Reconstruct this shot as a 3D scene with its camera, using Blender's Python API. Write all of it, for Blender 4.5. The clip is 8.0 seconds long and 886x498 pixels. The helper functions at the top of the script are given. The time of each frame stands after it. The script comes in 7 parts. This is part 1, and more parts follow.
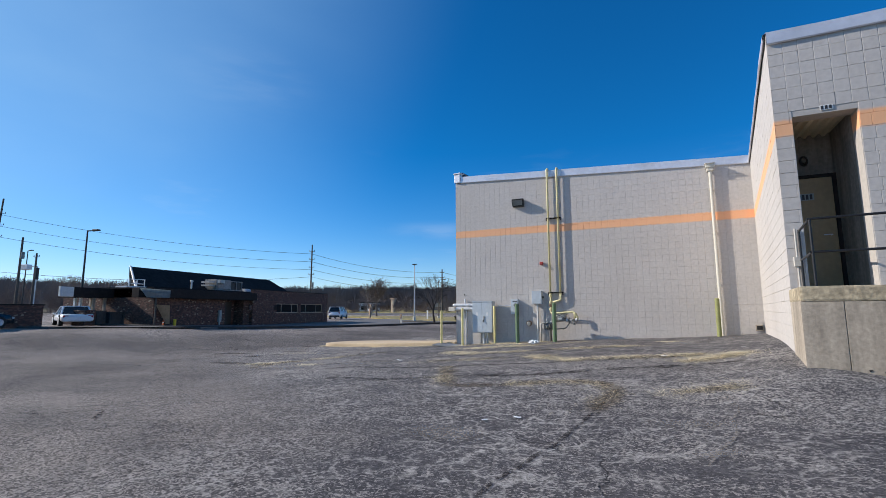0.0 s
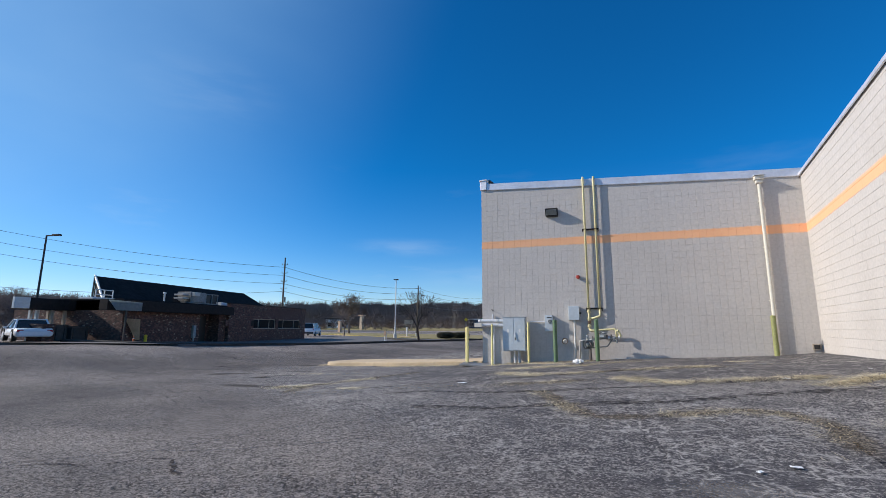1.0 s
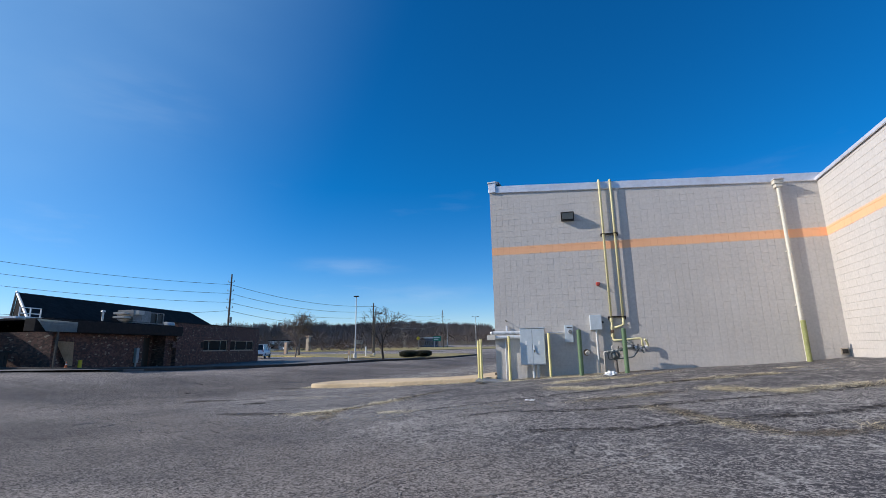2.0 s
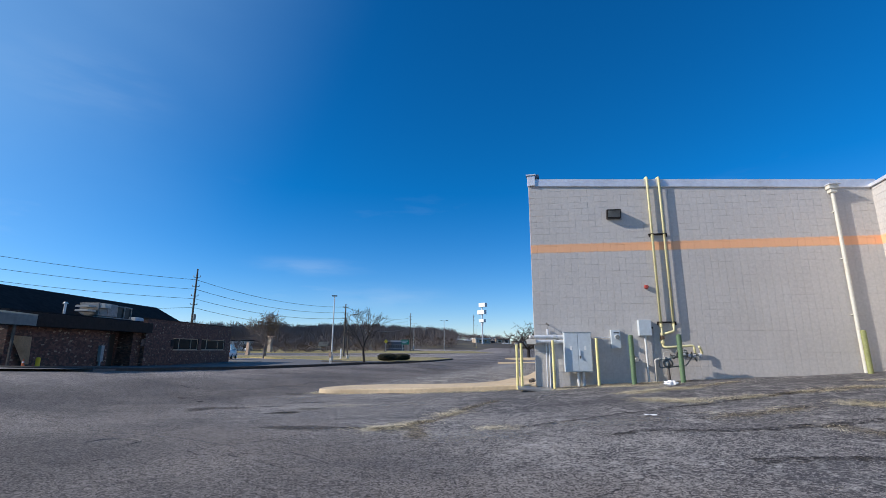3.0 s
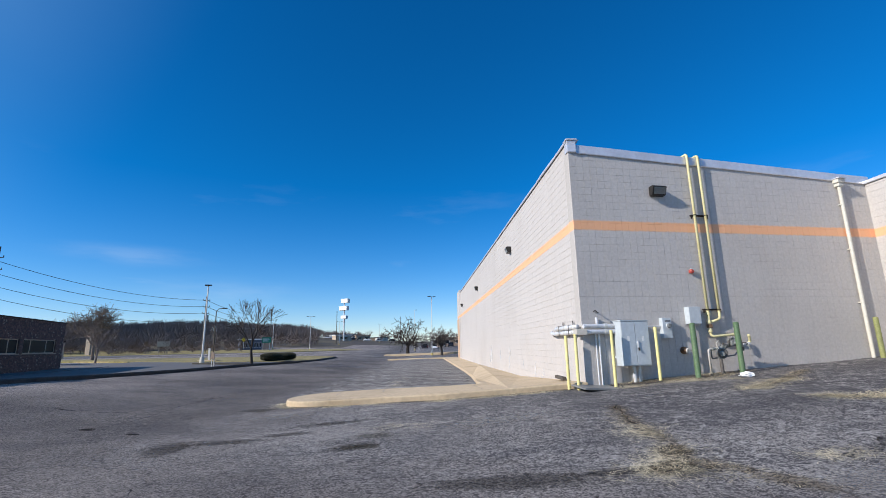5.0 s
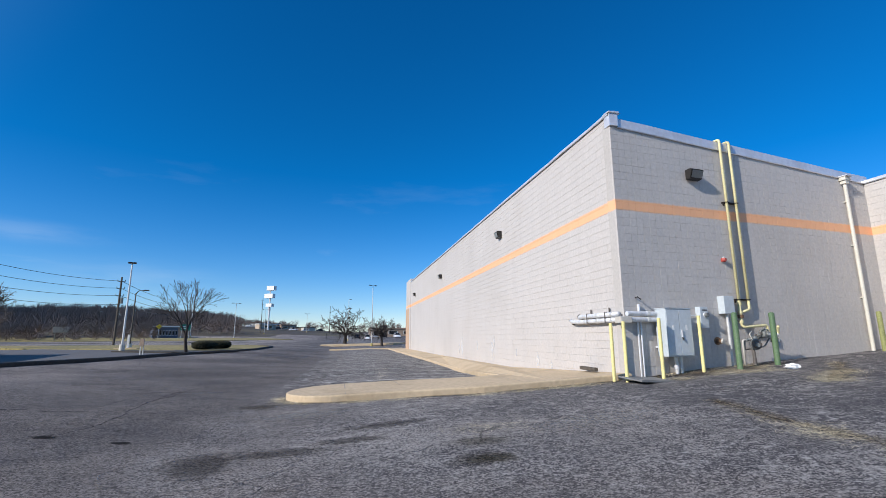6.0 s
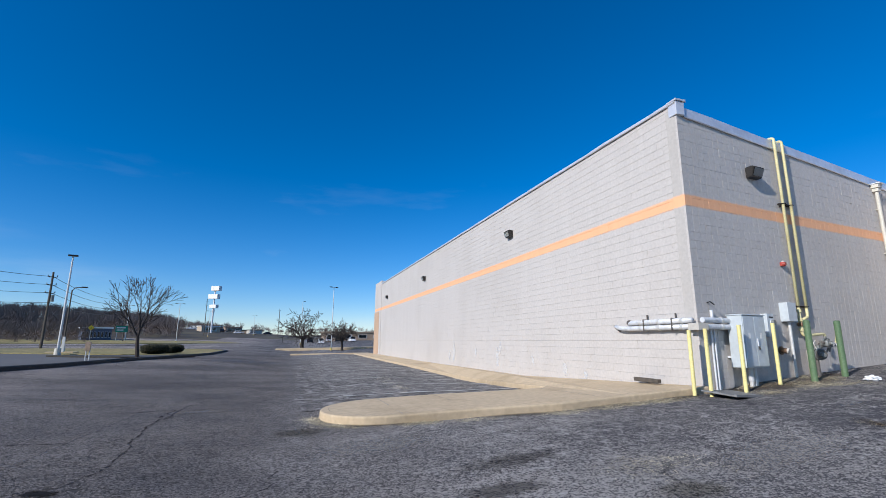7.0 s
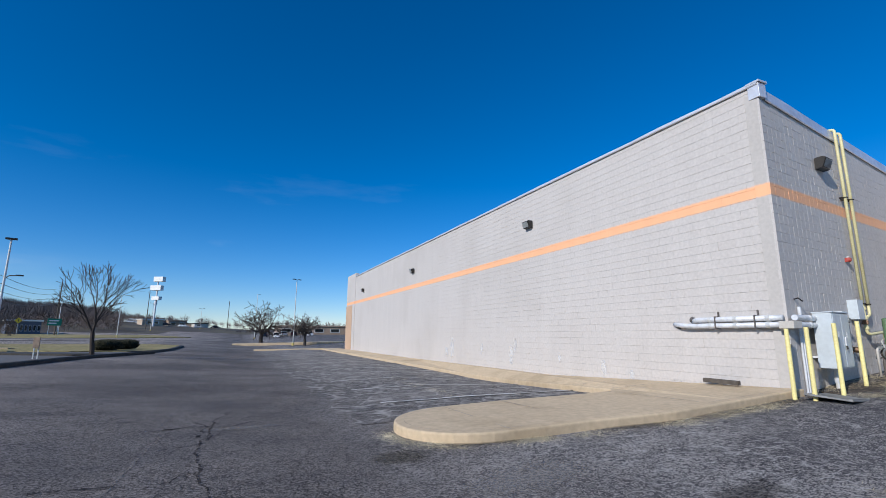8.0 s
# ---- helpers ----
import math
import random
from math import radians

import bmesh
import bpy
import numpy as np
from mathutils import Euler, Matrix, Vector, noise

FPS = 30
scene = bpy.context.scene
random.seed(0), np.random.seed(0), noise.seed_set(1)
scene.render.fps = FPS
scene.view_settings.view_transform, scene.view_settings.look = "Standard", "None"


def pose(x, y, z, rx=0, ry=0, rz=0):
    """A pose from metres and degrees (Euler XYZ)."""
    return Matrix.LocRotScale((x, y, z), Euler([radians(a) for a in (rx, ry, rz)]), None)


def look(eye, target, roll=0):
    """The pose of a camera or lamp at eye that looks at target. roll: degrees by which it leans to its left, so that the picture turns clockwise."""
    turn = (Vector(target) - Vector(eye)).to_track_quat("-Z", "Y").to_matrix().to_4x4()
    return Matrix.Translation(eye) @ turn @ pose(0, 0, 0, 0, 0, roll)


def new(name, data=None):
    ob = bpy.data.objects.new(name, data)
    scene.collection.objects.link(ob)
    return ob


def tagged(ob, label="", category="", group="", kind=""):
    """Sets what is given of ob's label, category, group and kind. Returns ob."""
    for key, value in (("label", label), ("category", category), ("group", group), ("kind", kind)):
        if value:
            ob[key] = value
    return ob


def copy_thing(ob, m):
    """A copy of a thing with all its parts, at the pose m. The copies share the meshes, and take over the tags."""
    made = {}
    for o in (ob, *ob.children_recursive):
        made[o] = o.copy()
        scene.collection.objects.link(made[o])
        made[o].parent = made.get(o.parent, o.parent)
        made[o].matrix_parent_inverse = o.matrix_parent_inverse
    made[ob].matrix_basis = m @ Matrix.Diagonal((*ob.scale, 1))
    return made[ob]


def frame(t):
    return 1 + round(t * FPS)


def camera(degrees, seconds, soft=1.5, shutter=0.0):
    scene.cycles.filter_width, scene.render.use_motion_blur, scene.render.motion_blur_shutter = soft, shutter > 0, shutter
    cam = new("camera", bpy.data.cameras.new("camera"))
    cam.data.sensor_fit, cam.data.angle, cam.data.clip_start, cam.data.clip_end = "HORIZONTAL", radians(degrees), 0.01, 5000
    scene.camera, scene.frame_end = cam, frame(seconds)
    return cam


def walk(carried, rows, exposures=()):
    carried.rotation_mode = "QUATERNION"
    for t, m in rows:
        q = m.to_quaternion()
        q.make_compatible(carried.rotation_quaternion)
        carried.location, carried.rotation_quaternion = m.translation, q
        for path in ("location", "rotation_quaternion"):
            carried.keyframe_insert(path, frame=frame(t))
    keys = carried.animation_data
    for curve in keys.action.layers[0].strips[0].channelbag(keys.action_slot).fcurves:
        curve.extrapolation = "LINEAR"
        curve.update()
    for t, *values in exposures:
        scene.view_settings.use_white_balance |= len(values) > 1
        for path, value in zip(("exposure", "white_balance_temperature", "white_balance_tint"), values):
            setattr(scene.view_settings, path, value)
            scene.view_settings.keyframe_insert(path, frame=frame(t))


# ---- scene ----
# the camera: seconds, eye, yaw, pitch, lean
cam = camera(88.04, 8.0, soft=0.85)
ROWS = [
    (0.0, -0.945, 1.523, 1.078, 31.96, 7.51, -0.10),
    (0.5, -2.197, 1.337, 1.094, 30.43, 7.80, 0.22),
    (1.0, -3.588, 1.536, 1.015, 27.43, 9.68, 0.32),
    (1.5, -4.888, 1.752, 0.853, 23.09, 11.25, -0.96),
    (3.0, -8.866, 2.500, 0.836, 15.58, 12.45, 0.16),
    (3.5, -10.116, 2.969, 0.872, 10.82, 11.93, -1.04),
    (4.0, -11.519, 3.521, 0.840, 6.51, 11.62, -1.62),
    (4.5, -12.846, 4.215, 0.852, 2.67, 12.07, -1.37),
    (6.0, -16.500, 6.954, 0.709, -11.57, 10.84, -0.19),
    (6.5, -17.483, 7.950, 0.762, -12.82, 10.18, 0.46),
    (7.0, -18.373, 9.062, 0.765, -17.72, 11.37, 0.24),
    (7.5, -19.266, 10.094, 0.811, -20.53, 11.08, 1.13),
    (8.0, -20.170, 11.192, 0.843, -23.57, 10.70, 0.32),
]


def aim(x, y, z, yaw, pitch, lean):
    a, b = radians(yaw), radians(pitch)
    way = Vector((-math.sin(a) * math.cos(b), math.cos(a) * math.cos(b), math.sin(b)))
    return look((x, y, z), Vector((x, y, z)) + way * 3, lean)


walk(cam, [(t, aim(*row)) for t, *row in ROWS], exposures=[(0.0, 0.0, 7000, 11), (1.5, -0.04, 6900, 11), (4.5, 0.0, 6700, 11), (6.0, -0.08, 6650, 11), (7.0, -0.17, 6450, 10.5), (8.0, -0.3, 6350, 10.5)])

# ---- light: a low winter sun from the left, clear sky with thin high cloud ----
SUN = Vector((-2.2, -0.95, 1.32)).normalized()
elevation = math.asin(SUN.z)
world = bpy.data.worlds.new("sky")
scene.world = world
world.use_nodes = True
wt = world.node_tree
wt.nodes.clear()
w_out = wt.nodes.new("ShaderNodeOutputWorld")
w_bg = wt.nodes.new("ShaderNodeBackground")
w_sky = wt.nodes.new("ShaderNodeTexSky")
w_sky.sky_type = "NISHITA"
w_sky.sun_disc = False
w_sky.sun_elevation = elevation
w_sky.sun_rotation = math.atan2(SUN.x, SUN.y)
w_sky.altitude = 700
w_sky.air_density, w_sky.dust_density, w_sky.ozone_density = 1.0, 0.0, 4.5
w_hue = wt.nodes.new("ShaderNodeHueSaturation")
w_hue.inputs["Saturation"].default_value, w_hue.inputs["Value"].default_value = 1.30, 1.29
w_tint = wt.nodes.new("ShaderNodeMix")
w_tint.data_type, w_tint.blend_type = "RGBA", "MULTIPLY"
w_tint.inputs[0].default_value = 1.0
w_tint.inputs[7].default_value = (0.9, 0.955, 1.06, 1)
wt.links.new(w_sky.outputs[0], w_tint.inputs[6])
wt.links.new(w_tint.outputs[2], w_hue.inputs["Color"])
# thin cirrus
w_co = wt.nodes.new("ShaderNodeTexCoord")
w_map = wt.nodes.new("ShaderNodeMapping")
w_map.inputs["Scale"].default_value = (1.6, 1.6, 7.0)
w_map.inputs["Location"].default_value = (0.3, 1.9, 0.15)
w_n = wt.nodes.new("ShaderNodeTexNoise")
w_n.inputs["Scale"].default_value, w_n.inputs["Detail"].default_value, w_n.inputs["Roughness"].default_value = 1.5, 7.0, 0.55
w_ramp = wt.nodes.new("ShaderNodeMapRange")
w_ramp.inputs["From Min"].default_value, w_ramp.inputs["From Max"].default_value = 0.6, 0.9
w_ramp.inputs["To Max"].default_value = 0.3
w_mix = wt.nodes.new("ShaderNodeMix")
w_mix.data_type = "RGBA"
w_mix.inputs[7].default_value = (7.5, 8.6, 9.6, 1)
wt.links.new(w_co.outputs["Generated"], w_map.inputs[0])
wt.links.new(w_map.outputs[0], w_n.inputs["Vector"])
wt.links.new(w_n.outputs[0], w_ramp.inputs[0])
w_sep = wt.nodes.new("ShaderNodeSeparateXYZ")
w_low = wt.nodes.new("ShaderNodeMapRange")
w_low.inputs["From Min"].default_value, w_low.inputs["From Max"].default_value = 0.16, 0.36
w_low.inputs["To Min"].default_value, w_low.inputs["To Max"].default_value = 1.0, 0.0
w_mul = wt.nodes.new("ShaderNodeMath")
w_mul.operation = "MULTIPLY"
wt.links.new(w_co.outputs["Generated"], w_sep.inputs[0])
wt.links.new(w_sep.outputs[2], w_low.inputs[0])
wt.links.new(w_ramp.outputs[0], w_mul.inputs[0])
wt.links.new(w_low.outputs[0], w_mul.inputs[1])
# two faint streaks of cirrus over the far woods
w_streak = None
for az_, up_, wide_, high_, most_ in ((2.13, 0.17, 0.17, 0.026, 0.12), (1.973, 0.11, 0.2, 0.04, 0.10), (2.554, 0.432, 0.16, 0.08, 0.06)):
    n1 = wt.nodes.new("ShaderNodeMapping")
    n1.inputs["Rotation"].default_value = (0, 0, -az_)
    wt.links.new(w_co.outputs["Generated"], n1.inputs[0])
    n2 = wt.nodes.new("ShaderNodeVectorMath")
    n2.operation = "MULTIPLY_ADD"
    n2.inputs[1].default_value, n2.inputs[2].default_value = (0, 1 / wide_, 1 / high_), (0, 0, -up_ / high_)
    wt.links.new(n1.outputs[0], n2.inputs[0])
    n3 = wt.nodes.new("ShaderNodeVectorMath")
    n3.operation = "LENGTH"
    wt.links.new(n2.outputs[0], n3.inputs[0])
    n4 = wt.nodes.new("ShaderNodeMapRange")
    n4.interpolation_type = "SMOOTHSTEP"
    n4.inputs["From Min"].default_value, n4.inputs["From Max"].default_value = 1.0, 0.0
    n4.inputs["To Min"].default_value, n4.inputs["To Max"].default_value = 0.0, most_
    wt.links.new(n3.outputs["Value"], n4.inputs[0])
    n5 = wt.nodes.new("ShaderNodeMath")
    n5.operation = "ADD"
    wt.links.new(n4.outputs[0], n5.inputs[0])
    if w_streak:
        wt.links.new(w_streak, n5.inputs[1])
    else:
        n5.inputs[1].default_value = 0.0
    w_streak = n5.outputs[0]
w_fray = wt.nodes.new("ShaderNodeTexNoise")
w_fray.inputs["Scale"].default_value, w_fray.inputs["Detail"].default_value = 3.0, 7.0
w_long = wt.nodes.new("ShaderNodeMapping")
w_long.inputs["Scale"].default_value = (3.0, 3.0, 16.0)
wt.links.new(w_co.outputs["Generated"], w_long.inputs[0])
wt.links.new(w_long.outputs[0], w_fray.inputs["Vector"])
w_part = wt.nodes.new("ShaderNodeMapRange")
w_part.inputs["From Min"].default_value, w_part.inputs["From Max"].default_value = 0.35, 0.65
wt.links.new(w_fray.outputs[0], w_part.inputs[0])
w_sum = wt.nodes.new("ShaderNodeMath")
w_sum.operation = "MULTIPLY_ADD"
wt.links.new(w_streak, w_sum.inputs[0])
wt.links.new(w_part.outputs[0], w_sum.inputs[1])
wt.links.new(w_mul.outputs[0], w_sum.inputs[2])
wt.links.new(w_sum.outputs[0], w_mix.inputs[0])
# the air is less green towards the horizon
w_air = wt.nodes.new("ShaderNodeMix")
w_air.data_type, w_air.blend_type = "RGBA", "MULTIPLY"
w_air.inputs[7].default_value = (1.08, 1.02, 1.06, 1)
w_far = wt.nodes.new("ShaderNodeMapRange")
w_far.inputs["From Min"].default_value, w_far.inputs["From Max"].default_value = 0.0, 0.4
w_far.inputs["To Min"].default_value, w_far.inputs["To Max"].default_value = 1.0, 0.0
wt.links.new(w_sep.outputs[2], w_far.inputs[0])
wt.links.new(w_far.outputs[0], w_air.inputs[0])
wt.links.new(w_hue.outputs[0], w_air.inputs[6])
wt.links.new(w_air.outputs[2], w_mix.inputs[6])
# a veil round the sun: thin high cloud, with lens glare put into the sky
w_dot = wt.nodes.new("ShaderNodeVectorMath")
w_dot.operation = "DOT_PRODUCT"
w_dot.inputs[1].default_value = SUN
wt.links.new(w_co.outputs["Generated"], w_dot.inputs[0])
w_glow = wt.nodes.new("ShaderNodeMapRange")
w_glow.interpolation_type = "SMOOTHSTEP"
w_glow.inputs["From Min"].default_value, w_glow.inputs["From Max"].default_value = 0.3, 0.98
w_glow.inputs["To Max"].default_value = 0.58
wt.links.new(w_dot.outputs["Value"], w_glow.inputs[0])
w_wisp = wt.nodes.new("ShaderNodeTexNoise")
w_wisp.inputs["Scale"].default_value, w_wisp.inputs["Detail"].default_value, w_wisp.inputs["Distortion"].default_value = 1.5, 5.0, 0.3
w_lean = wt.nodes.new("ShaderNodeMapping")
w_lean.inputs["Scale"].default_value = (1.0, 1.6, 3.0)
w_lean.inputs["Rotation"].default_value = (0.5, 0.3, 0)
wt.links.new(w_co.outputs["Generated"], w_lean.inputs[0])
wt.links.new(w_lean.outputs[0], w_wisp.inputs["Vector"])
w_thin = wt.nodes.new("ShaderNodeMapRange")
w_thin.inputs["From Min"].default_value, w_thin.inputs["From Max"].default_value = 0.34, 0.7
w_thin.inputs["To Min"].default_value = 0.7
wt.links.new(w_wisp.outputs[0], w_thin.inputs[0])
w_veil = wt.nodes.new("ShaderNodeMath")
w_veil.operation = "MULTIPLY"
wt.links.new(w_glow.outputs[0], w_veil.inputs[0])
wt.links.new(w_thin.outputs[0], w_veil.inputs[1])
w_veiled = wt.nodes.new("ShaderNodeMix")
w_veiled.data_type = "RGBA"
w_veiled.inputs[7].default_value = (3.4, 6.0, 9.0, 1)
wt.links.new(w_veil.outputs[0], w_veiled.inputs[0])
wt.links.new(w_mix.outputs[2], w_veiled.inputs[6])
wt.links.new(w_veiled.outputs[2], w_bg.inputs[0])
w_bg.inputs[1].default_value = 0.11
wt.links.new(w_bg.outputs[0], w_out.inputs[0])

sun_data = bpy.data.lights.new("sun", "SUN")
sun_data.energy, sun_data.angle, sun_data.color = 5.2, radians(0.55), (1.0, 0.96, 0.915)
sun = new("sun", sun_data)
sun.matrix_world = look(SUN * 60, (0, 0, 0))


# ---- materials ----
def material(name, color, rough=0.6, metal=0.0, vary=0.12, grain=40.0, stain=0.6, bump=0.15, bump_scale=90.0, tint=None, each=0.0):
    """A surface with fine grain, large stains, roughness change and bump; tint: the colour of the stains."""
    m = bpy.data.materials.new(name)
    m.use_nodes = True
    t = m.node_tree
    b = t.nodes["Principled BSDF"]
    b.inputs["Roughness"].default_value, b.inputs["Metallic"].default_value = rough, metal
    geo = t.nodes.new("ShaderNodeNewGeometry")
    n1 = t.nodes.new("ShaderNodeTexNoise")
    n1.inputs["Scale"].default_value, n1.inputs["Detail"].default_value = grain, 4
    n2 = t.nodes.new("ShaderNodeTexNoise")
    n2.inputs["Scale"].default_value, n2.inputs["Detail"].default_value = stain, 6
    for n in (n1, n2):
        t.links.new(geo.outputs["Position"], n.inputs["Vector"])
    r1 = t.nodes.new("ShaderNodeMapRange")
    r1.inputs["From Min"].default_value, r1.inputs["From Max"].default_value = 0.3, 0.7
    r1.inputs["To Min"].default_value, r1.inputs["To Max"].default_value = 1 - vary, 1 + vary
    t.links.new(n1.outputs[0], r1.inputs[0])
    r2 = t.nodes.new("ShaderNodeMapRange")
    r2.inputs["From Min"].default_value, r2.inputs["From Max"].default_value = 0.48, 0.72
    r2.inputs["To Max"].default_value = 0.8
    t.links.new(n2.outputs[0], r2.inputs[0])
    mix = t.nodes.new("ShaderNodeMix")
    mix.data_type = "RGBA"
    mix.inputs[6].default_value = (*color, 1)
    mix.inputs[7].default_value = (*(tint or [c * (1 - vary) for c in color]), 1)
    t.links.new(r2.outputs[0], mix.inputs[0])
    mul = t.nodes.new("ShaderNodeMix")
    mul.data_type, mul.blend_type = "RGBA", "MULTIPLY"
    mul.inputs[0].default_value = 1
    t.links.new(mix.outputs[2], mul.inputs[6])
    if each:
        info = t.nodes.new("ShaderNodeObjectInfo")
        r3 = t.nodes.new("ShaderNodeMapRange")
        r3.inputs["To Min"].default_value, r3.inputs["To Max"].default_value = 1 - each, 1 + each
        t.links.new(info.outputs["Random"], r3.inputs[0])
        mm = t.nodes.new("ShaderNodeMath")
        mm.operation = "MULTIPLY"
        t.links.new(r1.outputs[0], mm.inputs[0])
        t.links.new(r3.outputs[0], mm.inputs[1])
        t.links.new(mm.outputs[0], mul.inputs[7])
    else:
        t.links.new(r1.outputs[0], mul.inputs[7])
    t.links.new(mul.outputs[2], b.inputs["Base Color"])
    if bump:
        n3 = t.nodes.new("ShaderNodeTexNoise")
        n3.inputs["Scale"].default_value, n3.inputs["Detail"].default_value = bump_scale, 3
        t.links.new(geo.outputs["Position"], n3.inputs["Vector"])
        bp = t.nodes.new("ShaderNodeBump")
        bp.inputs["Strength"].default_value, bp.inputs["Distance"].default_value = bump, 0.01
        t.links.new(n3.outputs[0], bp.inputs["Height"])
        t.links.new(bp.outputs[0], b.inputs["Normal"])
    return m


def wall_paint(name, grey, stain_col):
    """Grey masonry paint with a sprayed orange stripe at one height."""
    m = material(name, grey, 0.75, 0, 0.07, 14, 0.35, 0.2, 60, stain_col, 0.01)
    t = m.node_tree
    b = t.nodes["Principled BSDF"]
    src = b.inputs["Base Color"].links[0].from_socket
    geo = t.nodes.new("ShaderNodeNewGeometry")
    sep = t.nodes.new("ShaderNodeSeparateXYZ")
    t.links.new(geo.outputs["Position"], sep.inputs[0])
    nz = t.nodes.new("ShaderNodeTexNoise")
    nz.inputs["Scale"].default_value, nz.inputs["Detail"].default_value = 9, 5
    t.links.new(geo.outputs["Position"], nz.inputs["Vector"])
    add = t.nodes.new("ShaderNodeMath")
    add.operation = "MULTIPLY_ADD"
    add.inputs[1].default_value = 0.05
    t.links.new(nz.outputs[0], add.inputs[0])
    t.links.new(sep.outputs[2], add.inputs[2])
    dist = t.nodes.new("ShaderNodeMath")
    dist.operation = "SUBTRACT"
    dist.inputs[1].default_value = STRIPE_Z + 0.025
    t.links.new(add.outputs[0], dist.inputs[0])
    ab = t.nodes.new("ShaderNodeMath")
    ab.operation = "ABSOLUTE"
    t.links.new(dist.outputs[0], ab.inputs[0])
    edge = t.nodes.new("ShaderNodeMapRange")
    edge.inputs["From Min"].default_value, edge.inputs["From Max"].default_value = STRIPE_H / 2 - 0.025, STRIPE_H / 2 + 0.025
    edge.inputs["To Min"].default_value, edge.inputs["To Max"].default_value = 0.95, 0.0
    t.links.new(ab.outputs[0], edge.inputs[0])
    mix = t.nodes.new("ShaderNodeMix")
    mix.data_type = "RGBA"
    mix.inputs[7].default_value = (0.88, 0.45, 0.235, 1)
    t.links.new(edge.outputs[0], mix.inputs[0])
    t.links.new(src, mix.inputs[6])
    t.links.new(mix.outputs[2], b.inputs["Base Color"])
    return m


def asphalt(name, tone=1.0, pale_more=0.0):
    """Old asphalt: aggregate, pale worn streaks, dark seams and crack lines."""
    m = bpy.data.materials.new(name)
    m.use_nodes = True
    t = m.node_tree
    L = t.links.new
    b = t.nodes["Principled BSDF"]
    b.inputs["Roughness"].default_value, b.inputs["Specular IOR Level"].default_value = 0.92, 0.25
    geo = t.nodes.new("ShaderNodeNewGeometry")
    pos = geo.outputs["Position"]

    def noise_node(scale, detail=5, rough=0.55, vec=pos, warp=0.0):
        n = t.nodes.new("ShaderNodeTexNoise")
        n.inputs["Scale"].default_value, n.inputs["Detail"].default_value = scale, detail
        n.inputs["Roughness"].default_value, n.inputs["Distortion"].default_value = rough, warp
        L(vec, n.inputs["Vector"])
        return n.outputs[0]

    def span(src, a, bb, lo=0.0, hi=1.0):
        r = t.nodes.new("ShaderNodeMapRange")
        r.inputs["From Min"].default_value, r.inputs["From Max"].default_value = a, bb
        r.inputs["To Min"].default_value, r.inputs["To Max"].default_value = lo, hi
        L(src, r.inputs[0])
        return r.outputs[0]

    def mix(fac, a, bb, kind="MIX"):
        n = t.nodes.new("ShaderNodeMix")
        n.data_type, n.blend_type = "RGBA", kind
        for sock, v in ((n.inputs[0], fac), (n.inputs[6], a), (n.inputs[7], bb)):
            if isinstance(v, (float, int)):
                sock.default_value = v
            elif isinstance(v, tuple):
                sock.default_value = (*v, 1)
            else:
                L(v, sock)
        return n.outputs[2]

    def times(a, bb):
        n = t.nodes.new("ShaderNodeMath")
        n.operation = "MULTIPLY"
        for sock, v in ((n.inputs[0], a), (n.inputs[1], bb)):
            if isinstance(v, (float, int)):
                sock.default_value = v
            else:
                L(v, sock)
        return n.outputs[0]

    sep = t.nodes.new("ShaderNodeSeparateXYZ")
    L(pos, sep.inputs[0])
    stretch = t.nodes.new("ShaderNodeMapping")
    stretch.inputs["Scale"].default_value = (0.7, 1.5, 1)
    stretch.inputs["Rotation"].default_value = (0, 0, 0.35)
    L(pos, stretch.inputs[0])
    def plus(a, bb, k=1.0):
        n = t.nodes.new("ShaderNodeMath")
        n.operation = "MULTIPLY_ADD"
        L(bb, n.inputs[0])
        n.inputs[1].default_value = k
        L(a, n.inputs[2])
        return n.outputs[0]

    def pick(kind, a, bb):
        n = t.nodes.new("ShaderNodeMath")
        n.operation = kind
        L(a, n.inputs[0])
        L(bb, n.inputs[1])
        return n.outputs[0]

    def bent(amount, scale):
        """The place, pushed about by a noise: keeps crack lines from running straight."""
        n = t.nodes.new("ShaderNodeTexNoise")
        n.inputs["Scale"].default_value, n.inputs["Detail"].default_value, n.inputs["Roughness"].default_value = scale, 4, 0.6
        L(pos, n.inputs["Vector"])
        off = t.nodes.new("ShaderNodeVectorMath")
        off.operation = "MULTIPLY_ADD"
        L(n.outputs["Color"], off.inputs[0])
        off.inputs[1].default_value = (amount, amount, 0)
        L(pos, off.inputs[2])
        flat = t.nodes.new("ShaderNodeVectorMath")
        flat.operation = "MULTIPLY"
        L(off.outputs[0], flat.inputs[0])
        flat.inputs[1].default_value = (1, 1, 0)
        return flat.outputs[0]

    def crackle(scale, width, vec):
        """1 on the edges between cells of about 1 / scale metres."""
        v = t.nodes.new("ShaderNodeTexVoronoi")
        v.feature = "DISTANCE_TO_EDGE"
        v.inputs["Scale"].default_value = scale
        L(vec, v.inputs["Vector"])
        return span(v.outputs[0], 0.0, width, 1.0, 0.0)

    wide, tight = bent(0.5, 2.2), bent(0.10, 9.0)
    # the sealed part lies along the shop, its edge bends away from it
    px_, py_ = sep.outputs[0], sep.outputs[1]
    along = pick("MAXIMUM", span(px_, -14.8, 5.2, -10, 10), plus(span(py_, -8.0, 12.0, -10, 10), px_, 0.55))
    along = pick("MINIMUM", along, span(px_, -28.3, -8.3, -10, 10))
    near = span(plus(along, noise_node(0.9, 5, 0.65), 2.2), 0.4, 2.4)
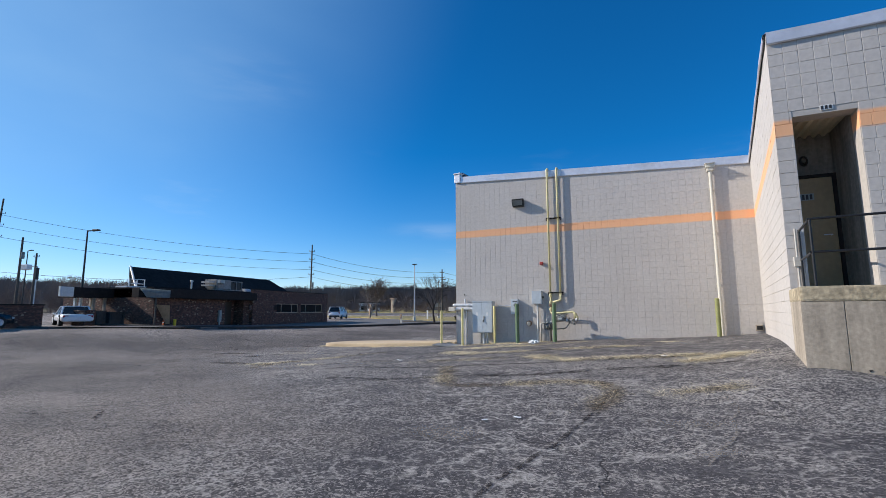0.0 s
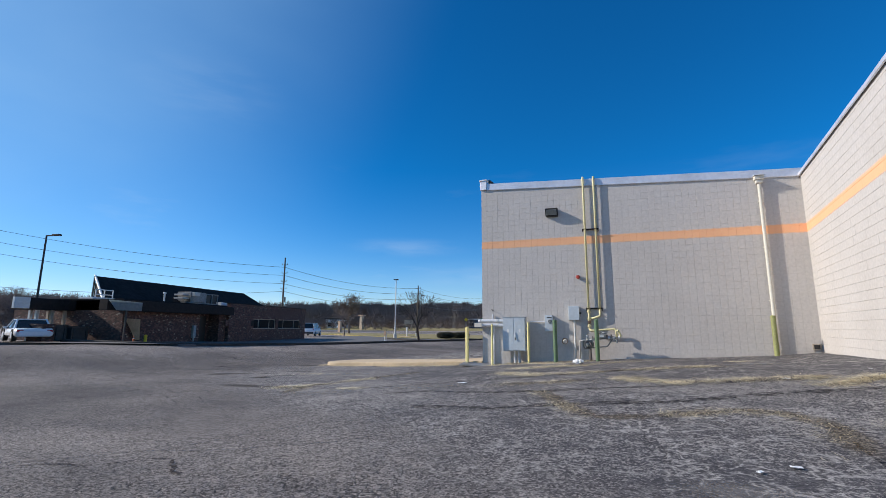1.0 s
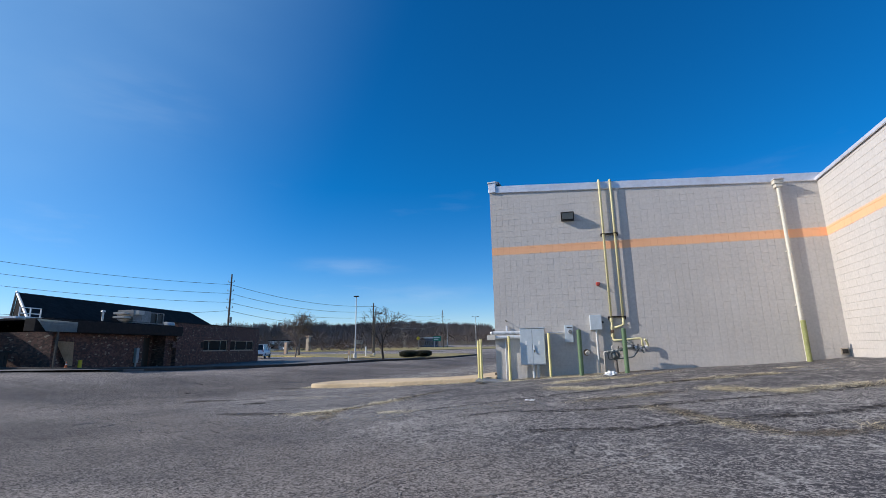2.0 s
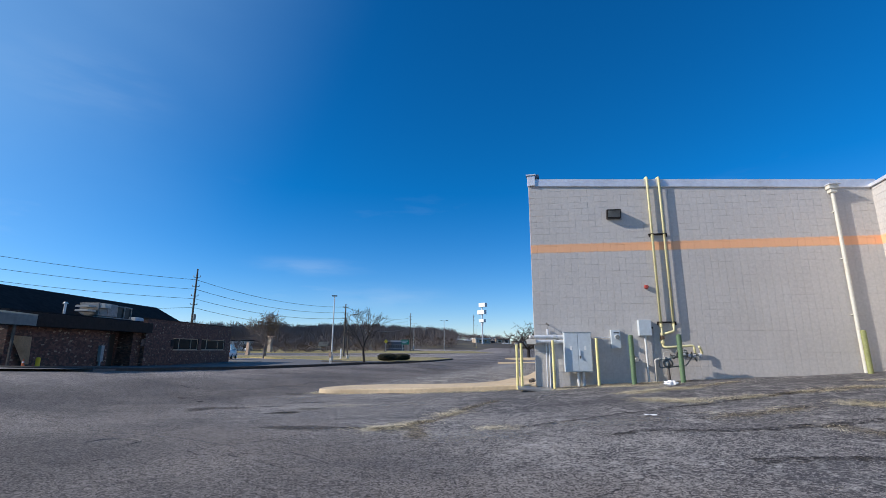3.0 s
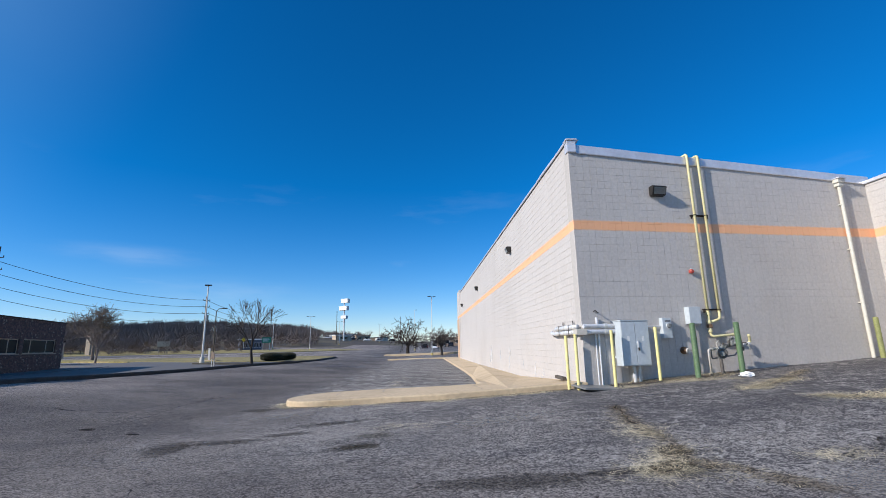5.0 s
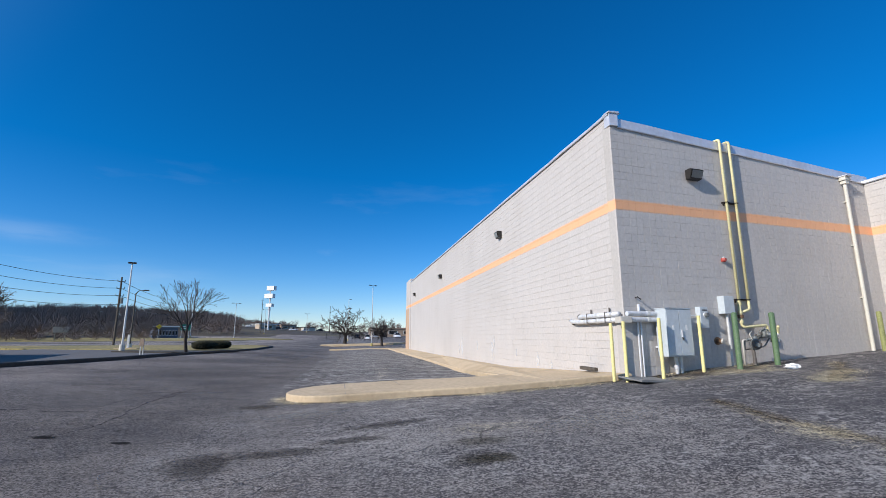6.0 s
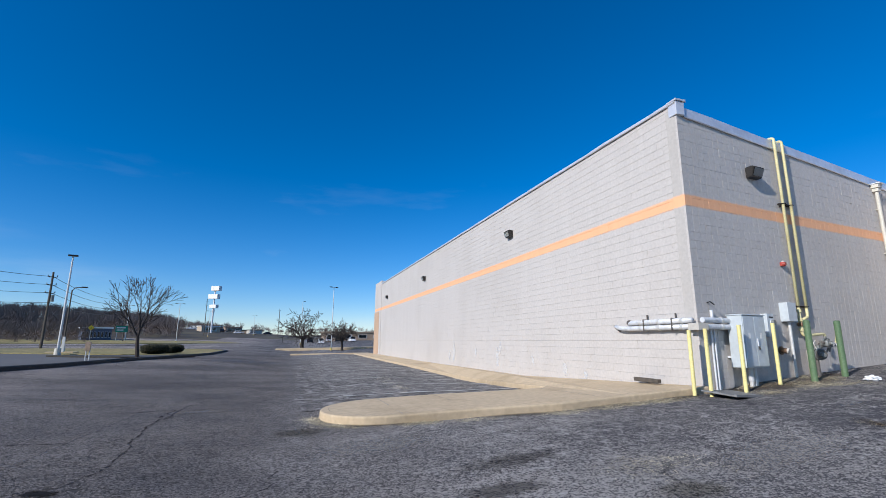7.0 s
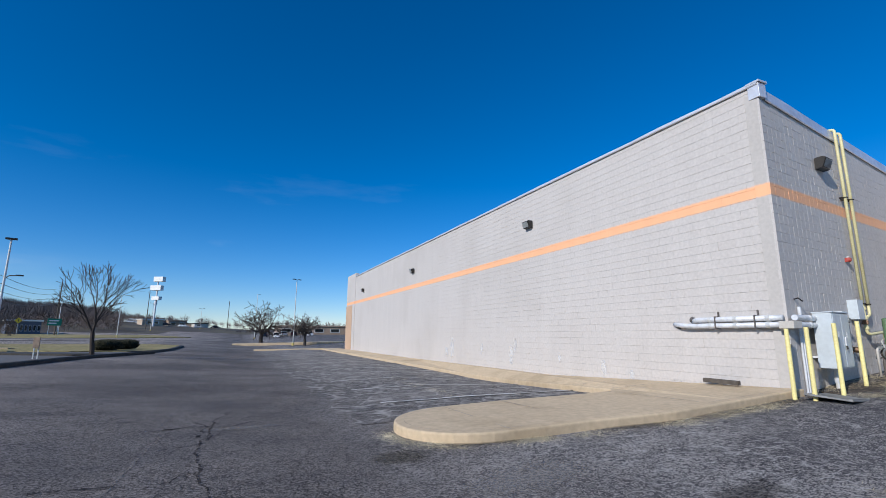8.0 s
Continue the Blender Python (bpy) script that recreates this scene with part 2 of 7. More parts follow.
    # stone chips: coarse and fine grains
    chip = t.nodes.new("ShaderNodeTexVoronoi")
    chip.inputs["Scale"].default_value = 64
    L(tight, chip.inputs["Vector"])
    ch = t.nodes.new("ShaderNodeSeparateColor")
    L(chip.outputs["Color"], ch.inputs[0])
    fine = noise_node(110, 3, 0.75)
    coarse = noise_node(16, 5, 0.75)
    grain = plus(plus(times(ch.outputs[0], 0.44), fine, 0.56), coarse, 0.16)      # about 0.2 to 1.0
    # where the black seal coat has worn down to the chips
    worn = plus(span(noise_node(0.24, 4, 0.55, stretch.outputs[0], 0.4), 0.36, 0.64), span(noise_node(1.1, 5, 0.62, stretch.outputs[0], 0.5), 0.32, 0.68), 0.75)
    kept = times(span(py_, 10.5, 13.0), span(px_, -12.5, -10.0))
    worn = plus(worn, kept, -0.75)
    worn = plus(worn, span(px_, -8.0, -3.5), -0.45)
    bare = span(plus(grain, worn, 0.17), 0.715 - 0.03 * pale_more, 0.84 - 0.03 * pale_more)
    coat = mix(span(noise_node(0.7, 5, 0.6), 0.35, 0.65), (0.066, 0.062, 0.068), (0.100, 0.094, 0.097))
    coat = mix(1.0, coat, span(grain, 0.4, 0.85, 0.55, 1.45), "MULTIPLY")
    sealed = mix(bare, coat, (0.335, 0.305, 0.280))
    # thin pale crazing in the coat, broken up, longer than wide
    worms = times(crackle(2.6, 0.048, wide), span(noise_node(2.4, 5, 0.7), 0.46, 0.53))
    worms2 = times(crackle(6.0, 0.10, wide), span(noise_node(3.2, 4, 0.7), 0.48, 0.55))
    scars = span(noise_node(5.0, 6, 0.68, stretch.outputs[0], 1.6), 0.595, 0.63)
    pale = pick("MAXIMUM", pick("MAXIMUM", worms, times(worms2, 0.8)), scars)
    pale = times(pale, span(noise_node(0.45, 4, 0.6), 0.36, 0.56, 0.3 + 0.2 * pale_more, 0.95))
    sealed = mix(times(pale, span(grain, 0.35, 0.6, 0.35, 1.0)), sealed, (0.46, 0.43, 0.40))
    # towards the open car park: older, browner, with alligator cracks in patches
    grey = mix(span(noise_node(0.16, 5, 0.6), 0.38, 0.62), (0.130, 0.114, 0.107), (0.252, 0.221, 0.200))
    grey = mix(span(noise_node(0.42, 6, 0.62, stretch.outputs[0], 0.4), 0.5, 0.68, 0.0, 0.6), grey, (0.105, 0.096, 0.097))
    # paler past x -22: colour makes up for the rising ground's shading
    grey = mix(span(px_, -22.0, -32.0), grey, mix(1.0, grey, (1.7, 1.66, 1.62), "MULTIPLY"))
    grey = mix(1.0, grey, span(grain, 0.38, 0.88, 0.22, 1.75), "MULTIPLY")
    crazed = times(crackle(13.0, 0.13, bent(0.16, 6.0)), times(span(noise_node(0.42, 5, 0.65), 0.48, 0.60), span(noise_node(3.6, 5, 0.75), 0.45, 0.58)))
    grey = mix(times(crazed, 0.8), grey, (0.022, 0.020, 0.020))
    lines = times(crackle(0.45, 0.0035, wide), span(noise_node(0.5, 4), 0.45, 0.55))
    base = mix(near, grey, sealed)
    if pale_more:
        base = mix(1.0, base, (tone, tone, tone), "MULTIPLY")
        base = mix(times(crackle(2.0, 0.10, wide), span(noise_node(1.6, 6, 0.7), 0.42, 0.53, 0.0, pale_more)), base, (0.42, 0.395, 0.37))
        base = mix(times(span(noise_node(3.0, 6, 0.7, stretch.outputs[0], 1.2), 0.56, 0.61), 0.5), base, (0.38, 0.36, 0.34))
    base = mix(times(lines, 0.85), base, (0.025, 0.022, 0.022))
    L(base, b.inputs["Base Color"])
    bp = t.nodes.new("ShaderNodeBump")
    bp.inputs["Strength"].default_value, bp.inputs["Distance"].default_value = 0.7, 0.012
    L(grain, bp.inputs["Height"])
    bp2 = t.nodes.new("ShaderNodeBump")
    bp2.inputs["Strength"].default_value, bp2.inputs["Distance"].default_value = 0.6, 0.03
    L(span(pick("MAXIMUM", lines, times(crazed, span(near, 0, 1, 1.0, 0.0))), 0, 1, 1, 0), bp2.inputs["Height"])
    L(bp.outputs[0], bp2.inputs["Normal"])
    L(bp2.outputs[0], b.inputs["Normal"])
    return m


STRIPE_Z, STRIPE_H = 3.985, 0.27
M_BLOCK = wall_paint("painted block", (0.525, 0.490, 0.460), (0.475, 0.440, 0.408))
M_MORTAR = wall_paint("painted joint", (0.455, 0.425, 0.395), (0.41, 0.38, 0.35))
M_ASPHALT = asphalt("asphalt")
M_BAY = asphalt("sealed bay asphalt", 0.72, 0.8)
M_CONCRETE = material("concrete", (0.53, 0.41, 0.27), 0.88, 0, 0.11, 9, 0.7, 0.2, 40, (0.35, 0.26, 0.155))
M_DOCK = material("dock concrete", (0.40, 0.34, 0.27), 0.85, 0, 0.16, 22, 1.4, 0.35, 40, (0.23, 0.20, 0.16))
# kerb darkened beyond its soil: the face's shade is put into the colour
M_KERB = material("soiled kerb with shade in its colour", (0.042, 0.038, 0.033), 0.9, 0, 0.3, 8, 1.2, 0.4, 30, (0.055, 0.05, 0.044))
M_METALCAP = material("white metal coping", (0.72, 0.72, 0.75), 0.35, 0.35, 0.06, 8, 1.2, 0.2, 5, (0.58, 0.57, 0.58))
M_CREAM = material("cream gas pipe paint", (0.66, 0.60, 0.33), 0.5, 0, 0.1, 30, 2.5, 0.1, 80, (0.5, 0.42, 0.2))
M_YELLOW = material("yellow post paint", (0.80, 0.70, 0.30), 0.55, 0, 0.1, 30, 3, 0.12, 80, (0.68, 0.58, 0.25))
M_GREEN = material("green bollard paint", (0.10, 0.17, 0.085), 0.5, 0, 0.15, 25, 4, 0.12, 70, (0.14, 0.20, 0.11))
M_OLIVE = material("olive bollard paint", (0.26, 0.27, 0.10), 0.55, 0, 0.15, 25, 4, 0.12, 70, (0.2, 0.2, 0.08))
M_STEEL = material("grey enamelled steel", (0.52, 0.57, 0.60), 0.45, 0.1, 0.06, 12, 2, 0.06, 40, (0.46, 0.50, 0.52))
M_CONDUIT = material("galvanised conduit", (0.66, 0.67, 0.69), 0.42, 0.15, 0.08, 20, 4, 0.06, 60, (0.42, 0.43, 0.44))
M_BEIGE = material("beige painted metal", (0.50, 0.47, 0.42), 0.6, 0, 0.08, 20, 3, 0.1, 60)
M_DARK = material("dark bronze metal", (0.035, 0.032, 0.030), 0.45, 0.4, 0.2, 30, 4, 0.1, 60)
M_BLACKRAIL = material("black rail paint", (0.02, 0.02, 0.022), 0.4, 0.3, 0.2, 30, 4, 0.1, 60)
M_RED = material("red enamel", (0.40, 0.055, 0.045), 0.4, 0, 0.15, 30, 5, 0.1, 60, (0.35, 0.06, 0.03))
M_BRASS = material("tarnished brass", (0.26, 0.16, 0.10), 0.4, 0.7, 0.2, 30, 5, 0.1, 60)
M_LENS = material("prismatic lamp glass", (0.55, 0.58, 0.58), 0.25, 0, 0.1, 60, 4, 0.4, 70)
M_DOOR = material("tan steel door", (0.36, 0.25, 0.13), 0.5, 0, 0.1, 12, 2, 0.08, 30, (0.30, 0.21, 0.11))
# darkened plaster: the recess's shade is put into its base colour
M_SHADEWALL = material("recess plaster with shade in its colour", (0.25, 0.22, 0.185), 0.8, 0, 0.2, 15, 1.5, 0.2, 40, (0.20, 0.18, 0.16))
M_DECK = material("corrugated deck paint", (0.62, 0.55, 0.40), 0.55, 0.1, 0.1, 20, 3, 0.1, 40)
M_BAR = material("black sign paint", (0.03, 0.03, 0.035), 0.6, 0, 0.1, 30, 4, 0)
M_WHITE = material("white paint", (0.78, 0.78, 0.76), 0.6, 0, 0.06, 20, 3, 0.08, 50, (0.66, 0.65, 0.62))
M_LINE = material("worn white line paint", (0.58, 0.56, 0.53), 0.8, 0, 0.3, 25, 2.5, 0.2, 60, (0.2, 0.19, 0.185))
M_YLINE = material("worn yellow line paint", (0.52, 0.40, 0.12), 0.8, 0, 0.3, 25, 2.5, 0.2, 60, (0.3, 0.24, 0.12))
M_GRASS = material("winter grass", (0.25, 0.205, 0.075), 0.95, 0, 0.5, 3, 0.25, 0.6, 14, (0.39, 0.29, 0.14))
M_BRUSH = material("dry brush ground", (0.062, 0.048, 0.035), 0.95, 0, 0.35, 0.8, 0.06, 0.5, 3, (0.15, 0.125, 0.06))
M_STRAW = material("dry straw weeds", (0.70, 0.61, 0.43), 0.9, 0, 0.4, 6, 1.5, 0, 1, (0.27, 0.215, 0.11))
M_ROAD = material("grey road", (0.115, 0.11, 0.11), 0.9, 0, 0.1, 3, 0.2, 0.2, 20, (0.13, 0.125, 0.125))
M_BARK = material("tree bark", (0.042, 0.033, 0.028), 0.9, 0, 0.3, 18, 2, 0.5, 30, (0.05, 0.04, 0.033))
# haze of distance put into the twig colour: paler than near bark
M_HAZYTWIG = material("far twigs with haze in the colour", (0.190, 0.146, 0.126), 0.9, 0, 0.3, 3, 0.05, 0, 1, (0.10, 0.08, 0.072))
M_TWIG = material("bare twigs", (0.19, 0.145, 0.12), 0.9, 0, 0.3, 3, 0.05, 0, 1, (0.13, 0.10, 0.085))
M_PINE = material("dark evergreen", (0.035, 0.05, 0.022), 0.9, 0, 0.3, 3, 0.3, 0, 1)
M_HEDGE = material("clipped hedge leaves", (0.034, 0.034, 0.017), 0.9, 0, 0.4, 12, 1.5, 0, 1, (0.065, 0.052, 0.022))
M_POLE = material("weathered timber pole", (0.09, 0.075, 0.06), 0.85, 0, 0.25, 10, 1, 0.3, 30)
M_GALV = material("galvanised pole", (0.62, 0.62, 0.60), 0.5, 0.3, 0.08, 10, 1, 0.05, 40)
M_WIRE = material("power line", (0.03, 0.035, 0.04), 0.6, 0.2, 0.1, 5, 1, 0)
M_GLASS = bpy.data.materials.new("dark window glass")
M_GLASS.use_nodes = True
_g = M_GLASS.node_tree.nodes["Principled BSDF"]
_g.inputs["Base Color"].default_value, _g.inputs["Roughness"].default_value = (0.012, 0.014, 0.016, 1), 0.12
# reflections held down so that these panes stay dark
M_PANE = bpy.data.materials.new("dark low-reflection window pane")
M_PANE.use_nodes = True
_g = M_PANE.node_tree.nodes["Principled BSDF"]
_g.inputs["Base Color"].default_value, _g.inputs["Roughness"].default_value, _g.inputs["Specular IOR Level"].default_value = (0.014, 0.014, 0.016, 1), 0.25, 0.02
M_DUCT = material("dirty galvanised duct", (0.24, 0.24, 0.235), 0.55, 0.2, 0.2, 10, 1.5, 0.15, 30, (0.14, 0.135, 0.13))
M_RUBBER = material("tyre rubber", (0.02, 0.02, 0.02), 0.85, 0, 0.2, 30, 4, 0.2, 60)
M_CARWHITE = material("white car paint", (0.75, 0.76, 0.78), 0.25, 0.0, 0.03, 10, 1, 0)
M_CARBLACK = material("black car paint", (0.015, 0.017, 0.022), 0.2, 0.0, 0.03, 10, 1, 0)
M_CARSILVER = material("silver car paint", (0.42, 0.43, 0.44), 0.3, 0.5, 0.03, 10, 1, 0)
M_TAIL = material("red lamp plastic", (0.4, 0.02, 0.02), 0.25, 0, 0.05, 10, 1, 0)
M_SHINGLE = material("black roof shingles", (0.022, 0.021, 0.022), 0.9, 0, 0.3, 4, 0.6, 0.4, 12)
M_SHINGLE.node_tree.nodes["Principled BSDF"].inputs["Specular IOR Level"].default_value = 0.05
M_FASCIA = material("dark brown fascia", (0.028, 0.022, 0.020), 0.75, 0, 0.2, 6, 1, 0.15, 20)
M_FASCIA.node_tree.nodes["Principled BSDF"].inputs["Specular IOR Level"].default_value = 0.15
M_TEAL = material("grey green panel", (0.30, 0.34, 0.34), 0.6, 0, 0.12, 6, 1, 0.1, 20)
# plywood brightened: sunlight on the sheet is put into its colour
M_PLY = material("plywood", (0.62, 0.44, 0.26), 0.8, 0, 0.15, 12, 1.5, 0.1, 30, (0.33, 0.21, 0.11))
M_ORANGE = material("orange plastic", (0.75, 0.16, 0.03), 0.5, 0, 0.08, 20, 3, 0)
M_DUMP = material("dumpster paint", (0.035, 0.04, 0.042), 0.6, 0.1, 0.25, 6, 1.5, 0.15, 20)
M_SIGNGREEN = material("highway sign green", (0.01, 0.20, 0.12), 0.5, 0, 0.05, 3, 0.5, 0)
M_SIGNYELLOW = material("warning sign yellow", (0.75, 0.50, 0.02), 0.5, 0, 0.05, 3, 0.5, 0)
M_BLUE = material("blue painted hall", (0.09, 0.11, 0.16), 0.7, 0, 0.1, 3, 0.5, 0)
M_TAN = material("tan render", (0.45, 0.36, 0.27), 0.8, 0, 0.1, 3, 0.3, 0.1, 10)
M_TANBLOCK = material("tan painted block", (0.50, 0.34, 0.23), 0.8, 0, 0.1, 12, 0.5, 0.2, 40)
M_SPOUT = material("pale downspout paint", (0.60, 0.57, 0.49), 0.5, 0, 0.07, 20, 3, 0.08, 50, (0.5, 0.46, 0.36))
M_CAPW = material("weathered brown trim", (0.30, 0.22, 0.16), 0.7, 0, 0.2, 12, 2, 0.15, 40)
M_IRON = material("worn iron", (0.13, 0.115, 0.105), 0.7, 0.2, 0.2, 20, 3, 0.3, 40)
M_COVER = material("concrete rim worn to the colour of the asphalt", (0.17, 0.155, 0.145), 0.9, 0, 0.3, 20, 3, 0.4, 40, (0.11, 0.10, 0.094))
M_HOLE_RIM = material("black open joint", (0.02, 0.018, 0.018), 0.9, 0, 0.2, 30, 3, 0.2, 40)
M_METER = material("dull grey meter casting", (0.21, 0.225, 0.22), 0.5, 0.2, 0.15, 25, 4, 0.15, 60, (0.14, 0.14, 0.13))
M_BAG = material("white plastic bag", (0.8, 0.8, 0.8), 0.45, 0, 0.05, 20, 6, 0.2, 30)


def streaked(m, amount, reach=(2.6, 2.6, 0.25)):
    """Adds rain streaks that run down a face."""
    t = m.node_tree
    b = t.nodes["Principled BSDF"]
    src = b.inputs["Base Color"].links[0].from_socket
    geo = t.nodes.new("ShaderNodeNewGeometry")
    mp = t.nodes.new("ShaderNodeMapping")
    mp.inputs["Scale"].default_value = reach
    n = t.nodes.new("ShaderNodeTexNoise")
    n.inputs["Scale"].default_value, n.inputs["Detail"].default_value, n.inputs["Roughness"].default_value = 2.0, 7, 0.65
    t.links.new(geo.outputs["Position"], mp.inputs[0])
    t.links.new(mp.outputs[0], n.inputs["Vector"])
    r = t.nodes.new("ShaderNodeMapRange")
    r.inputs["From Min"].default_value, r.inputs["From Max"].default_value = 0.35, 0.65
    r.inputs["To Min"].default_value, r.inputs["To Max"].default_value = 1 - amount, 1 + amount * 0.6
    t.links.new(n.outputs[0], r.inputs[0])
    x = t.nodes.new("ShaderNodeMix")
    x.data_type, x.blend_type = "RGBA", "MULTIPLY"
    x.inputs[0].default_value = 1
    t.links.new(src, x.inputs[6])
    t.links.new(r.outputs[0], x.inputs[7])
    t.links.new(x.outputs[2], b.inputs["Base Color"])


streaked(M_DOCK, 0.3)
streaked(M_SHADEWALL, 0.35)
streaked(M_BLOCK, 0.03, (1.2, 1.2, 0.12))


def rubble(name):
    """Mixed brown rubble stone with pale chips."""
    m = material(name, (0.10, 0.055, 0.04), 0.85, 0, 0.3, 6, 0.8, 0.5, 14, (0.06, 0.035, 0.03))
    t = m.node_tree
    b = t.nodes["Principled BSDF"]
    src = b.inputs["Base Color"].links[0].from_socket
    geo = t.nodes.new("ShaderNodeNewGeometry")
    mp = t.nodes.new("ShaderNodeMapping")
    mp.inputs["Scale"].default_value = (7.5, 7.5, 13)
    t.links.new(geo.outputs["Position"], mp.inputs[0])
    v = t.nodes.new("ShaderNodeTexVoronoi")
    v.inputs["Scale"].default_value = 1.0
    t.links.new(mp.outputs[0], v.inputs["Vector"])
    sp = t.nodes.new("ShaderNodeSeparateColor")
    t.links.new(v.outputs["Color"], sp.inputs[0])
    ramp = t.nodes.new("ShaderNodeValToRGB")
    e = ramp.color_ramp
    e.interpolation = "CONSTANT"
    e.elements[0].color = (0.085, 0.036, 0.027, 1)
    e.elements[1].position, e.elements[1].color = 0.35, (0.15, 0.066, 0.048, 1)
    for p, c in ((0.6, (0.05, 0.028, 0.024, 1)), (0.8, (0.19, 0.10, 0.074, 1)), (0.955, (0.36, 0.29, 0.22, 1))):
        x = e.elements.new(p)
        x.color = c
    t.links.new(sp.outputs[0], ramp.inputs[0])
    mx = t.nodes.new("ShaderNodeMix")
    mx.data_type = "RGBA"
    mx.inputs[0].default_value = 0.65
    t.links.new(src, mx.inputs[6])
    t.links.new(ramp.outputs[0], mx.inputs[7])
    t.links.new(mx.outputs[2], b.inputs["Base Color"])
    return m


M_RUBBLE = rubble("rubble stone")


def broken(name, color, amount=0.9, grain=7.0, line=False):
    """A thin layer on the asphalt whose edge frays away: a round spot in its own unit frame, or an even line."""
    m = material(name, color, 0.9, 0, 0.3, 25, 3, 0.4, 40)
    t = m.node_tree
    b = t.nodes["Principled BSDF"]
    b.inputs["Specular IOR Level"].default_value = 0.08
    geo = t.nodes.new("ShaderNodeNewGeometry")
    n = t.nodes.new("ShaderNodeTexNoise")
    n.inputs["Scale"].default_value, n.inputs["Detail"].default_value, n.inputs["Roughness"].default_value = grain, 7, 0.7
    t.links.new(geo.outputs["Position"], n.inputs["Vector"])
    r = t.nodes.new("ShaderNodeMapRange")
    r.inputs["To Max"].default_value = amount
    if line:
        r.inputs["From Min"].default_value, r.inputs["From Max"].default_value = 0.4, 0.56
        t.links.new(n.outputs[0], r.inputs[0])
    else:
        co = t.nodes.new("ShaderNodeTexCoord")
        ln = t.nodes.new("ShaderNodeVectorMath")
        ln.operation = "LENGTH"
        t.links.new(co.outputs["Object"], ln.inputs[0])
        ad = t.nodes.new("ShaderNodeMath")
        ad.operation = "MULTIPLY_ADD"
        ad.inputs[1].default_value = -0.55
        t.links.new(ln.outputs["Value"], ad.inputs[0])
        t.links.new(n.outputs[0], ad.inputs[2])
        r.inputs["From Min"].default_value, r.inputs["From Max"].default_value = 0.02, 0.24
        t.links.new(ad.outputs[0], r.inputs[0])
    t.links.new(r.outputs[0], b.inputs["Alpha"])
    return m


M_HOLE = broken("broken black pothole", (0.02, 0.018, 0.018), 0.95, 18)
M_MOSS = broken("dark mossy dirt", (0.07, 0.06, 0.038), 0.38, 20)
M_SPOT = broken("dark oil spot", (0.045, 0.04, 0.038), 0.45, 12)
M_SOIL = broken("dry soil and dead grass", (0.16, 0.12, 0.075), 0.38, 16)
M_PALE = broken("pale worn asphalt", (0.30, 0.28, 0.265), 0.34, 34)
M_SEAM = broken("dark asphalt seam", (0.045, 0.04, 0.042), 0.75, 11, True)
M_PALESEAM = broken("pale filled seam", (0.23, 0.21, 0.195), 0.7, 9, True)
M_TARBAND = broken("dark sealed band", (0.042, 0.038, 0.038), 0.62, 6.0, True)
M_SCUFF = broken("white paint scuff", (0.75, 0.75, 0.75), 0.5, 14)


# ---- mesh helpers ----
def mesh_of(bm, name, mat):
    me = bpy.data.meshes.new(name)
    bm.to_mesh(me)
    bm.free()
    me.materials.append(mat)
    return me


def part(name, bm, mat, parent=None, label="", at=None, smooth=False):
    """Links a bmesh as one mesh object, under a thing or a part where one is given."""
    me = bm if isinstance(bm, bpy.types.Mesh) else mesh_of(bm, name, mat)
    if smooth:
        for p in me.polygons:
            p.use_smooth = True
    ob = new(name, me)
    if parent is not None:
        ob.parent = parent
    if at is not None:
        ob.matrix_basis = at
    return tagged(ob, label)


def thing(name, at, label, category, group="", kind=""):
    ob = new(name)
    ob.empty_display_size = 0.1
    ob.matrix_basis = at if isinstance(at, Matrix) else Matrix.Translation(at)
    return tagged(ob, label, category, group, kind)


def box(bm, lo, hi, bevel=0.0):
    lo, hi = Vector(lo), Vector(hi)
    m = Matrix.LocRotScale((lo + hi) / 2, None, hi - lo)
    made = bmesh.ops.create_cube(bm, size=1, matrix=m)["verts"]
    if bevel:
        edges = list({e for v in made for e in v.link_edges})
        bmesh.ops.bevel(bm, geom=edges, offset=bevel, segments=2, affect="EDGES", profile=0.6)
    return bm


def boxes(*spans, bevel=0.0):
    bm = bmesh.new()
    for lo, hi in spans:
        box(bm, lo, hi, bevel)
    return bm


def cyl(bm, a, b, r, r2=None, n=14, caps=True):
    a, b = Vector(a), Vector(b)
    d = b - a
    m = Matrix.Translation((a + b) / 2) @ d.to_track_quat("Z", "Y").to_matrix().to_4x4()
    bmesh.ops.create_cone(bm, cap_ends=caps, segments=n, radius1=r, radius2=r if r2 is None else r2, depth=d.length, matrix=m)
    return bm


def rod(a, b, r, r2=None, n=14):
    return cyl(bmesh.new(), a, b, r, r2, n)


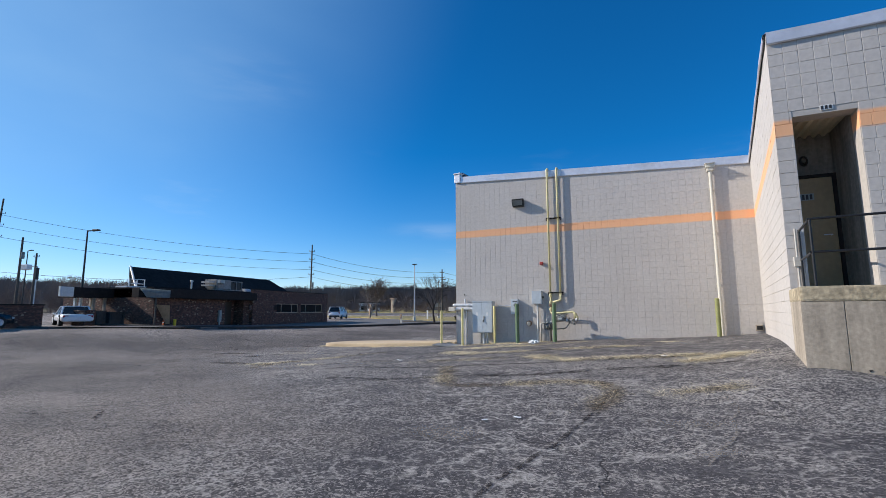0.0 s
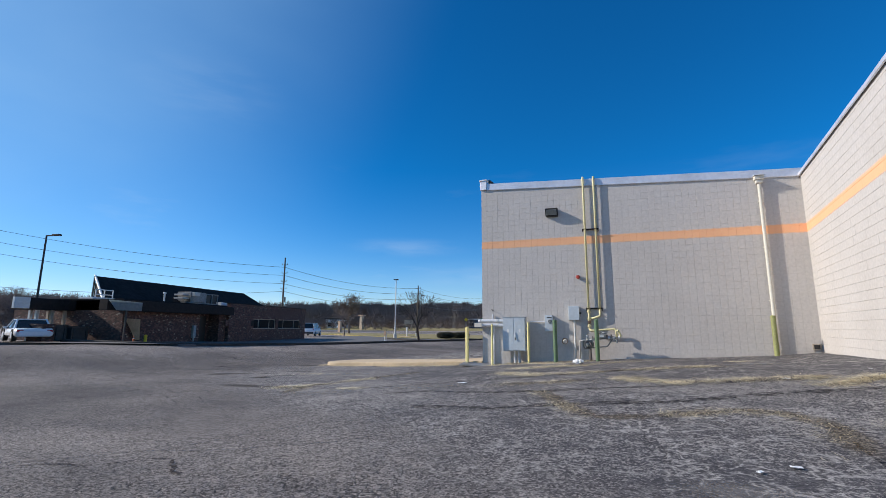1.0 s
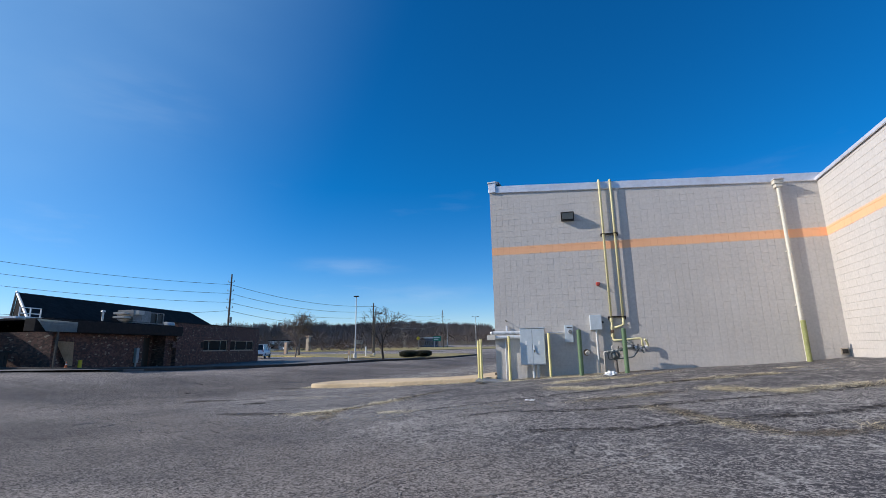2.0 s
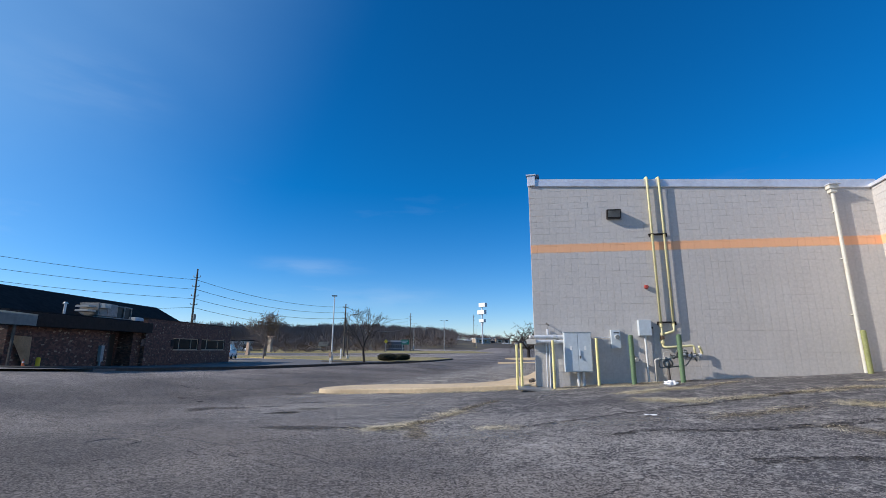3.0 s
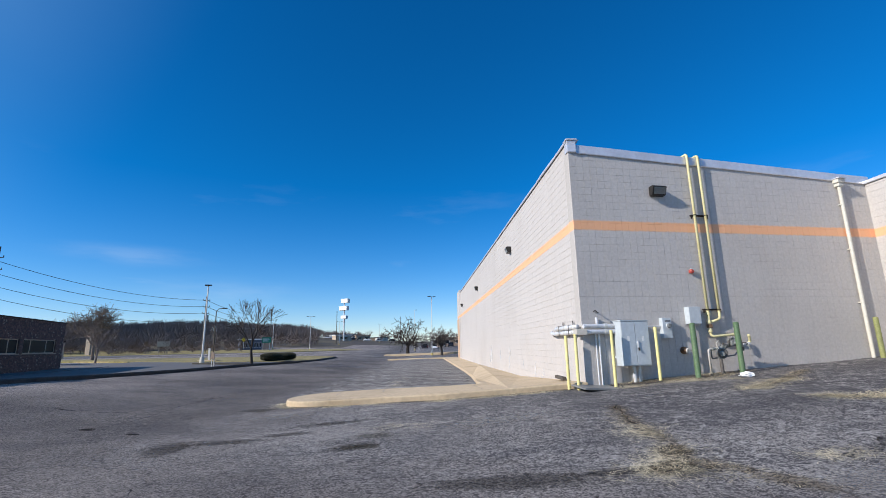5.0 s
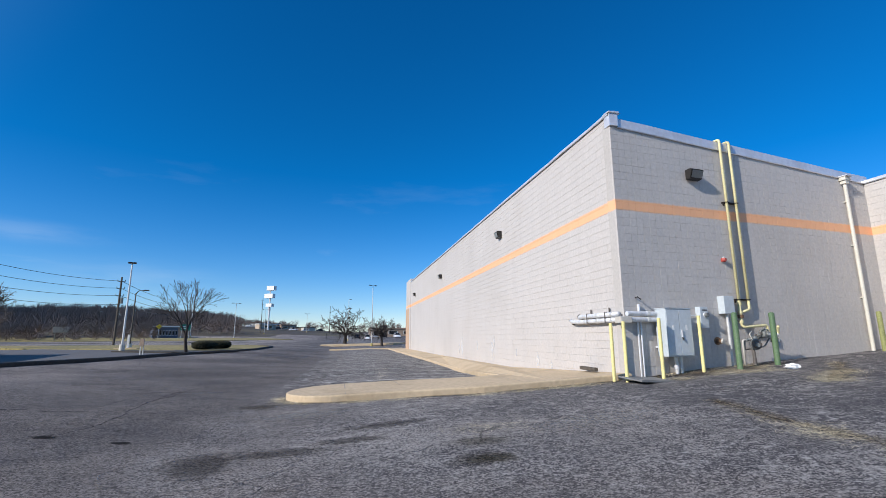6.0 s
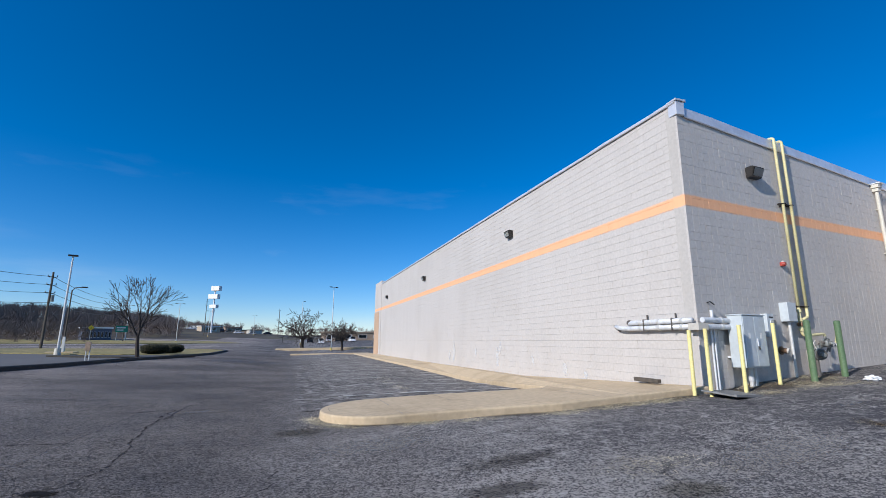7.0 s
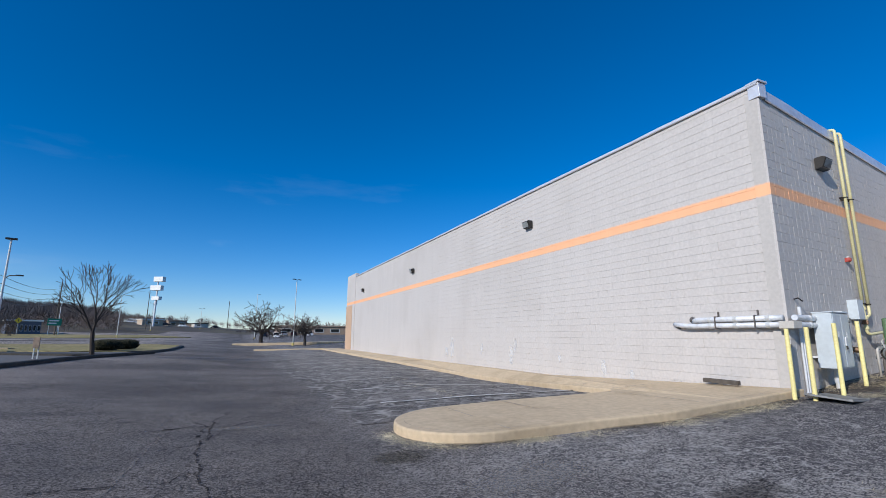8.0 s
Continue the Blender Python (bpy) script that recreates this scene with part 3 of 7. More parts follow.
def pipe(points, r, n=10, bend=0.0):
    """A tube along a polyline; bend rounds its corners."""
    pts = [Vector(p) for p in points]
    if bend:
        out = [pts[0]]
        for p, q, s in zip(pts, pts[1:], pts[2:]):
            a = q + (p - q).normalized() * min(bend, (p - q).length / 2)
            b = q + (s - q).normalized() * min(bend, (s - q).length / 2)
            out += [a.lerp(q, k).lerp(q.lerp(b, k), k) for k in (0, 0.25, 0.5, 0.75, 1)]
        pts = out + [pts[-1]]
    bm = bmesh.new()
    rings = []
    side = None
    for i, p in enumerate(pts):
        d = (pts[min(i + 1, len(pts) - 1)] - pts[max(i - 1, 0)]).normalized()
        if side is None:
            side = d.orthogonal().normalized()
        side = (side - d * side.dot(d)).normalized()
        up = d.cross(side)
        rings.append([bm.verts.new(p + (side * math.cos(a) + up * math.sin(a)) * r) for a in (2 * math.pi * k / n for k in range(n))])
    for a, b in zip(rings, rings[1:]):
        for k in range(n):
            bm.faces.new((a[k], a[(k + 1) % n], b[(k + 1) % n], b[k]))
    bm.faces.new(rings[0][::-1])
    bm.faces.new(rings[-1])
    return bm


def prism(outline, z0, z1, bevel=0.0):
    """An upright solid over a plan outline; z0 and z1 are numbers or functions of x, y."""
    f0 = z0 if callable(z0) else (lambda x, y: z0)
    f1 = z1 if callable(z1) else (lambda x, y: z1)
    bm = bmesh.new()
    lo = [bm.verts.new((x, y, f0(x, y))) for x, y in outline]
    hi = [bm.verts.new((x, y, f1(x, y))) for x, y in outline]
    bm.faces.new(lo[::-1])
    top = bm.faces.new(hi)
    n = len(lo)
    for i in range(n):
        bm.faces.new((lo[i], lo[(i + 1) % n], hi[(i + 1) % n], hi[i]))
    bmesh.ops.recalc_face_normals(bm, faces=bm.faces[:])
    if bevel:
        bmesh.ops.bevel(bm, geom=list(top.edges), offset=bevel, segments=3, affect="EDGES", profile=0.5)
    return bm


def interp(x, xs, ys):
    return float(np.interp(x, xs, ys))


def smooth01(v):
    v = min(1.0, max(0.0, v))
    return v * v * (3 - 2 * v)


# ---- the ground: one sheet out to the horizon, with the wooded rise on the far side ----
def land(x, y):
    s = smooth01((y - 5) / 9)
    a = interp(x, (-60, -30, -21, -15, -11, -7, -3.5, 0, 3, 30), (-0.45, -0.42, -0.44, -0.42, -0.34, -0.17, -0.07, 0.02, 0.06, 0.1))
    b = interp(x, (-60, -30, -22, -18, -14, -10, -8, -6, -4, -1.2, 0, 30), (-0.3, -0.34, -0.6, -0.66, -0.5, -0.28, -0.12, 0.0, 0.12, 0.27, 0.4, 0.5))
    z = a * (1 - s) + b * s + interp(y, (90, 150, 290, 420), (0, 0.6, 3.2, 4.0))
    z += smooth01((x + 1.8) / 1.6) * smooth01((1.2 - x) / 1.2) * interp(y, (7, 10, 14, 17), (0.1, 0.14, 0.05, 0.0))
    z -= max(smooth01((y - 17) / 25) * smooth01((x + 24) / 6) * 0.22, smooth01((y - 17) / 11) * smooth01((x + 16.5) / 5.5) * 0.42)
    z += smooth01((-x - 21) / 7) * interp(y, (-10, 4, 10, 14, 18, 22, 27), (0.2, 0.45, 0.52, 0.45, 0.3, 0.12, 0.0))
    r = math.hypot(x, y)
    if r > 130:
        az = math.degrees(math.atan2(x, y))
        rise = interp(az, (-180, -110, -75, -52, -40, -27, -18, -9, 0, 12, 40, 180), (0.01, 0.02, 0.030, 0.020, 0.020, 0.030, 0.020, 0.006, 0.003, 0.0, 0.0, 0.01))
        z += rise * smooth01((r - 130) / 170) * min(r, 420)
    return z


def steps(fine_lo, fine_hi, fine, far):
    out = list(np.arange(fine_lo, fine_hi + 1e-6, fine))
    s = fine
    v = fine_hi
    while v < far:
        s *= 1.22
        v += s
        out.append(v)
    s, v, low = fine, fine_lo, []
    while v > -far:
        s *= 1.22
        v -= s
        low.append(v)
    return low[::-1] + out


gx, gy = steps(-24, 6, 0.25, 3200), steps(-4, 30, 0.25, 3200)
verts, faces = [], []
rough = random.Random(5)
for yy in gy:
    for xx in gx:
        verts.append((xx, yy, land(xx, yy) + (0.018 * noise.noise((xx * 0.55, yy * 0.55, 3.0)) if abs(xx + 9) < 40 and abs(yy - 15) < 40 else 0)))
nx = len(gx)
for j in range(len(gy) - 1):
    for i in range(nx - 1):
        faces.append((j * nx + i, j * nx + i + 1, (j + 1) * nx + i + 1, (j + 1) * nx + i))
me = bpy.data.meshes.new("ground")
me.from_pydata(verts, [], faces)
me.materials.append(M_ASPHALT)
me.materials.append(M_BRUSH)
for p in me.polygons:
    p.use_smooth = True
    c = p.center
    if (math.hypot(c.x, c.y) > 175 and not (c.x > -40 and c.y < 300)) or (c.y > 112 and c.x < -64) or (math.hypot(c.x, c.y) > 200 and math.degrees(math.atan2(c.x, c.y)) < -2):
        p.material_index = 1
tagged(new("ground", me), "cracked weathered grey asphalt car park", "ground", kind="structure")

# ---- the shop: walls of painted block ----
CX, CY = -10.0, 17.0      # the outer corner
IX = -0.14                # the inside corner
FAR = 59.5                # the far end of the long wall
DY = 10.5                  # the front of the dock wing
DTOP = 5.67                # its roof edge
top_a = lambda x: 6.34 - 0.053 * (x - CX)      # the roof edge falls towards the downspout
top_w = lambda y: 6.46 + 0.003 * (y - CY)
COURSE, HALF = 0.2032, 0.2032
IY = 18.24                # where the service wall meets the wing
# the service wall is turned to fit the camera's view: all that hangs on it is set out square and then turned about the
# corner
TURN = Matrix.Translation((CX, CY, 0)) @ pose(0, 0, 0, 0, 0, 7.18) @ Matrix.Translation((-CX, -CY, 0))
WEND = 0.06               # its end, along the wall, inside the wing


def hang(ob):
    ob.matrix_basis = TURN @ ob.matrix_basis
    return ob


# the dock wing's front is turned parallel to the service wall, to fit the camera's view
WING = Matrix.Translation((IX, DY, 0)) @ pose(0, 0, 0, 0, 0, 7.18) @ Matrix.Translation((-IX, -DY, 0))


def front_up(ob):
    ob.matrix_basis = WING @ ob.matrix_basis
    return ob



def core(name, lo, hi, slope=None):
    bm = boxes((lo, hi))
    if slope:
        for v in bm.verts:
            if v.co.z > 3:
                v.co.z = slope(v.co.x, v.co.y)
    ob = part(name, bm, M_MORTAR)
    return tagged(ob, "", "wall", kind="structure")


wall_1 = tagged(core("wall_1", (CX + 0.007, CY + 0.007, -1.2), (WEND, CY + 0.3, 6.2), lambda x, y: top_a(x) - 0.12), "grey painted scored block wall with an orange stripe, sunlit at a slant")
hang(wall_1)
wall_2 = tagged(core("wall_2", (CX + 0.007, CY + 0.3, -1.4), (CX + 0.3, FAR, 6.4), lambda x, y: top_w(y) - 0.04), "long light grey painted block wall with an orange stripe")
wall_3 = tagged(core("wall_3", (IX + 0.007, DY + 0.05, -0.6), (IX + 0.2, IY + 0.25, DTOP - 0.03)), "light grey painted block side wall of the dock wing")
# the rest of the shop, out of sight
for nm, lo, hi in (("wall_5", (CX + 0.3, FAR - 0.3, -1.4), (26, FAR, 6.6)), ("wall_6", (25.7, DY, -0.6), (26, FAR - 0.3, 6.0))):
    tagged(part(nm, boxes((lo, hi)), M_BLOCK), "grey painted block wall", "wall", kind="structure")
tagged(part("roof", boxes(((CX + 0.3, IY + 0.5, 5.3), (25.7, FAR - 0.3, 5.45)), ((IX + 0.3, DY + 3.4, 5.3), (25.7, IY + 0.5, 5.45))), M_TAN), "flat built-up roof behind the parapet", "roof", kind="structure")
front_up(tagged(part("roof_2", boxes(((IX + 0.5, DY + 0.3, 5.28), (25.2, DY + 3.6, 5.42))), M_TAN), "flat built-up roof behind the dock parapet", "roof", kind="structure"))


def block_mesh(length, height, depth=0.007, gap=0.0035, score=True, name="block"):
    """One scored block: raised face(s) with slanting arrises, no back; x along the wall, -y out of it."""
    vs, fs = [], []
    halves = ((0, length / 2), (length / 2, length)) if score else ((0, length),)
    for k, (a, b) in enumerate(halves):
        ga = gap if k == 0 else gap * 0.6
        gb = gap if k == len(halves) - 1 else gap * 0.6
        o = len(vs)
        gx, gz = (0.8, 0.4) if score else (0.2, 0.75)
        x0, x1, z0, z1 = a + ga * gx, b - gb * gx, gap * gz, height - gap * gz
        mid = -depth * 0.74
        vs += [(x0, mid, z0), (x1, mid, z0), (x1, mid, z1), (x0, mid, z1)]
        i, j = 0.0045, 0.003
        vs += [(x0 + i, -depth, z0 + j), (x1 - i, -depth, z0 + j), (x1 - i, -depth, z1 - j), (x0 + i, -depth, z1 - j)]
        vs += [(x0, 0, z0), (x1, 0, z0), (x1, 0, z1), (x0, 0, z1)]
        fs += [(o + 4, o + 5, o + 6, o + 7)]
        fs += [(o + q, o + (q + 1) % 4, o + 4 + (q + 1) % 4, o + 4 + q) for q in range(4)]
        fs += [(o + 8 + q, o + 8 + (q + 1) % 4, o + (q + 1) % 4, o + q) for q in range(4)]
    m2 = bpy.data.meshes.new(name)
    m2.from_pydata(vs, [], fs)
    m2.materials.append(M_BLOCK)
    return m2


BLOCK = {True: block_mesh(2 * HALF, COURSE), False: block_mesh(2 * HALF, COURSE, gap=0.003, score=False)}
jig = random.Random(11)


def lay(wall, origin, turn, length, bottom, top, z0, single=None, gap_in=None, scored=True):
    """Lays courses on a wall face: blocks inside `single` are objects, the rest one joined part. origin, turn: the face's start and yaw."""
    base = Matrix.Translation(origin) @ pose(0, 0, 0, 0, 0, turn)
    verts_, faces_ = [], []
    row = 0
    z = z0
    while z < 7.5:
        x = -HALF if row % 2 else 0.0
        while x < length - 0.02:
            w = 2 * HALF
            a, b = max(x, 0.0), min(x + w, length)
            if gap_in and z + COURSE / 2 < gap_in[2] and b > gap_in[0] and a < gap_in[1]:
                a, b = (a, min(b, gap_in[0])) if a < gap_in[0] else (max(a, gap_in[1]), b)
            mid = (a + b) / 2
            lo, hi = bottom(mid), top(mid)
            if z + COURSE > lo and z < hi - 0.02 and b - a > 0.03:
                h = min(COURSE, hi - z)
                full = abs(b - a - w) < 0.01 and abs(h - COURSE) < 0.005
                bulge = jig.uniform(-0.0015, 0.0015)
                if single and full and single(mid, z):
                    ob = new("block", BLOCK[scored])
                    ob.parent = wall
                    ob.matrix_basis = base @ pose(a, bulge, z, jig.uniform(-0.25, 0.25), 0, jig.uniform(-0.3, 0.3))
                else:
                    cut = block_mesh(b - a, h, score=scored and b - a > HALF * 1.3) if not full else BLOCK[scored]
                    o = len(verts_)
                    verts_.extend(base @ Vector((a + v.co.x, v.co.y + bulge, z + v.co.z)) for v in cut.vertices)
                    faces_.extend([o + i for i in p.vertices] for p in cut.polygons)
                    if not full:
                        bpy.data.meshes.remove(cut)
            x += w
        row += 1
        z += COURSE
    m3 = bpy.data.meshes.new("blockwork")
    m3.from_pydata(verts_, [], faces_)
    m3.materials.append(M_BLOCK)
    ob = new("blockwork", m3)
    ob.parent = wall
    tagged(ob, kind="stuff")


Z0 = STRIPE_Z - STRIPE_H / 2 - 30 * COURSE


def coping(name, a, b, height, out, mat, label, joints=()):
    """A bent metal roof edge from a to b (top line), with a dark drip line."""
    a, b = Vector(a), Vector(b)
    d = (b - a)
    n_ = Vector((d.y, -d.x, 0)).normalized()
    bm = bmesh.new()
    prof = ((-0.34, 0.0), (0.0, 0.015), (out, 0.0), (out + 0.007, -height), (out - 0.012, -height - 0.02), (out - 0.03, -height + 0.005))
    rows_ = []
    k = max(2, int(d.length / 0.9))
    wob = random.Random(len(name) + k)
    for i in range(k + 1):
        p = a + d * (i / k)
        w = wob.uniform(-0.008, 0.008)
        rows_.append([bm.verts.new(p + n_ * (o + w * (j in (2, 3))) + Vector((0, 0, z + (w if j in (1, 2) else 0)))) for j, (o, z) in enumerate(prof)])
    for r1, r2 in zip(rows_, rows_[1:]):
        for j in range(len(prof) - 1):
            bm.faces.new((r1[j], r2[j], r2[j + 1], r1[j + 1]))
    bmesh.ops.recalc_face_normals(bm, faces=bm.faces[:])
    ob = part(name, bm, mat)
    return tagged(ob, label, "coping", kind="structure")


hang(coping("coping_1", (CX + 0.22, CY, top_a(CX + 0.22)), (WEND, CY, top_a(WEND)), 0.24, 0.04, M_METALCAP, "dented white sheet metal roof coping"))
coping("coping_2", (CX, FAR - 3.6, top_w(FAR - 3.6) + 0.02), (CX, CY - 0.02, top_w(CY) + 0.02), 0.07, 0.05, M_METALCAP, "thin light metal roof edge of the long wall")
coping("coping_3", (IX, IY + 0.1, DTOP), (IX, DY, DTOP), 0.09, 0.05, M_METALCAP, "thin white metal roof edge of the dock wing")
front_up(coping("coping_4", (IX, DY, DTOP), (26, DY, DTOP), 0.2, 0.04, M_METALCAP, "white sheet metal roof coping with faded marks"))
tagged(part("trim_1", boxes(((CX - 0.03, CY - 0.05, 6.1), (CX + 0.22, CY + 0.2, top_w(CY) - 0.02), ), ((CX - 0.06, CY - 0.08, top_w(CY) - 0.015), (CX + 0.25, CY + 0.22, top_w(CY) + 0.03)), bevel=0.008), M_METALCAP), "folded metal corner cap of the roof edge", "coping", kind="structure")
# the raised end of the long wall, tan below the stripe
end = part("wall_7", boxes(((CX - 0.05, FAR - 3.6, -1.4), (CX + 0.3, FAR + 0.05, top_w(FAR) + 0.3))), M_BLOCK)
tagged(end, "raised painted block end of the long wall", "wall", kind="structure")
part("panel", boxes(((CX - 0.08, FAR - 2.6, -1.2), (CX - 0.052, FAR + 0.04, 3.75))), M_TANBLOCK, end, "tan painted lower face")

# ---- the dock wing's front: opening, recess, door, platform ----
OX0, OX1, PZ = 0.10, 0.94, 1.38       # the opening and the platform's height
OTOP = 4.16
front = part("wall_4", boxes(((IX + 0.2, DY + 0.007, PZ), (OX0, DY + 0.3, DTOP - 0.03)), ((OX1, DY + 0.007, -0.5), (26, DY + 0.3, DTOP - 0.03)), ((OX0, DY + 0.007, OTOP), (OX1, DY + 0.3, DTOP - 0.03)), ((IX + 0.2, DY + 0.007, -0.5), (OX1, DY + 0.3, PZ - 0.004))), M_MORTAR)
tagged(front, "grey painted block front of the dock wing", "wall", kind="structure")
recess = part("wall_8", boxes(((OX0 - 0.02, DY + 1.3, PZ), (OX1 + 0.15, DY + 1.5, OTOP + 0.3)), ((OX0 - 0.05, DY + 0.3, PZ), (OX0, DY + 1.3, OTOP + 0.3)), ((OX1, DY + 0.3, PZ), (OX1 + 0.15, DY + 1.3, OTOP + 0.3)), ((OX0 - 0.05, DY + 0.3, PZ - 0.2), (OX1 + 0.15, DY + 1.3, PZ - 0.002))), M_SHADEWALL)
tagged(recess, "stained walls of the doorway recess, shade in their colour", "wall", kind="structure")
bm = bmesh.new()
nn = 24
for i in range(nn):
    x0, x1 = OX0 + (OX1 - OX0) * i / nn, OX0 + (OX1 - OX0) * (i + 1) / nn
    z0, z1 = OTOP - 0.05 * (i % 4 in (1, 2)), OTOP - 0.05 * ((i + 1) % 4 in (1, 2))
    vv = [bm.verts.new(p) for p in ((x0, DY + 0.29, z0 + 0.06), (x1, DY + 0.29, z1 + 0.06), (x1, DY + 1.3, z1 + 0.06), (x0, DY + 1.3, z0 + 0.06))]
    bm.faces.new(vv)
soffit = tagged(part("ceiling_1", bm, M_DECK), "cream corrugated metal soffit of the doorway", "ceiling", kind="structure")
door = part("door_1", boxes(((OX0 + 0.06, DY + 1.22, PZ + 0.02), (OX1 - 0.06, DY + 1.27, PZ + 2.02)), bevel=0.004), M_DOOR)
tagged(door, "closed brown steel fire door with a number strip", "door", kind="structure")
part("door_frame", boxes(((OX0, DY + 1.2, PZ), (OX0 + 0.055, DY + 1.298, PZ + 2.08)), ((OX1 - 0.055, DY + 1.2, PZ), (OX1, DY + 1.298, PZ + 2.08)), ((OX0 + 0.055, DY + 1.2, PZ + 2.025), (OX1 - 0.055, DY + 1.298, PZ + 2.08)), bevel=0.004), M_FASCIA, door, "dark steel door frame")
lever = part("door_handle", pipe([(OX1 - 0.15, DY + 1.22, PZ + 0.98), (OX1 - 0.15, DY + 1.16, PZ + 0.98), (OX1 - 0.27, DY + 1.16, PZ + 0.98)], 0.011, 8), M_CONDUIT, door, "steel lever handle")
plate = part("number_plate", boxes(((OX0 + 0.2, DY + 1.212, PZ + 1.62), (OX0 + 0.5, DY + 1.218, PZ + 1.74))), M_TEAL, door, "blue-grey number strip")
for i in range(5):
    part("bar", boxes(((OX0 + 0.215 + 0.056 * i, DY + 1.207, PZ + 1.635), (OX0 + 0.25 + 0.056 * i, DY + 1.2115, PZ + 1.725))), M_BAR, plate)
sign = thing("number_sign", (OX0 + 0.455, DY - 0.002, OTOP + 0.08), "three small painted digits shown as bars over the doorway", "sign")
part("plate", boxes(((-0.085, -0.004, -0.04), (0.085, 0.0, 0.04))), M_WHITE, sign)
for i in range(3):
    part("bar", boxes(((-0.07 + 0.052 * i, -0.008, -0.03), (-0.037 + 0.052 * i, -0.0045, 0.03))), M_BAR, sign)
porch = thing("wall_light", (OX0 + 0.42, DY + 1.3, OTOP - 0.42), "dark round bulkhead lamp above the dock door", "wall lamp")
part("ring", pipe([(0.05 * math.cos(a), -0.035, 0.085 * math.sin(a)) for a in np.linspace(0, 2 * math.pi, 17)], 0.016, 8), M_DARK, porch, smooth=True)
part("glass", rod((0, 0, 0), (0, -0.04, 0), 0.05, 0.04), M_IRON, porch)
M_SLABEDGE = material("rough worn slab edge", (0.42, 0.35, 0.24), 0.95, 0, 0.4, 14, 2.5, 0.9, 25, (0.24, 0.20, 0.14))
plat = part("dock_platform", boxes(((IX - 0.02, DY - 1.26, -0.4), (26, DY + 0.01, PZ - 0.2)), ((IX + 0.25, DY + 0.01, -0.4), (26, DY + 3.2, PZ - 0.21))), M_DOCK)
cuts = [IX - 0.03, 0.28, 1.5, 2.75, 4.0, 6.5]
for a, b in zip(cuts, cuts[1:]):
    part("form_panel", boxes(((a + 0.004, DY - 1.274, -0.4), (b - 0.004, DY - 1.25, PZ - 0.21)), bevel=0.004), M_DOCK, plat, "board-marked concrete face")
hole_rnd = random.Random(8)
for _ in range(9):
    hx, hz = hole_rnd.uniform(0.4, 2.6), hole_rnd.uniform(0.1, 0.9)
    part("chip", rod((hx, DY - 1.2755, hz), (hx + 0.03, DY - 1.2755, hz + 0.012), 0.012, 0.006, 6), M_DARK, plat, "small chipped hole")
tagged(plat, "weathered concrete loading platform with a stained face", "platform", kind="structure")
part("slab", boxes(((IX - 0.025, DY - 1.285, PZ - 0.206), (26, DY + 0.04, PZ - 0.006)), ((IX + 0.25, DY + 0.02, PZ - 0.2), (26, DY + 3.2, PZ - 0.012)), bevel=0.03), M_SLABEDGE, plat, "rough worn concrete slab edge")
rail = thing("guard_rail", (0, 0, 0), "black tubular steel guard rail on the dock platform", "railing")
RY = DY - 1.2
for x in (0.03, 1.75, 3.4):
    part("post", rod((x, RY, PZ - 0.02), (x, RY, PZ + 0.9), 0.017), M_BLACKRAIL, rail)
for z in (PZ + 0.9, PZ + 0.45):
    part("rail", rod((0.0, RY, z), (6, RY, z), 0.017), M_BLACKRAIL, rail)
    part("rail", rod((0.03, RY, z), (0.03, DY - 0.02, z), 0.017), M_BLACKRAIL, rail)
part("post", rod((0.03, DY - 0.03, PZ - 0.02), (0.03, DY - 0.03, PZ + 0.92), 0.017), M_BLACKRAIL, rail)
conduit = thing("wall_conduit", (0, 0, 0), "thin grey conduit with a switch box by the doorway", "conduit")
part("tube", pipe([(-0.02, DY - 0.03, PZ), (-0.02, DY - 0.03, PZ + 0.95)], 0.014), M_BEIGE, conduit)
part("switch_box", boxes(((-0.07, DY - 0.06, PZ + 0.35), (0.03, DY - 0.002, PZ + 0.5)), bevel=0.006), M_BEIGE, conduit)

for ob in (front, recess, soffit, door, sign, porch, conduit):
    front_up(ob)

# ---- concrete walk and kerb round the corner of the shop ----
KT = lambda x, y: land(x, y) + 0.14
NX, NY, NR = -16.6, 18.3, 1.22      # the rounded end of the island
nose = lambda r: [(NX - r * math.sin(a), NY - r * math.cos(a)) for a in np.linspace(0.0, math.pi, 21)]
walkway = part("pavement", prism([(CX + 0.007, 16.88), (-12.0, 16.85), (-13.6, 16.8), (-15.2, 17.0)] + nose(NR) + [(-15.3, 19.5), (-13.3, 19.32), (-12.6, 19.3), (-12.38, 19.55), (-12.32, 21.5), (-12.0, 24.5), (-11.72, 28.6), (-11.65, 34.0), (-11.65, 45.0), (-11.65, 60.0), (-11.65, 64.0), (CX + 0.007, 64.0), (CX + 0.007, 40.0), (CX + 0.007, 25.0)], lambda x, y: land(x, y) - 0.25, KT, 0.035), M_CONCRETE)
tagged(walkway, "tan concrete walk with a rounded kerb and island end", "pavement", kind="structure")

# ---- fixtures on the shop wall ----
WF = CY - 0.001


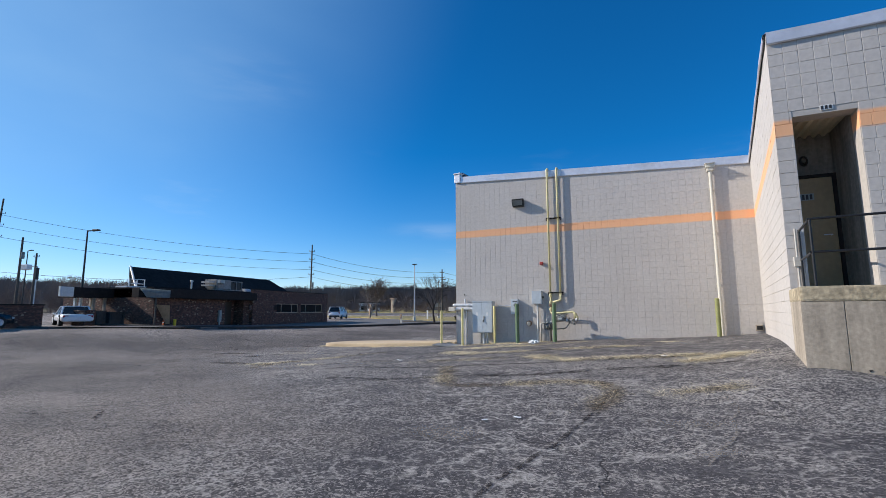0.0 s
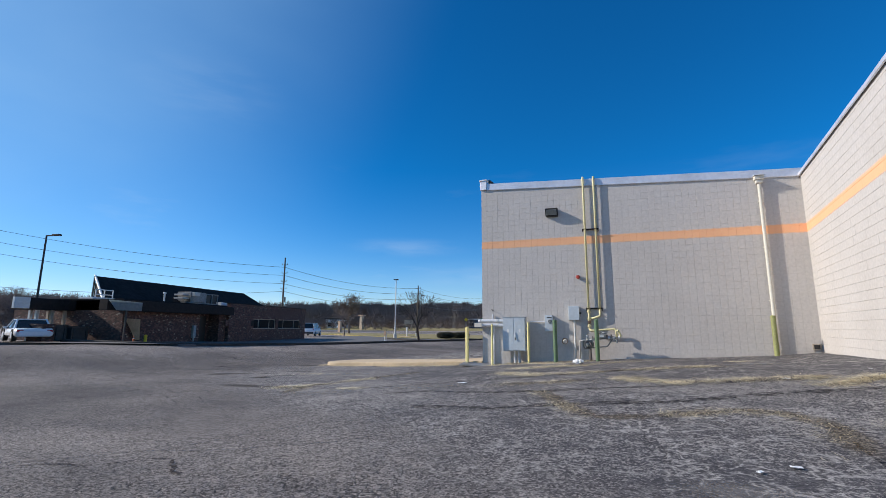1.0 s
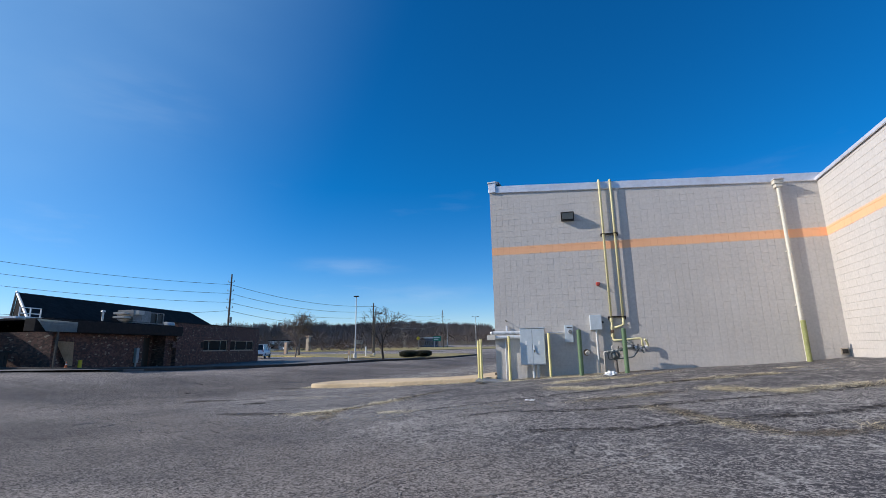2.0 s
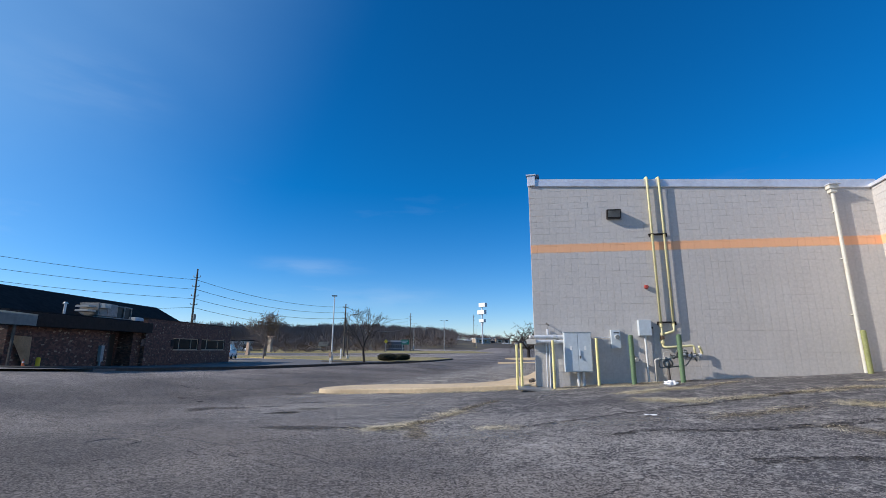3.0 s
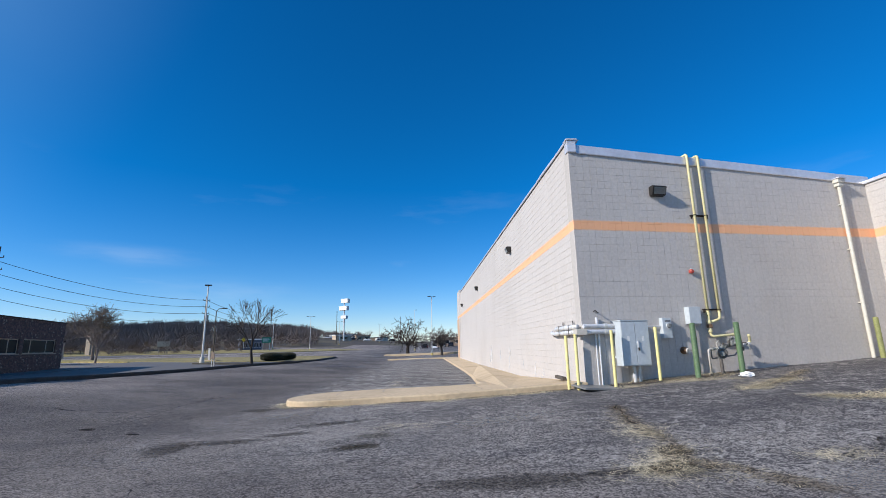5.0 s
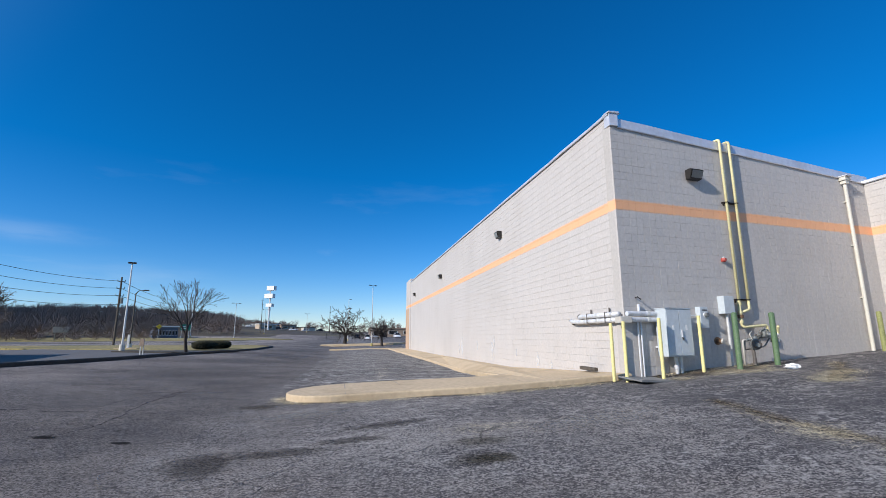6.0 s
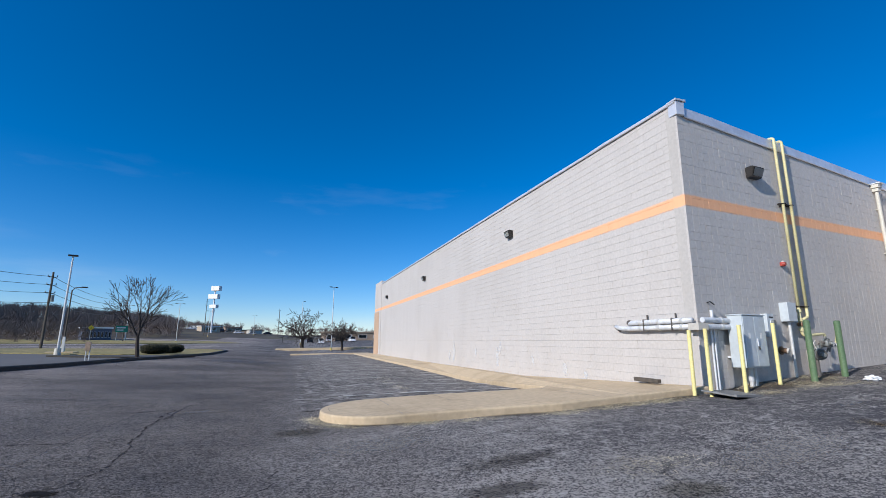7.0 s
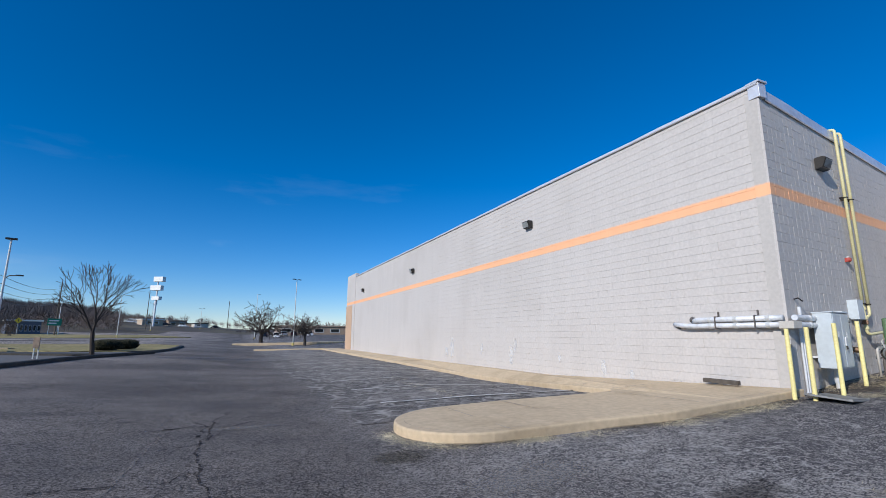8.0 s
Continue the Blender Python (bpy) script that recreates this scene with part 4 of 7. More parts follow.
def wall_lamp(at, label):
    """A wall pack: dark cast housing, slanted glass front; faces -y of its own frame."""
    ob = thing("wall_lamp", at, label, "wall lamp", "wall lamps")
    bm = bmesh.new()
    prof = ((0, 0.13), (-0.17, 0.14), (-0.24, 0.10), (-0.15, -0.14), (0, -0.15))
    rows_ = [[bm.verts.new((x, y, z)) for y, z in prof] for x in (-0.21, 0.21)]
    bm.faces.new(rows_[0])
    bm.faces.new(rows_[1][::-1])
    for i in range(5):
        bm.faces.new((rows_[0][i], rows_[1][i], rows_[1][(i + 1) % 5], rows_[0][(i + 1) % 5]))
    bmesh.ops.recalc_face_normals(bm, faces=bm.faces[:])
    bmesh.ops.bevel(bm, geom=bm.edges[:], offset=0.012, segments=2, affect="EDGES")
    part("housing", bm, M_DARK, ob)
    bm = bmesh.new()
    q = [bm.verts.new(p) for p in ((-0.18, -0.238, 0.075), (0.18, -0.238, 0.075), (0.18, -0.168, -0.115), (-0.18, -0.168, -0.115))]
    bm.faces.new(q)
    bmesh.ops.solidify(bm, geom=bm.faces[:], thickness=0.012)
    part("lens", bm, M_LENS, ob, "milky prismatic glass front")
    part("mount", boxes(((-0.09, -0.01, -0.09), (0.09, 0.012, 0.09)), bevel=0.006), M_DARK, ob)
    return ob


lamp = wall_lamp((-7.42, CY - 0.014, 5.02), "dark bronze wall pack lamp on the block wall")
for y, z in ((25.95, 5.15), (39.3, 5.0), (52.6, 4.9)):
    copy_thing(lamp, pose(CX - 0.014, y, z, 0, 0, -90))
hang(lamp)

gas = thing("gas_riser", (0, 0, 0), "pair of cream painted gas pipes rising over the roof edge", "pipe")
PX, QX, PY = -6.33, -5.98, CY - 0.095
for x in (PX, QX):
    part("riser", pipe([(x, CY + 0.3, top_a(x) - 0.1), (x, CY + 0.2, top_a(x) + 0.055), (x, PY, top_a(x) + 0.055), (x, PY, 1.62)], 0.037, 12, 0.09), M_CREAM, gas, smooth=True)
for z in (4.34, 1.66):
    br = part("bracket", boxes(((PX - 0.09, PY + 0.02, z - 0.02), (QX + 0.09, WF, z + 0.02)), ((PX - 0.09, PY + 0.02, z - 0.09), (PX - 0.06, PY + 0.06, z - 0.02)), ((QX + 0.06, PY + 0.02, z - 0.09), (QX + 0.09, PY + 0.06, z - 0.02)), bevel=0.004), M_FASCIA, gas, "dark steel bracket")
    for x in (PX, QX):
        part("clamp", pipe([(x + 0.055 * math.cos(a), PY + 0.055 * math.sin(a), z) for a in np.linspace(0, 2 * math.pi, 13)], 0.01, 6), M_FASCIA, br)
part("union", pipe([(QX, PY, 1.62), (QX, PY, 1.40), (PX + 0.06, PY, 1.32)], 0.034, 10, 0.06), M_CREAM, gas, smooth=True)
part("drop", pipe([(PX, PY, 1.62), (PX, PY, 0.97), (PX + 0.05, PY - 0.05, 0.93), (-5.52, PY - 0.08, 0.99), (-5.5, PY - 0.08, 0.72)], 0.034, 10, 0.07), M_CREAM, gas, smooth=True)
for z in (1.55, 1.32, 1.08):
    part("coupling", rod((PX, PY, z - 0.035), (PX, PY, z + 0.035), 0.058), M_CREAM, gas)
part("valve", boxes(((PX - 0.05, PY - 0.06, 1.16), (PX + 0.05, PY + 0.06, 1.26)), bevel=0.02), M_BRASS, gas, "brass shut-off valve")

meter = thing("gas_meter", (-6.1, 16.62, land(-6.1, 16.62)), "grey gas meter and regulator set behind the bollards", "gas meter")
gz0 = 0.66
part("inlet", pipe([(-0.55, 0.06, -0.02), (-0.55, 0.06, gz0 - 0.06), (-0.3, 0.06, gz0 - 0.04)], 0.026, 10, 0.05), M_BEIGE, meter, smooth=True)
part("header", pipe([(-0.36, 0.04, gz0 - 0.04), (0.1, 0.04, gz0 + 0.03), (0.66, 0.04, gz0 + 0.07)], 0.03, 10, 0.04), M_METER, meter, smooth=True)
reg = part("regulator", rod((-0.28, -0.1, gz0 - 0.17), (-0.2, 0.02, gz0 - 0.15), 0.12, 0.12, 22), M_IRON, meter, "dark grey round regulator")
part("flange", rod((-0.252, -0.06, gz0 - 0.163), (-0.24, -0.035, gz0 - 0.16), 0.14, 0.14, 22), M_METER, reg)
part("cap", rod((-0.33, -0.17, gz0 - 0.18), (-0.28, -0.1, gz0 - 0.17), 0.05, 0.07, 14), M_METER, reg)
part("neck", rod((-0.22, 0.02, gz0 - 0.15), (-0.18, 0.04, gz0 - 0.02), 0.045, 0.04, 12), M_METER, reg)
part("leg", rod((-0.22, 0.05, -0.02), (-0.22, 0.05, gz0 - 0.26), 0.045, 0.035), M_IRON, meter)
bm = bmesh.new()
box(bm, (0.05, -0.1, gz0 + 0.02), (0.27, 0.1, gz0 + 0.17), 0.045)
cyl(bm, (0.15, -0.1, gz0 + 0.1), (0.15, -0.14, gz0 + 0.1), 0.05)
cyl(bm, (0.16, 0.0, gz0 + 0.17), (0.16, 0.0, gz0 + 0.27), 0.04, 0.03)
part("body", bm, M_METER, meter)
part("index", boxes(((0.09, -0.146, gz0 + 0.08), (0.21, -0.1405, gz0 + 0.13))), M_LENS, meter, "small counter window")
for x in (0.02, 0.3):
    part("riser_tube", pipe([(x, 0.0, gz0 + 0.02), (x, -0.02, gz0 + 0.2), (0.16, -0.02, gz0 + 0.22)], 0.02, 8, 0.05), M_METER, meter, smooth=True)
    part("union_nut", rod((x, -0.01, gz0 + 0.1), (x, -0.01, gz0 + 0.145), 0.036, 0.036, 6), M_IRON, meter)
part("elbow", pipe([(0.66, 0.04, gz0 + 0.07), (0.72, 0.04, gz0 + 0.12), (0.66, -0.02, gz0 + 0.26), (0.62, -0.06, gz0 + 0.3)], 0.034, 10, 0.05), M_CREAM, meter, smooth=True)
for x, z, r in ((-0.42, gz0 - 0.045, 0.045), (-0.05, gz0 + 0.01, 0.055), (0.36, gz0 + 0.05, 0.055), (0.5, gz0 + 0.06, 0.062), (0.66, gz0 + 0.07, 0.055)):
    part("fitting", rod((x - 0.03, 0.045, z), (x + 0.03, 0.045, z), r, None, 8), M_CONDUIT if x > 0.3 else M_METER, meter)
part("vent_pipe", pipe([(-0.3, -0.02, gz0 - 0.06), (-0.34, 0.02, gz0 + 0.1), (-0.24, 0.02, gz0 + 0.16)], 0.012, 8, 0.04), M_BEIGE, meter)
for x, z in ((-0.13, gz0 + 0.0), (0.43, gz0 + 0.055)):
    vb = part("valve", boxes(((x - 0.04, 0.0, z - 0.05), (x + 0.04, 0.09, z + 0.05)), bevel=0.012), M_METER, meter, "iron plug valve")
    part("lever", boxes(((x - 0.012, -0.05, z + 0.04), (x + 0.1, -0.03, z + 0.06))), M_IRON, vb)
    part("stem", rod((x, 0.03, z + 0.05), (x, 0.0, z + 0.1), 0.018, None, 8), M_IRON, vb)
part("bypass", pipe([(-0.45, 0.08, gz0 - 0.04), (-0.42, 0.13, gz0 - 0.3), (0.3, 0.13, gz0 - 0.22), (0.48, 0.08, gz0 + 0.05)], 0.018, 8, 0.06), M_METER, meter)
part("cross_tie", rod((0.48, 0.06, gz0 + 0.06), (0.6, 0.16, gz0 - 0.1), 0.022, None, 8), M_METER, meter)
part("bleed", pipe([(0.56, 0.02, gz0 + 0.07), (0.58, -0.08, gz0 - 0.02), (0.58, -0.08, gz0 - 0.1)], 0.014, 8, 0.03), M_METER, meter)
cab = thing("electrical_cabinet", (-8.78, CY - 0.3, 0.23), "large grey steel switch cabinet with double doors", "cabinet")
part("body", boxes(((-0.385, -0.13, 0.0), (0.385, 0.2, 1.12)), bevel=0.01), M_STEEL, cab)
for z in (0.2, 0.9):
    part("strut", boxes(((-0.36, 0.201, z), (0.36, 0.295, z + 0.04))), M_CONDUIT, cab, "steel wall strut")
part("hood", boxes(((-0.4, -0.16, 1.122), (0.4, 0.21, 1.145)), bevel=0.006), M_STEEL, cab)
for s in (-1, 1):
    dr = part("door", boxes(((min(s * 0.006, s * 0.375), -0.148, 0.03), (max(s * 0.006, s * 0.375), -0.133, 1.1)), bevel=0.005), M_STEEL, cab)
    part("label", boxes(((s * 0.2 - 0.03, -0.1505, 0.62), (s * 0.2 + 0.03, -0.1485, 0.74))), M_WHITE, dr, "small pale label")
hd = part("handle", boxes(((0.03, -0.175, 0.45), (0.065, -0.15, 0.62)), bevel=0.01), M_CONDUIT, cab, "steel handle")
part("padlock", pipe([(0.05, -0.17, 0.45), (0.05, -0.18, 0.38)], 0.016, 8), M_DARK, hd)
for x in (0.0, 0.14):
    part("conduit", rod((x, 0.05, -0.75), (x, 0.05, 0.0), 0.045), M_GALV, cab, "thick galvanised conduit")
    part("collar", rod((x, 0.05, -0.3), (x, 0.05, -0.2), 0.056), M_CONDUIT, cab)

duct = thing("conduit_run", (0, 0, 0), "two thick galvanised conduits running round the corner", "conduit")
for z, r, end in ((1.24, 0.058, 18.75), (1.1, 0.058, 19.15)):
    part("pipe", rod((-9.12, CY - 0.13, z), (CX - 0.02, CY - 0.13, z), r, None, 16), M_CONDUIT, duct, at=TURN)
    part("pipe", pipe([(CX - 0.12, CY + 0.02, z), (CX - 0.12, end, z)] + ([(CX - 0.12, end + 0.2, z), (CX - 0.03, end + 0.35, z - 0.02)] if z > 1.2 else [(CX - 0.12, end + 0.25, z + 0.02), (CX - 0.03, end + 0.5, z + 0.06)]), r, 14, 0.1), M_CONDUIT, duct, smooth=True)
    for y in (17.3, 18.0, 18.6):
        part("coupling", rod((CX - 0.12, y - 0.04, z), (CX - 0.12, y + 0.04, z), r + 0.01, None, 16), M_GALV, duct)
    part("coupling", rod((-9.45, CY - 0.13, z), (-9.37, CY - 0.13, z), r + 0.01, None, 16), M_GALV, duct, at=TURN)
    part("end_fitting", pipe([(CX - 0.03, end + 0.35, z), (CX - 0.004, end + 0.42, z + 0.02)], r + 0.012, 12), M_IRON, duct, "dark wall fitting")
part("corner_box", boxes(((CX - 0.22, CY - 0.22, 1.02), (CX + 0.06, CY + 0.06, 1.17)), bevel=0.01), M_BEIGE, duct, "beige pull box at the corner")
for y in (17.55, 18.45):
    part("strap", boxes(((CX - 0.185, y - 0.015, 1.03), (CX - 0.012, y + 0.015, 1.042)), ((CX - 0.185, y - 0.015, 1.298), (CX - 0.012, y + 0.015, 1.31)), ((CX - 0.19, y - 0.015, 1.03), (CX - 0.18, y + 0.015, 1.31)), ((CX - 0.06, y - 0.015, 1.31), (CX - 0.035, y + 0.015, 1.42))), M_IRON, duct, "dark strap")
part("stub", pipe([(-9.6, CY - 0.06, 1.28), (-9.6, CY - 0.06, 1.47)], 0.035, 12), M_CONDUIT, duct, at=TURN)
bell = thing("cable_bracket", (-9.63, WF, 1.6), "small bent dark bracket on the wall above the conduits", "bracket")
part("arm", pipe([(0, 0, 0.03), (0, -0.08, 0.05), (0.06, -0.13, -0.02)], 0.014, 8), M_DARK, bell)
drop = thing("ground_conduit", (0, 0, 0), "slim grey conduits running down the wall to the ground", "conduit")
for x in (-9.66, -9.57):
    part("pipe", rod((x, CY - 0.05, land(x, CY) - 0.05), (x, CY - 0.05, 1.06), 0.022), M_CONDUIT, drop)

emeter = thing("electric_meter", (-7.64, WF, 1.17), "grey electric meter box with a round glass meter", "meter")
part("box", boxes(((-0.13, -0.15, -0.27), (0.13, 0.0, 0.27)), bevel=0.01), M_STEEL, emeter)
dial = part("dial", rod((0.04, -0.15, 0.06), (0.04, -0.22, 0.06), 0.062, 0.055, 20), M_METER, emeter, "round glass meter dome")
part("ring", pipe([(0.04 + 0.068 * math.cos(a), -0.155, 0.06 + 0.068 * math.sin(a)) for a in np.linspace(0, 2 * math.pi, 17)], 0.012, 6), M_CONDUIT, dial)
part("plate", boxes(((-0.06, -0.154, 0.17), (0.1, -0.1505, 0.2))), M_BAR, emeter)
tbox = thing("terminal_box", (-6.8, WF, 1.5), "plain pale grey terminal box with a conduit below", "electrical box")
part("box", boxes(((-0.18, -0.2, -0.23), (0.17, 0.0, 0.23)), bevel=0.012), M_STEEL, tbox)
part("conduit", rod((0.0, -0.09, -1.75), (0.0, -0.09, -0.23), 0.036), M_GALV, tbox)
part("nipple", rod((0.17, -0.1, 0.0), (0.23, -0.1, 0.0), 0.03), M_DARK, tbox)

part("link", rod((-0.65, -0.05, 0.05), (-0.15, -0.05, 0.05), 0.018, None, 8), M_CONDUIT, emeter, "thin conduit to the cabinet")
alarm = thing("alarm_bell", (-6.63, WF, 2.72), "red alarm bell and strobe on the wall", "alarm")
part("back_box", boxes(((-0.05, -0.06, -0.05), (0.05, 0.0, 0.05)), bevel=0.01), M_RED, alarm)
part("gong", rod((0, -0.06, 0), (0, -0.11, 0), 0.068, 0.042, 18), M_RED, alarm)
part("strobe", boxes(((-0.025, -0.09, 0.055), (0.025, -0.03, 0.08))), M_LENS, alarm)
fdc = thing("fire_inlet", (-7.14, WF, 0.58), "tarnished brass fire inlet on a round wall plate", "fire inlet")
part("plate", rod((0, 0, 0), (0, -0.03, 0), 0.1, None, 20), M_BRASS, fdc)
cp = part("coupling", rod((0, -0.03, 0), (0.02, -0.15, -0.01), 0.06, 0.07, 18), M_BRASS, fdc)
part("cap", rod((0.02, -0.15, -0.01), (0.024, -0.185, -0.012), 0.075, 0.06, 18), M_BEIGE, cp)
for s in (-1, 1):
    part("lug", rod((0.02 + 0.07 * s, -0.15, -0.01), (0.02 + 0.095 * s, -0.16, -0.01), 0.014), M_BRASS, cp)


def post(x, y, h, r, mat, label, group, name="bollard", cap=0.0):
    z = land(x, y)
    ob = thing(name, (x, y, z), label, "bollard", group)
    bm = rod((0, 0, -0.25), (0, 0, h), r, None, 18)
    if cap:
        cyl(bm, (0, 0, h), (0, 0, h + cap), r, r * 0.55, 18)
    part("shaft", bm, mat, ob, smooth=False)
    return ob


for x, y, h in ((-10.52, 16.76, 1.34), (-10.36, 16.5, 1.36), (-9.44, 16.5, 1.38), (-8.22, 16.68, 1.35)):
    post(x, y, h - 0.02, 0.039, M_YELLOW, "slim pale yellow guard post by the meter cabinet", "yellow guard posts")
post(-7.30, 16.58, 1.33, 0.066, M_GREEN, "stout dark green pipe bollard guarding the gas meter", "green bollards", cap=0.02)
post(-6.03, 16.75, 1.27, 0.066, M_GREEN, "stout dark green pipe bollard guarding the gas meter", "green bollards", cap=0.02)
post(-1.30, 17.66, 1.12, 0.064, M_OLIVE, "olive green bollard in front of the downspout", "green bollards", cap=0.02)

spout = thing("downspout", (-1.16, CY, 0.13), "cream downspout with a conductor head under the roof edge", "downspout")
part("head", boxes(((-0.13, -0.2, 5.4), (0.13, -0.002, 5.52)), ((-0.09, -0.17, 5.29), (0.09, -0.002, 5.41)), bevel=0.015), M_SPOUT, spout)
part("scupper", boxes(((-0.15, -0.26, 5.52), (0.15, -0.002, 5.55)), bevel=0.006), M_METALCAP, spout)
part("pipe", rod((0, -0.085, 0.1), (0, -0.085, 5.3), 0.05, None, 18), M_SPOUT, spout)
for z in (1.7, 3.3, 4.7):
    part("strap", boxes(((-0.065, -0.1, z), (0.065, -0.002, z + 0.03))), M_SPOUT, spout)
vent = thing("wall_vent", (-0.2, CY - 0.012, 0.52), "broken block vent at the foot of the wall", "vent")
part("frame", boxes(((-0.1, -0.02, -0.09), (0.1, 0.01, 0.09)), bevel=0.006), M_DOCK, vent)
part("hole", boxes(((-0.07, -0.026, -0.06), (0.07, -0.0205, 0.06))), M_DARK, vent)

for ob in (gas, meter, cab, bell, drop, emeter, tbox, alarm, fdc, spout, vent):
    hang(ob)

# loose things on the ground
SCRAPS = ((-0.8, 12.1, 0.035, 20), (-3.16, 5.87, 0.03, 60), (-2.9, 6.1, 0.04, 10), (-2.1, 11.4, 0.06, 0), (-7.78, 10.5, 0.09, -10))
cover = thing("cover_plate", pose(-9.97, 16.32, land(-9.97, 16.32) + 0.05, 3.5, 3, 8), "rusty tilted steel cover plate on the ground", "plate")
part("plate", boxes(((-0.5, -0.36, -0.02), (0.5, 0.36, 0.012)), bevel=0.008), M_DUCT, cover)
part("rib", boxes(((-0.48, -0.34, 0.013), (0.48, -0.3, 0.026))), M_DUCT, cover)
bag = thing("plastic_bag", (-6.48, 15.96, land(-6.48, 15.96)), "crumpled white plastic bag on the asphalt", "litter")
bm = bmesh.new()
bmesh.ops.create_icosphere(bm, subdivisions=3, radius=1)
for v in bm.verts:
    k = 0.75 + 0.5 * noise.noise(v.co * 2.2) + 0.2 * noise.noise(v.co * 6)
    v.co = Vector((v.co.x * 0.2 * k, v.co.y * 0.15 * k, 0.05 + v.co.z * 0.085 * k))
part("film", bm, M_BAG, bag)
for x, y, size_, yaw in SCRAPS:
    scrap = thing("paper_scrap", pose(x, y, land(x, y) + 0.018, 0, 0, yaw), "small crumpled white paper scrap on the asphalt", "litter", "paper scraps")
    bm = bmesh.new()
    bmesh.ops.create_grid(bm, x_segments=5, y_segments=3, size=1)
    for v in bm.verts:
        v.co = Vector((v.co.x * size_, v.co.y * size_ * 0.5, 0.004 + 0.25 * size_ * noise.noise((v.co.x * 2 + x, v.co.y * 2 + y, 0))))
    bmesh.ops.solidify(bm, geom=bm.faces[:], thickness=0.003)
    part("sheet", bm, M_BAG, scrap)
timber = thing("old_timber", pose(CX - 0.25, 18.4, KT(CX - 0.2, 18.4) + 0.045, 0, 0, 88), "weathered dark timber rail lying along the wall", "timber")
part("rail", boxes(((-0.42, -0.05, -0.045), (0.42, 0.05, 0.045)), bevel=0.01), M_POLE, timber)
part("rail", boxes(((-0.3, -0.1, -0.045), (0.5, -0.055, 0.0)), bevel=0.008), M_POLE, timber)


# ---- dry weeds in the asphalt joints, one strip per joint ----
def tufts(name, line, count, spread, height, label, mat=M_STRAW, seed=1):
    rnd = random.Random(seed)
    vs, fs = [], []
    pts = [Vector((x, y, 0)) for x, y in line]
    for _ in range(count):
        k = rnd.randrange(len(pts) - 1)
        p = pts[k].lerp(pts[k + 1], rnd.random()) + Vector((rnd.gauss(0, spread), rnd.gauss(0, spread), 0))
        if rnd.random() < 0.5 + 1.1 * noise.noise((p.x * 1.1, p.y * 1.1, 7)):
            continue
        z = land(p.x, p.y) - 0.01
        for _ in range(rnd.randint(9, 18)):
            a = rnd.uniform(0, 2 * math.pi)
            lean = rnd.uniform(1.0, 4.5)
            h = height * rnd.uniform(0.25, 1.0)
            d = Vector((math.cos(a), math.sin(a), 0))
            s = Vector((-d.y, d.x, 0)) * 0.0026
            b = p + Vector((rnd.gauss(0, 0.09), rnd.gauss(0, 0.09), 0))
            b.z = z
            m_ = b + d * h * 0.8 * lean + Vector((0, 0, h * rnd.uniform(0.15, 0.6)))
            e_ = b + d * h * 1.7 * lean + Vector((rnd.uniform(-0.02, 0.02), 0, h * rnd.uniform(0.1, 0.5)))
            o = len(vs)
            vs += [b - s, b + s, m_ + s, m_ - s, e_]
            fs += [(o, o + 1, o + 2, o + 3), (o + 3, o + 2, o + 4)]
    m_ = bpy.data.meshes.new(name)
    m_.from_pydata(vs, [], fs)
    m_.materials.append(mat)
    tagged(new(name, m_), label, "weeds", kind="stuff")


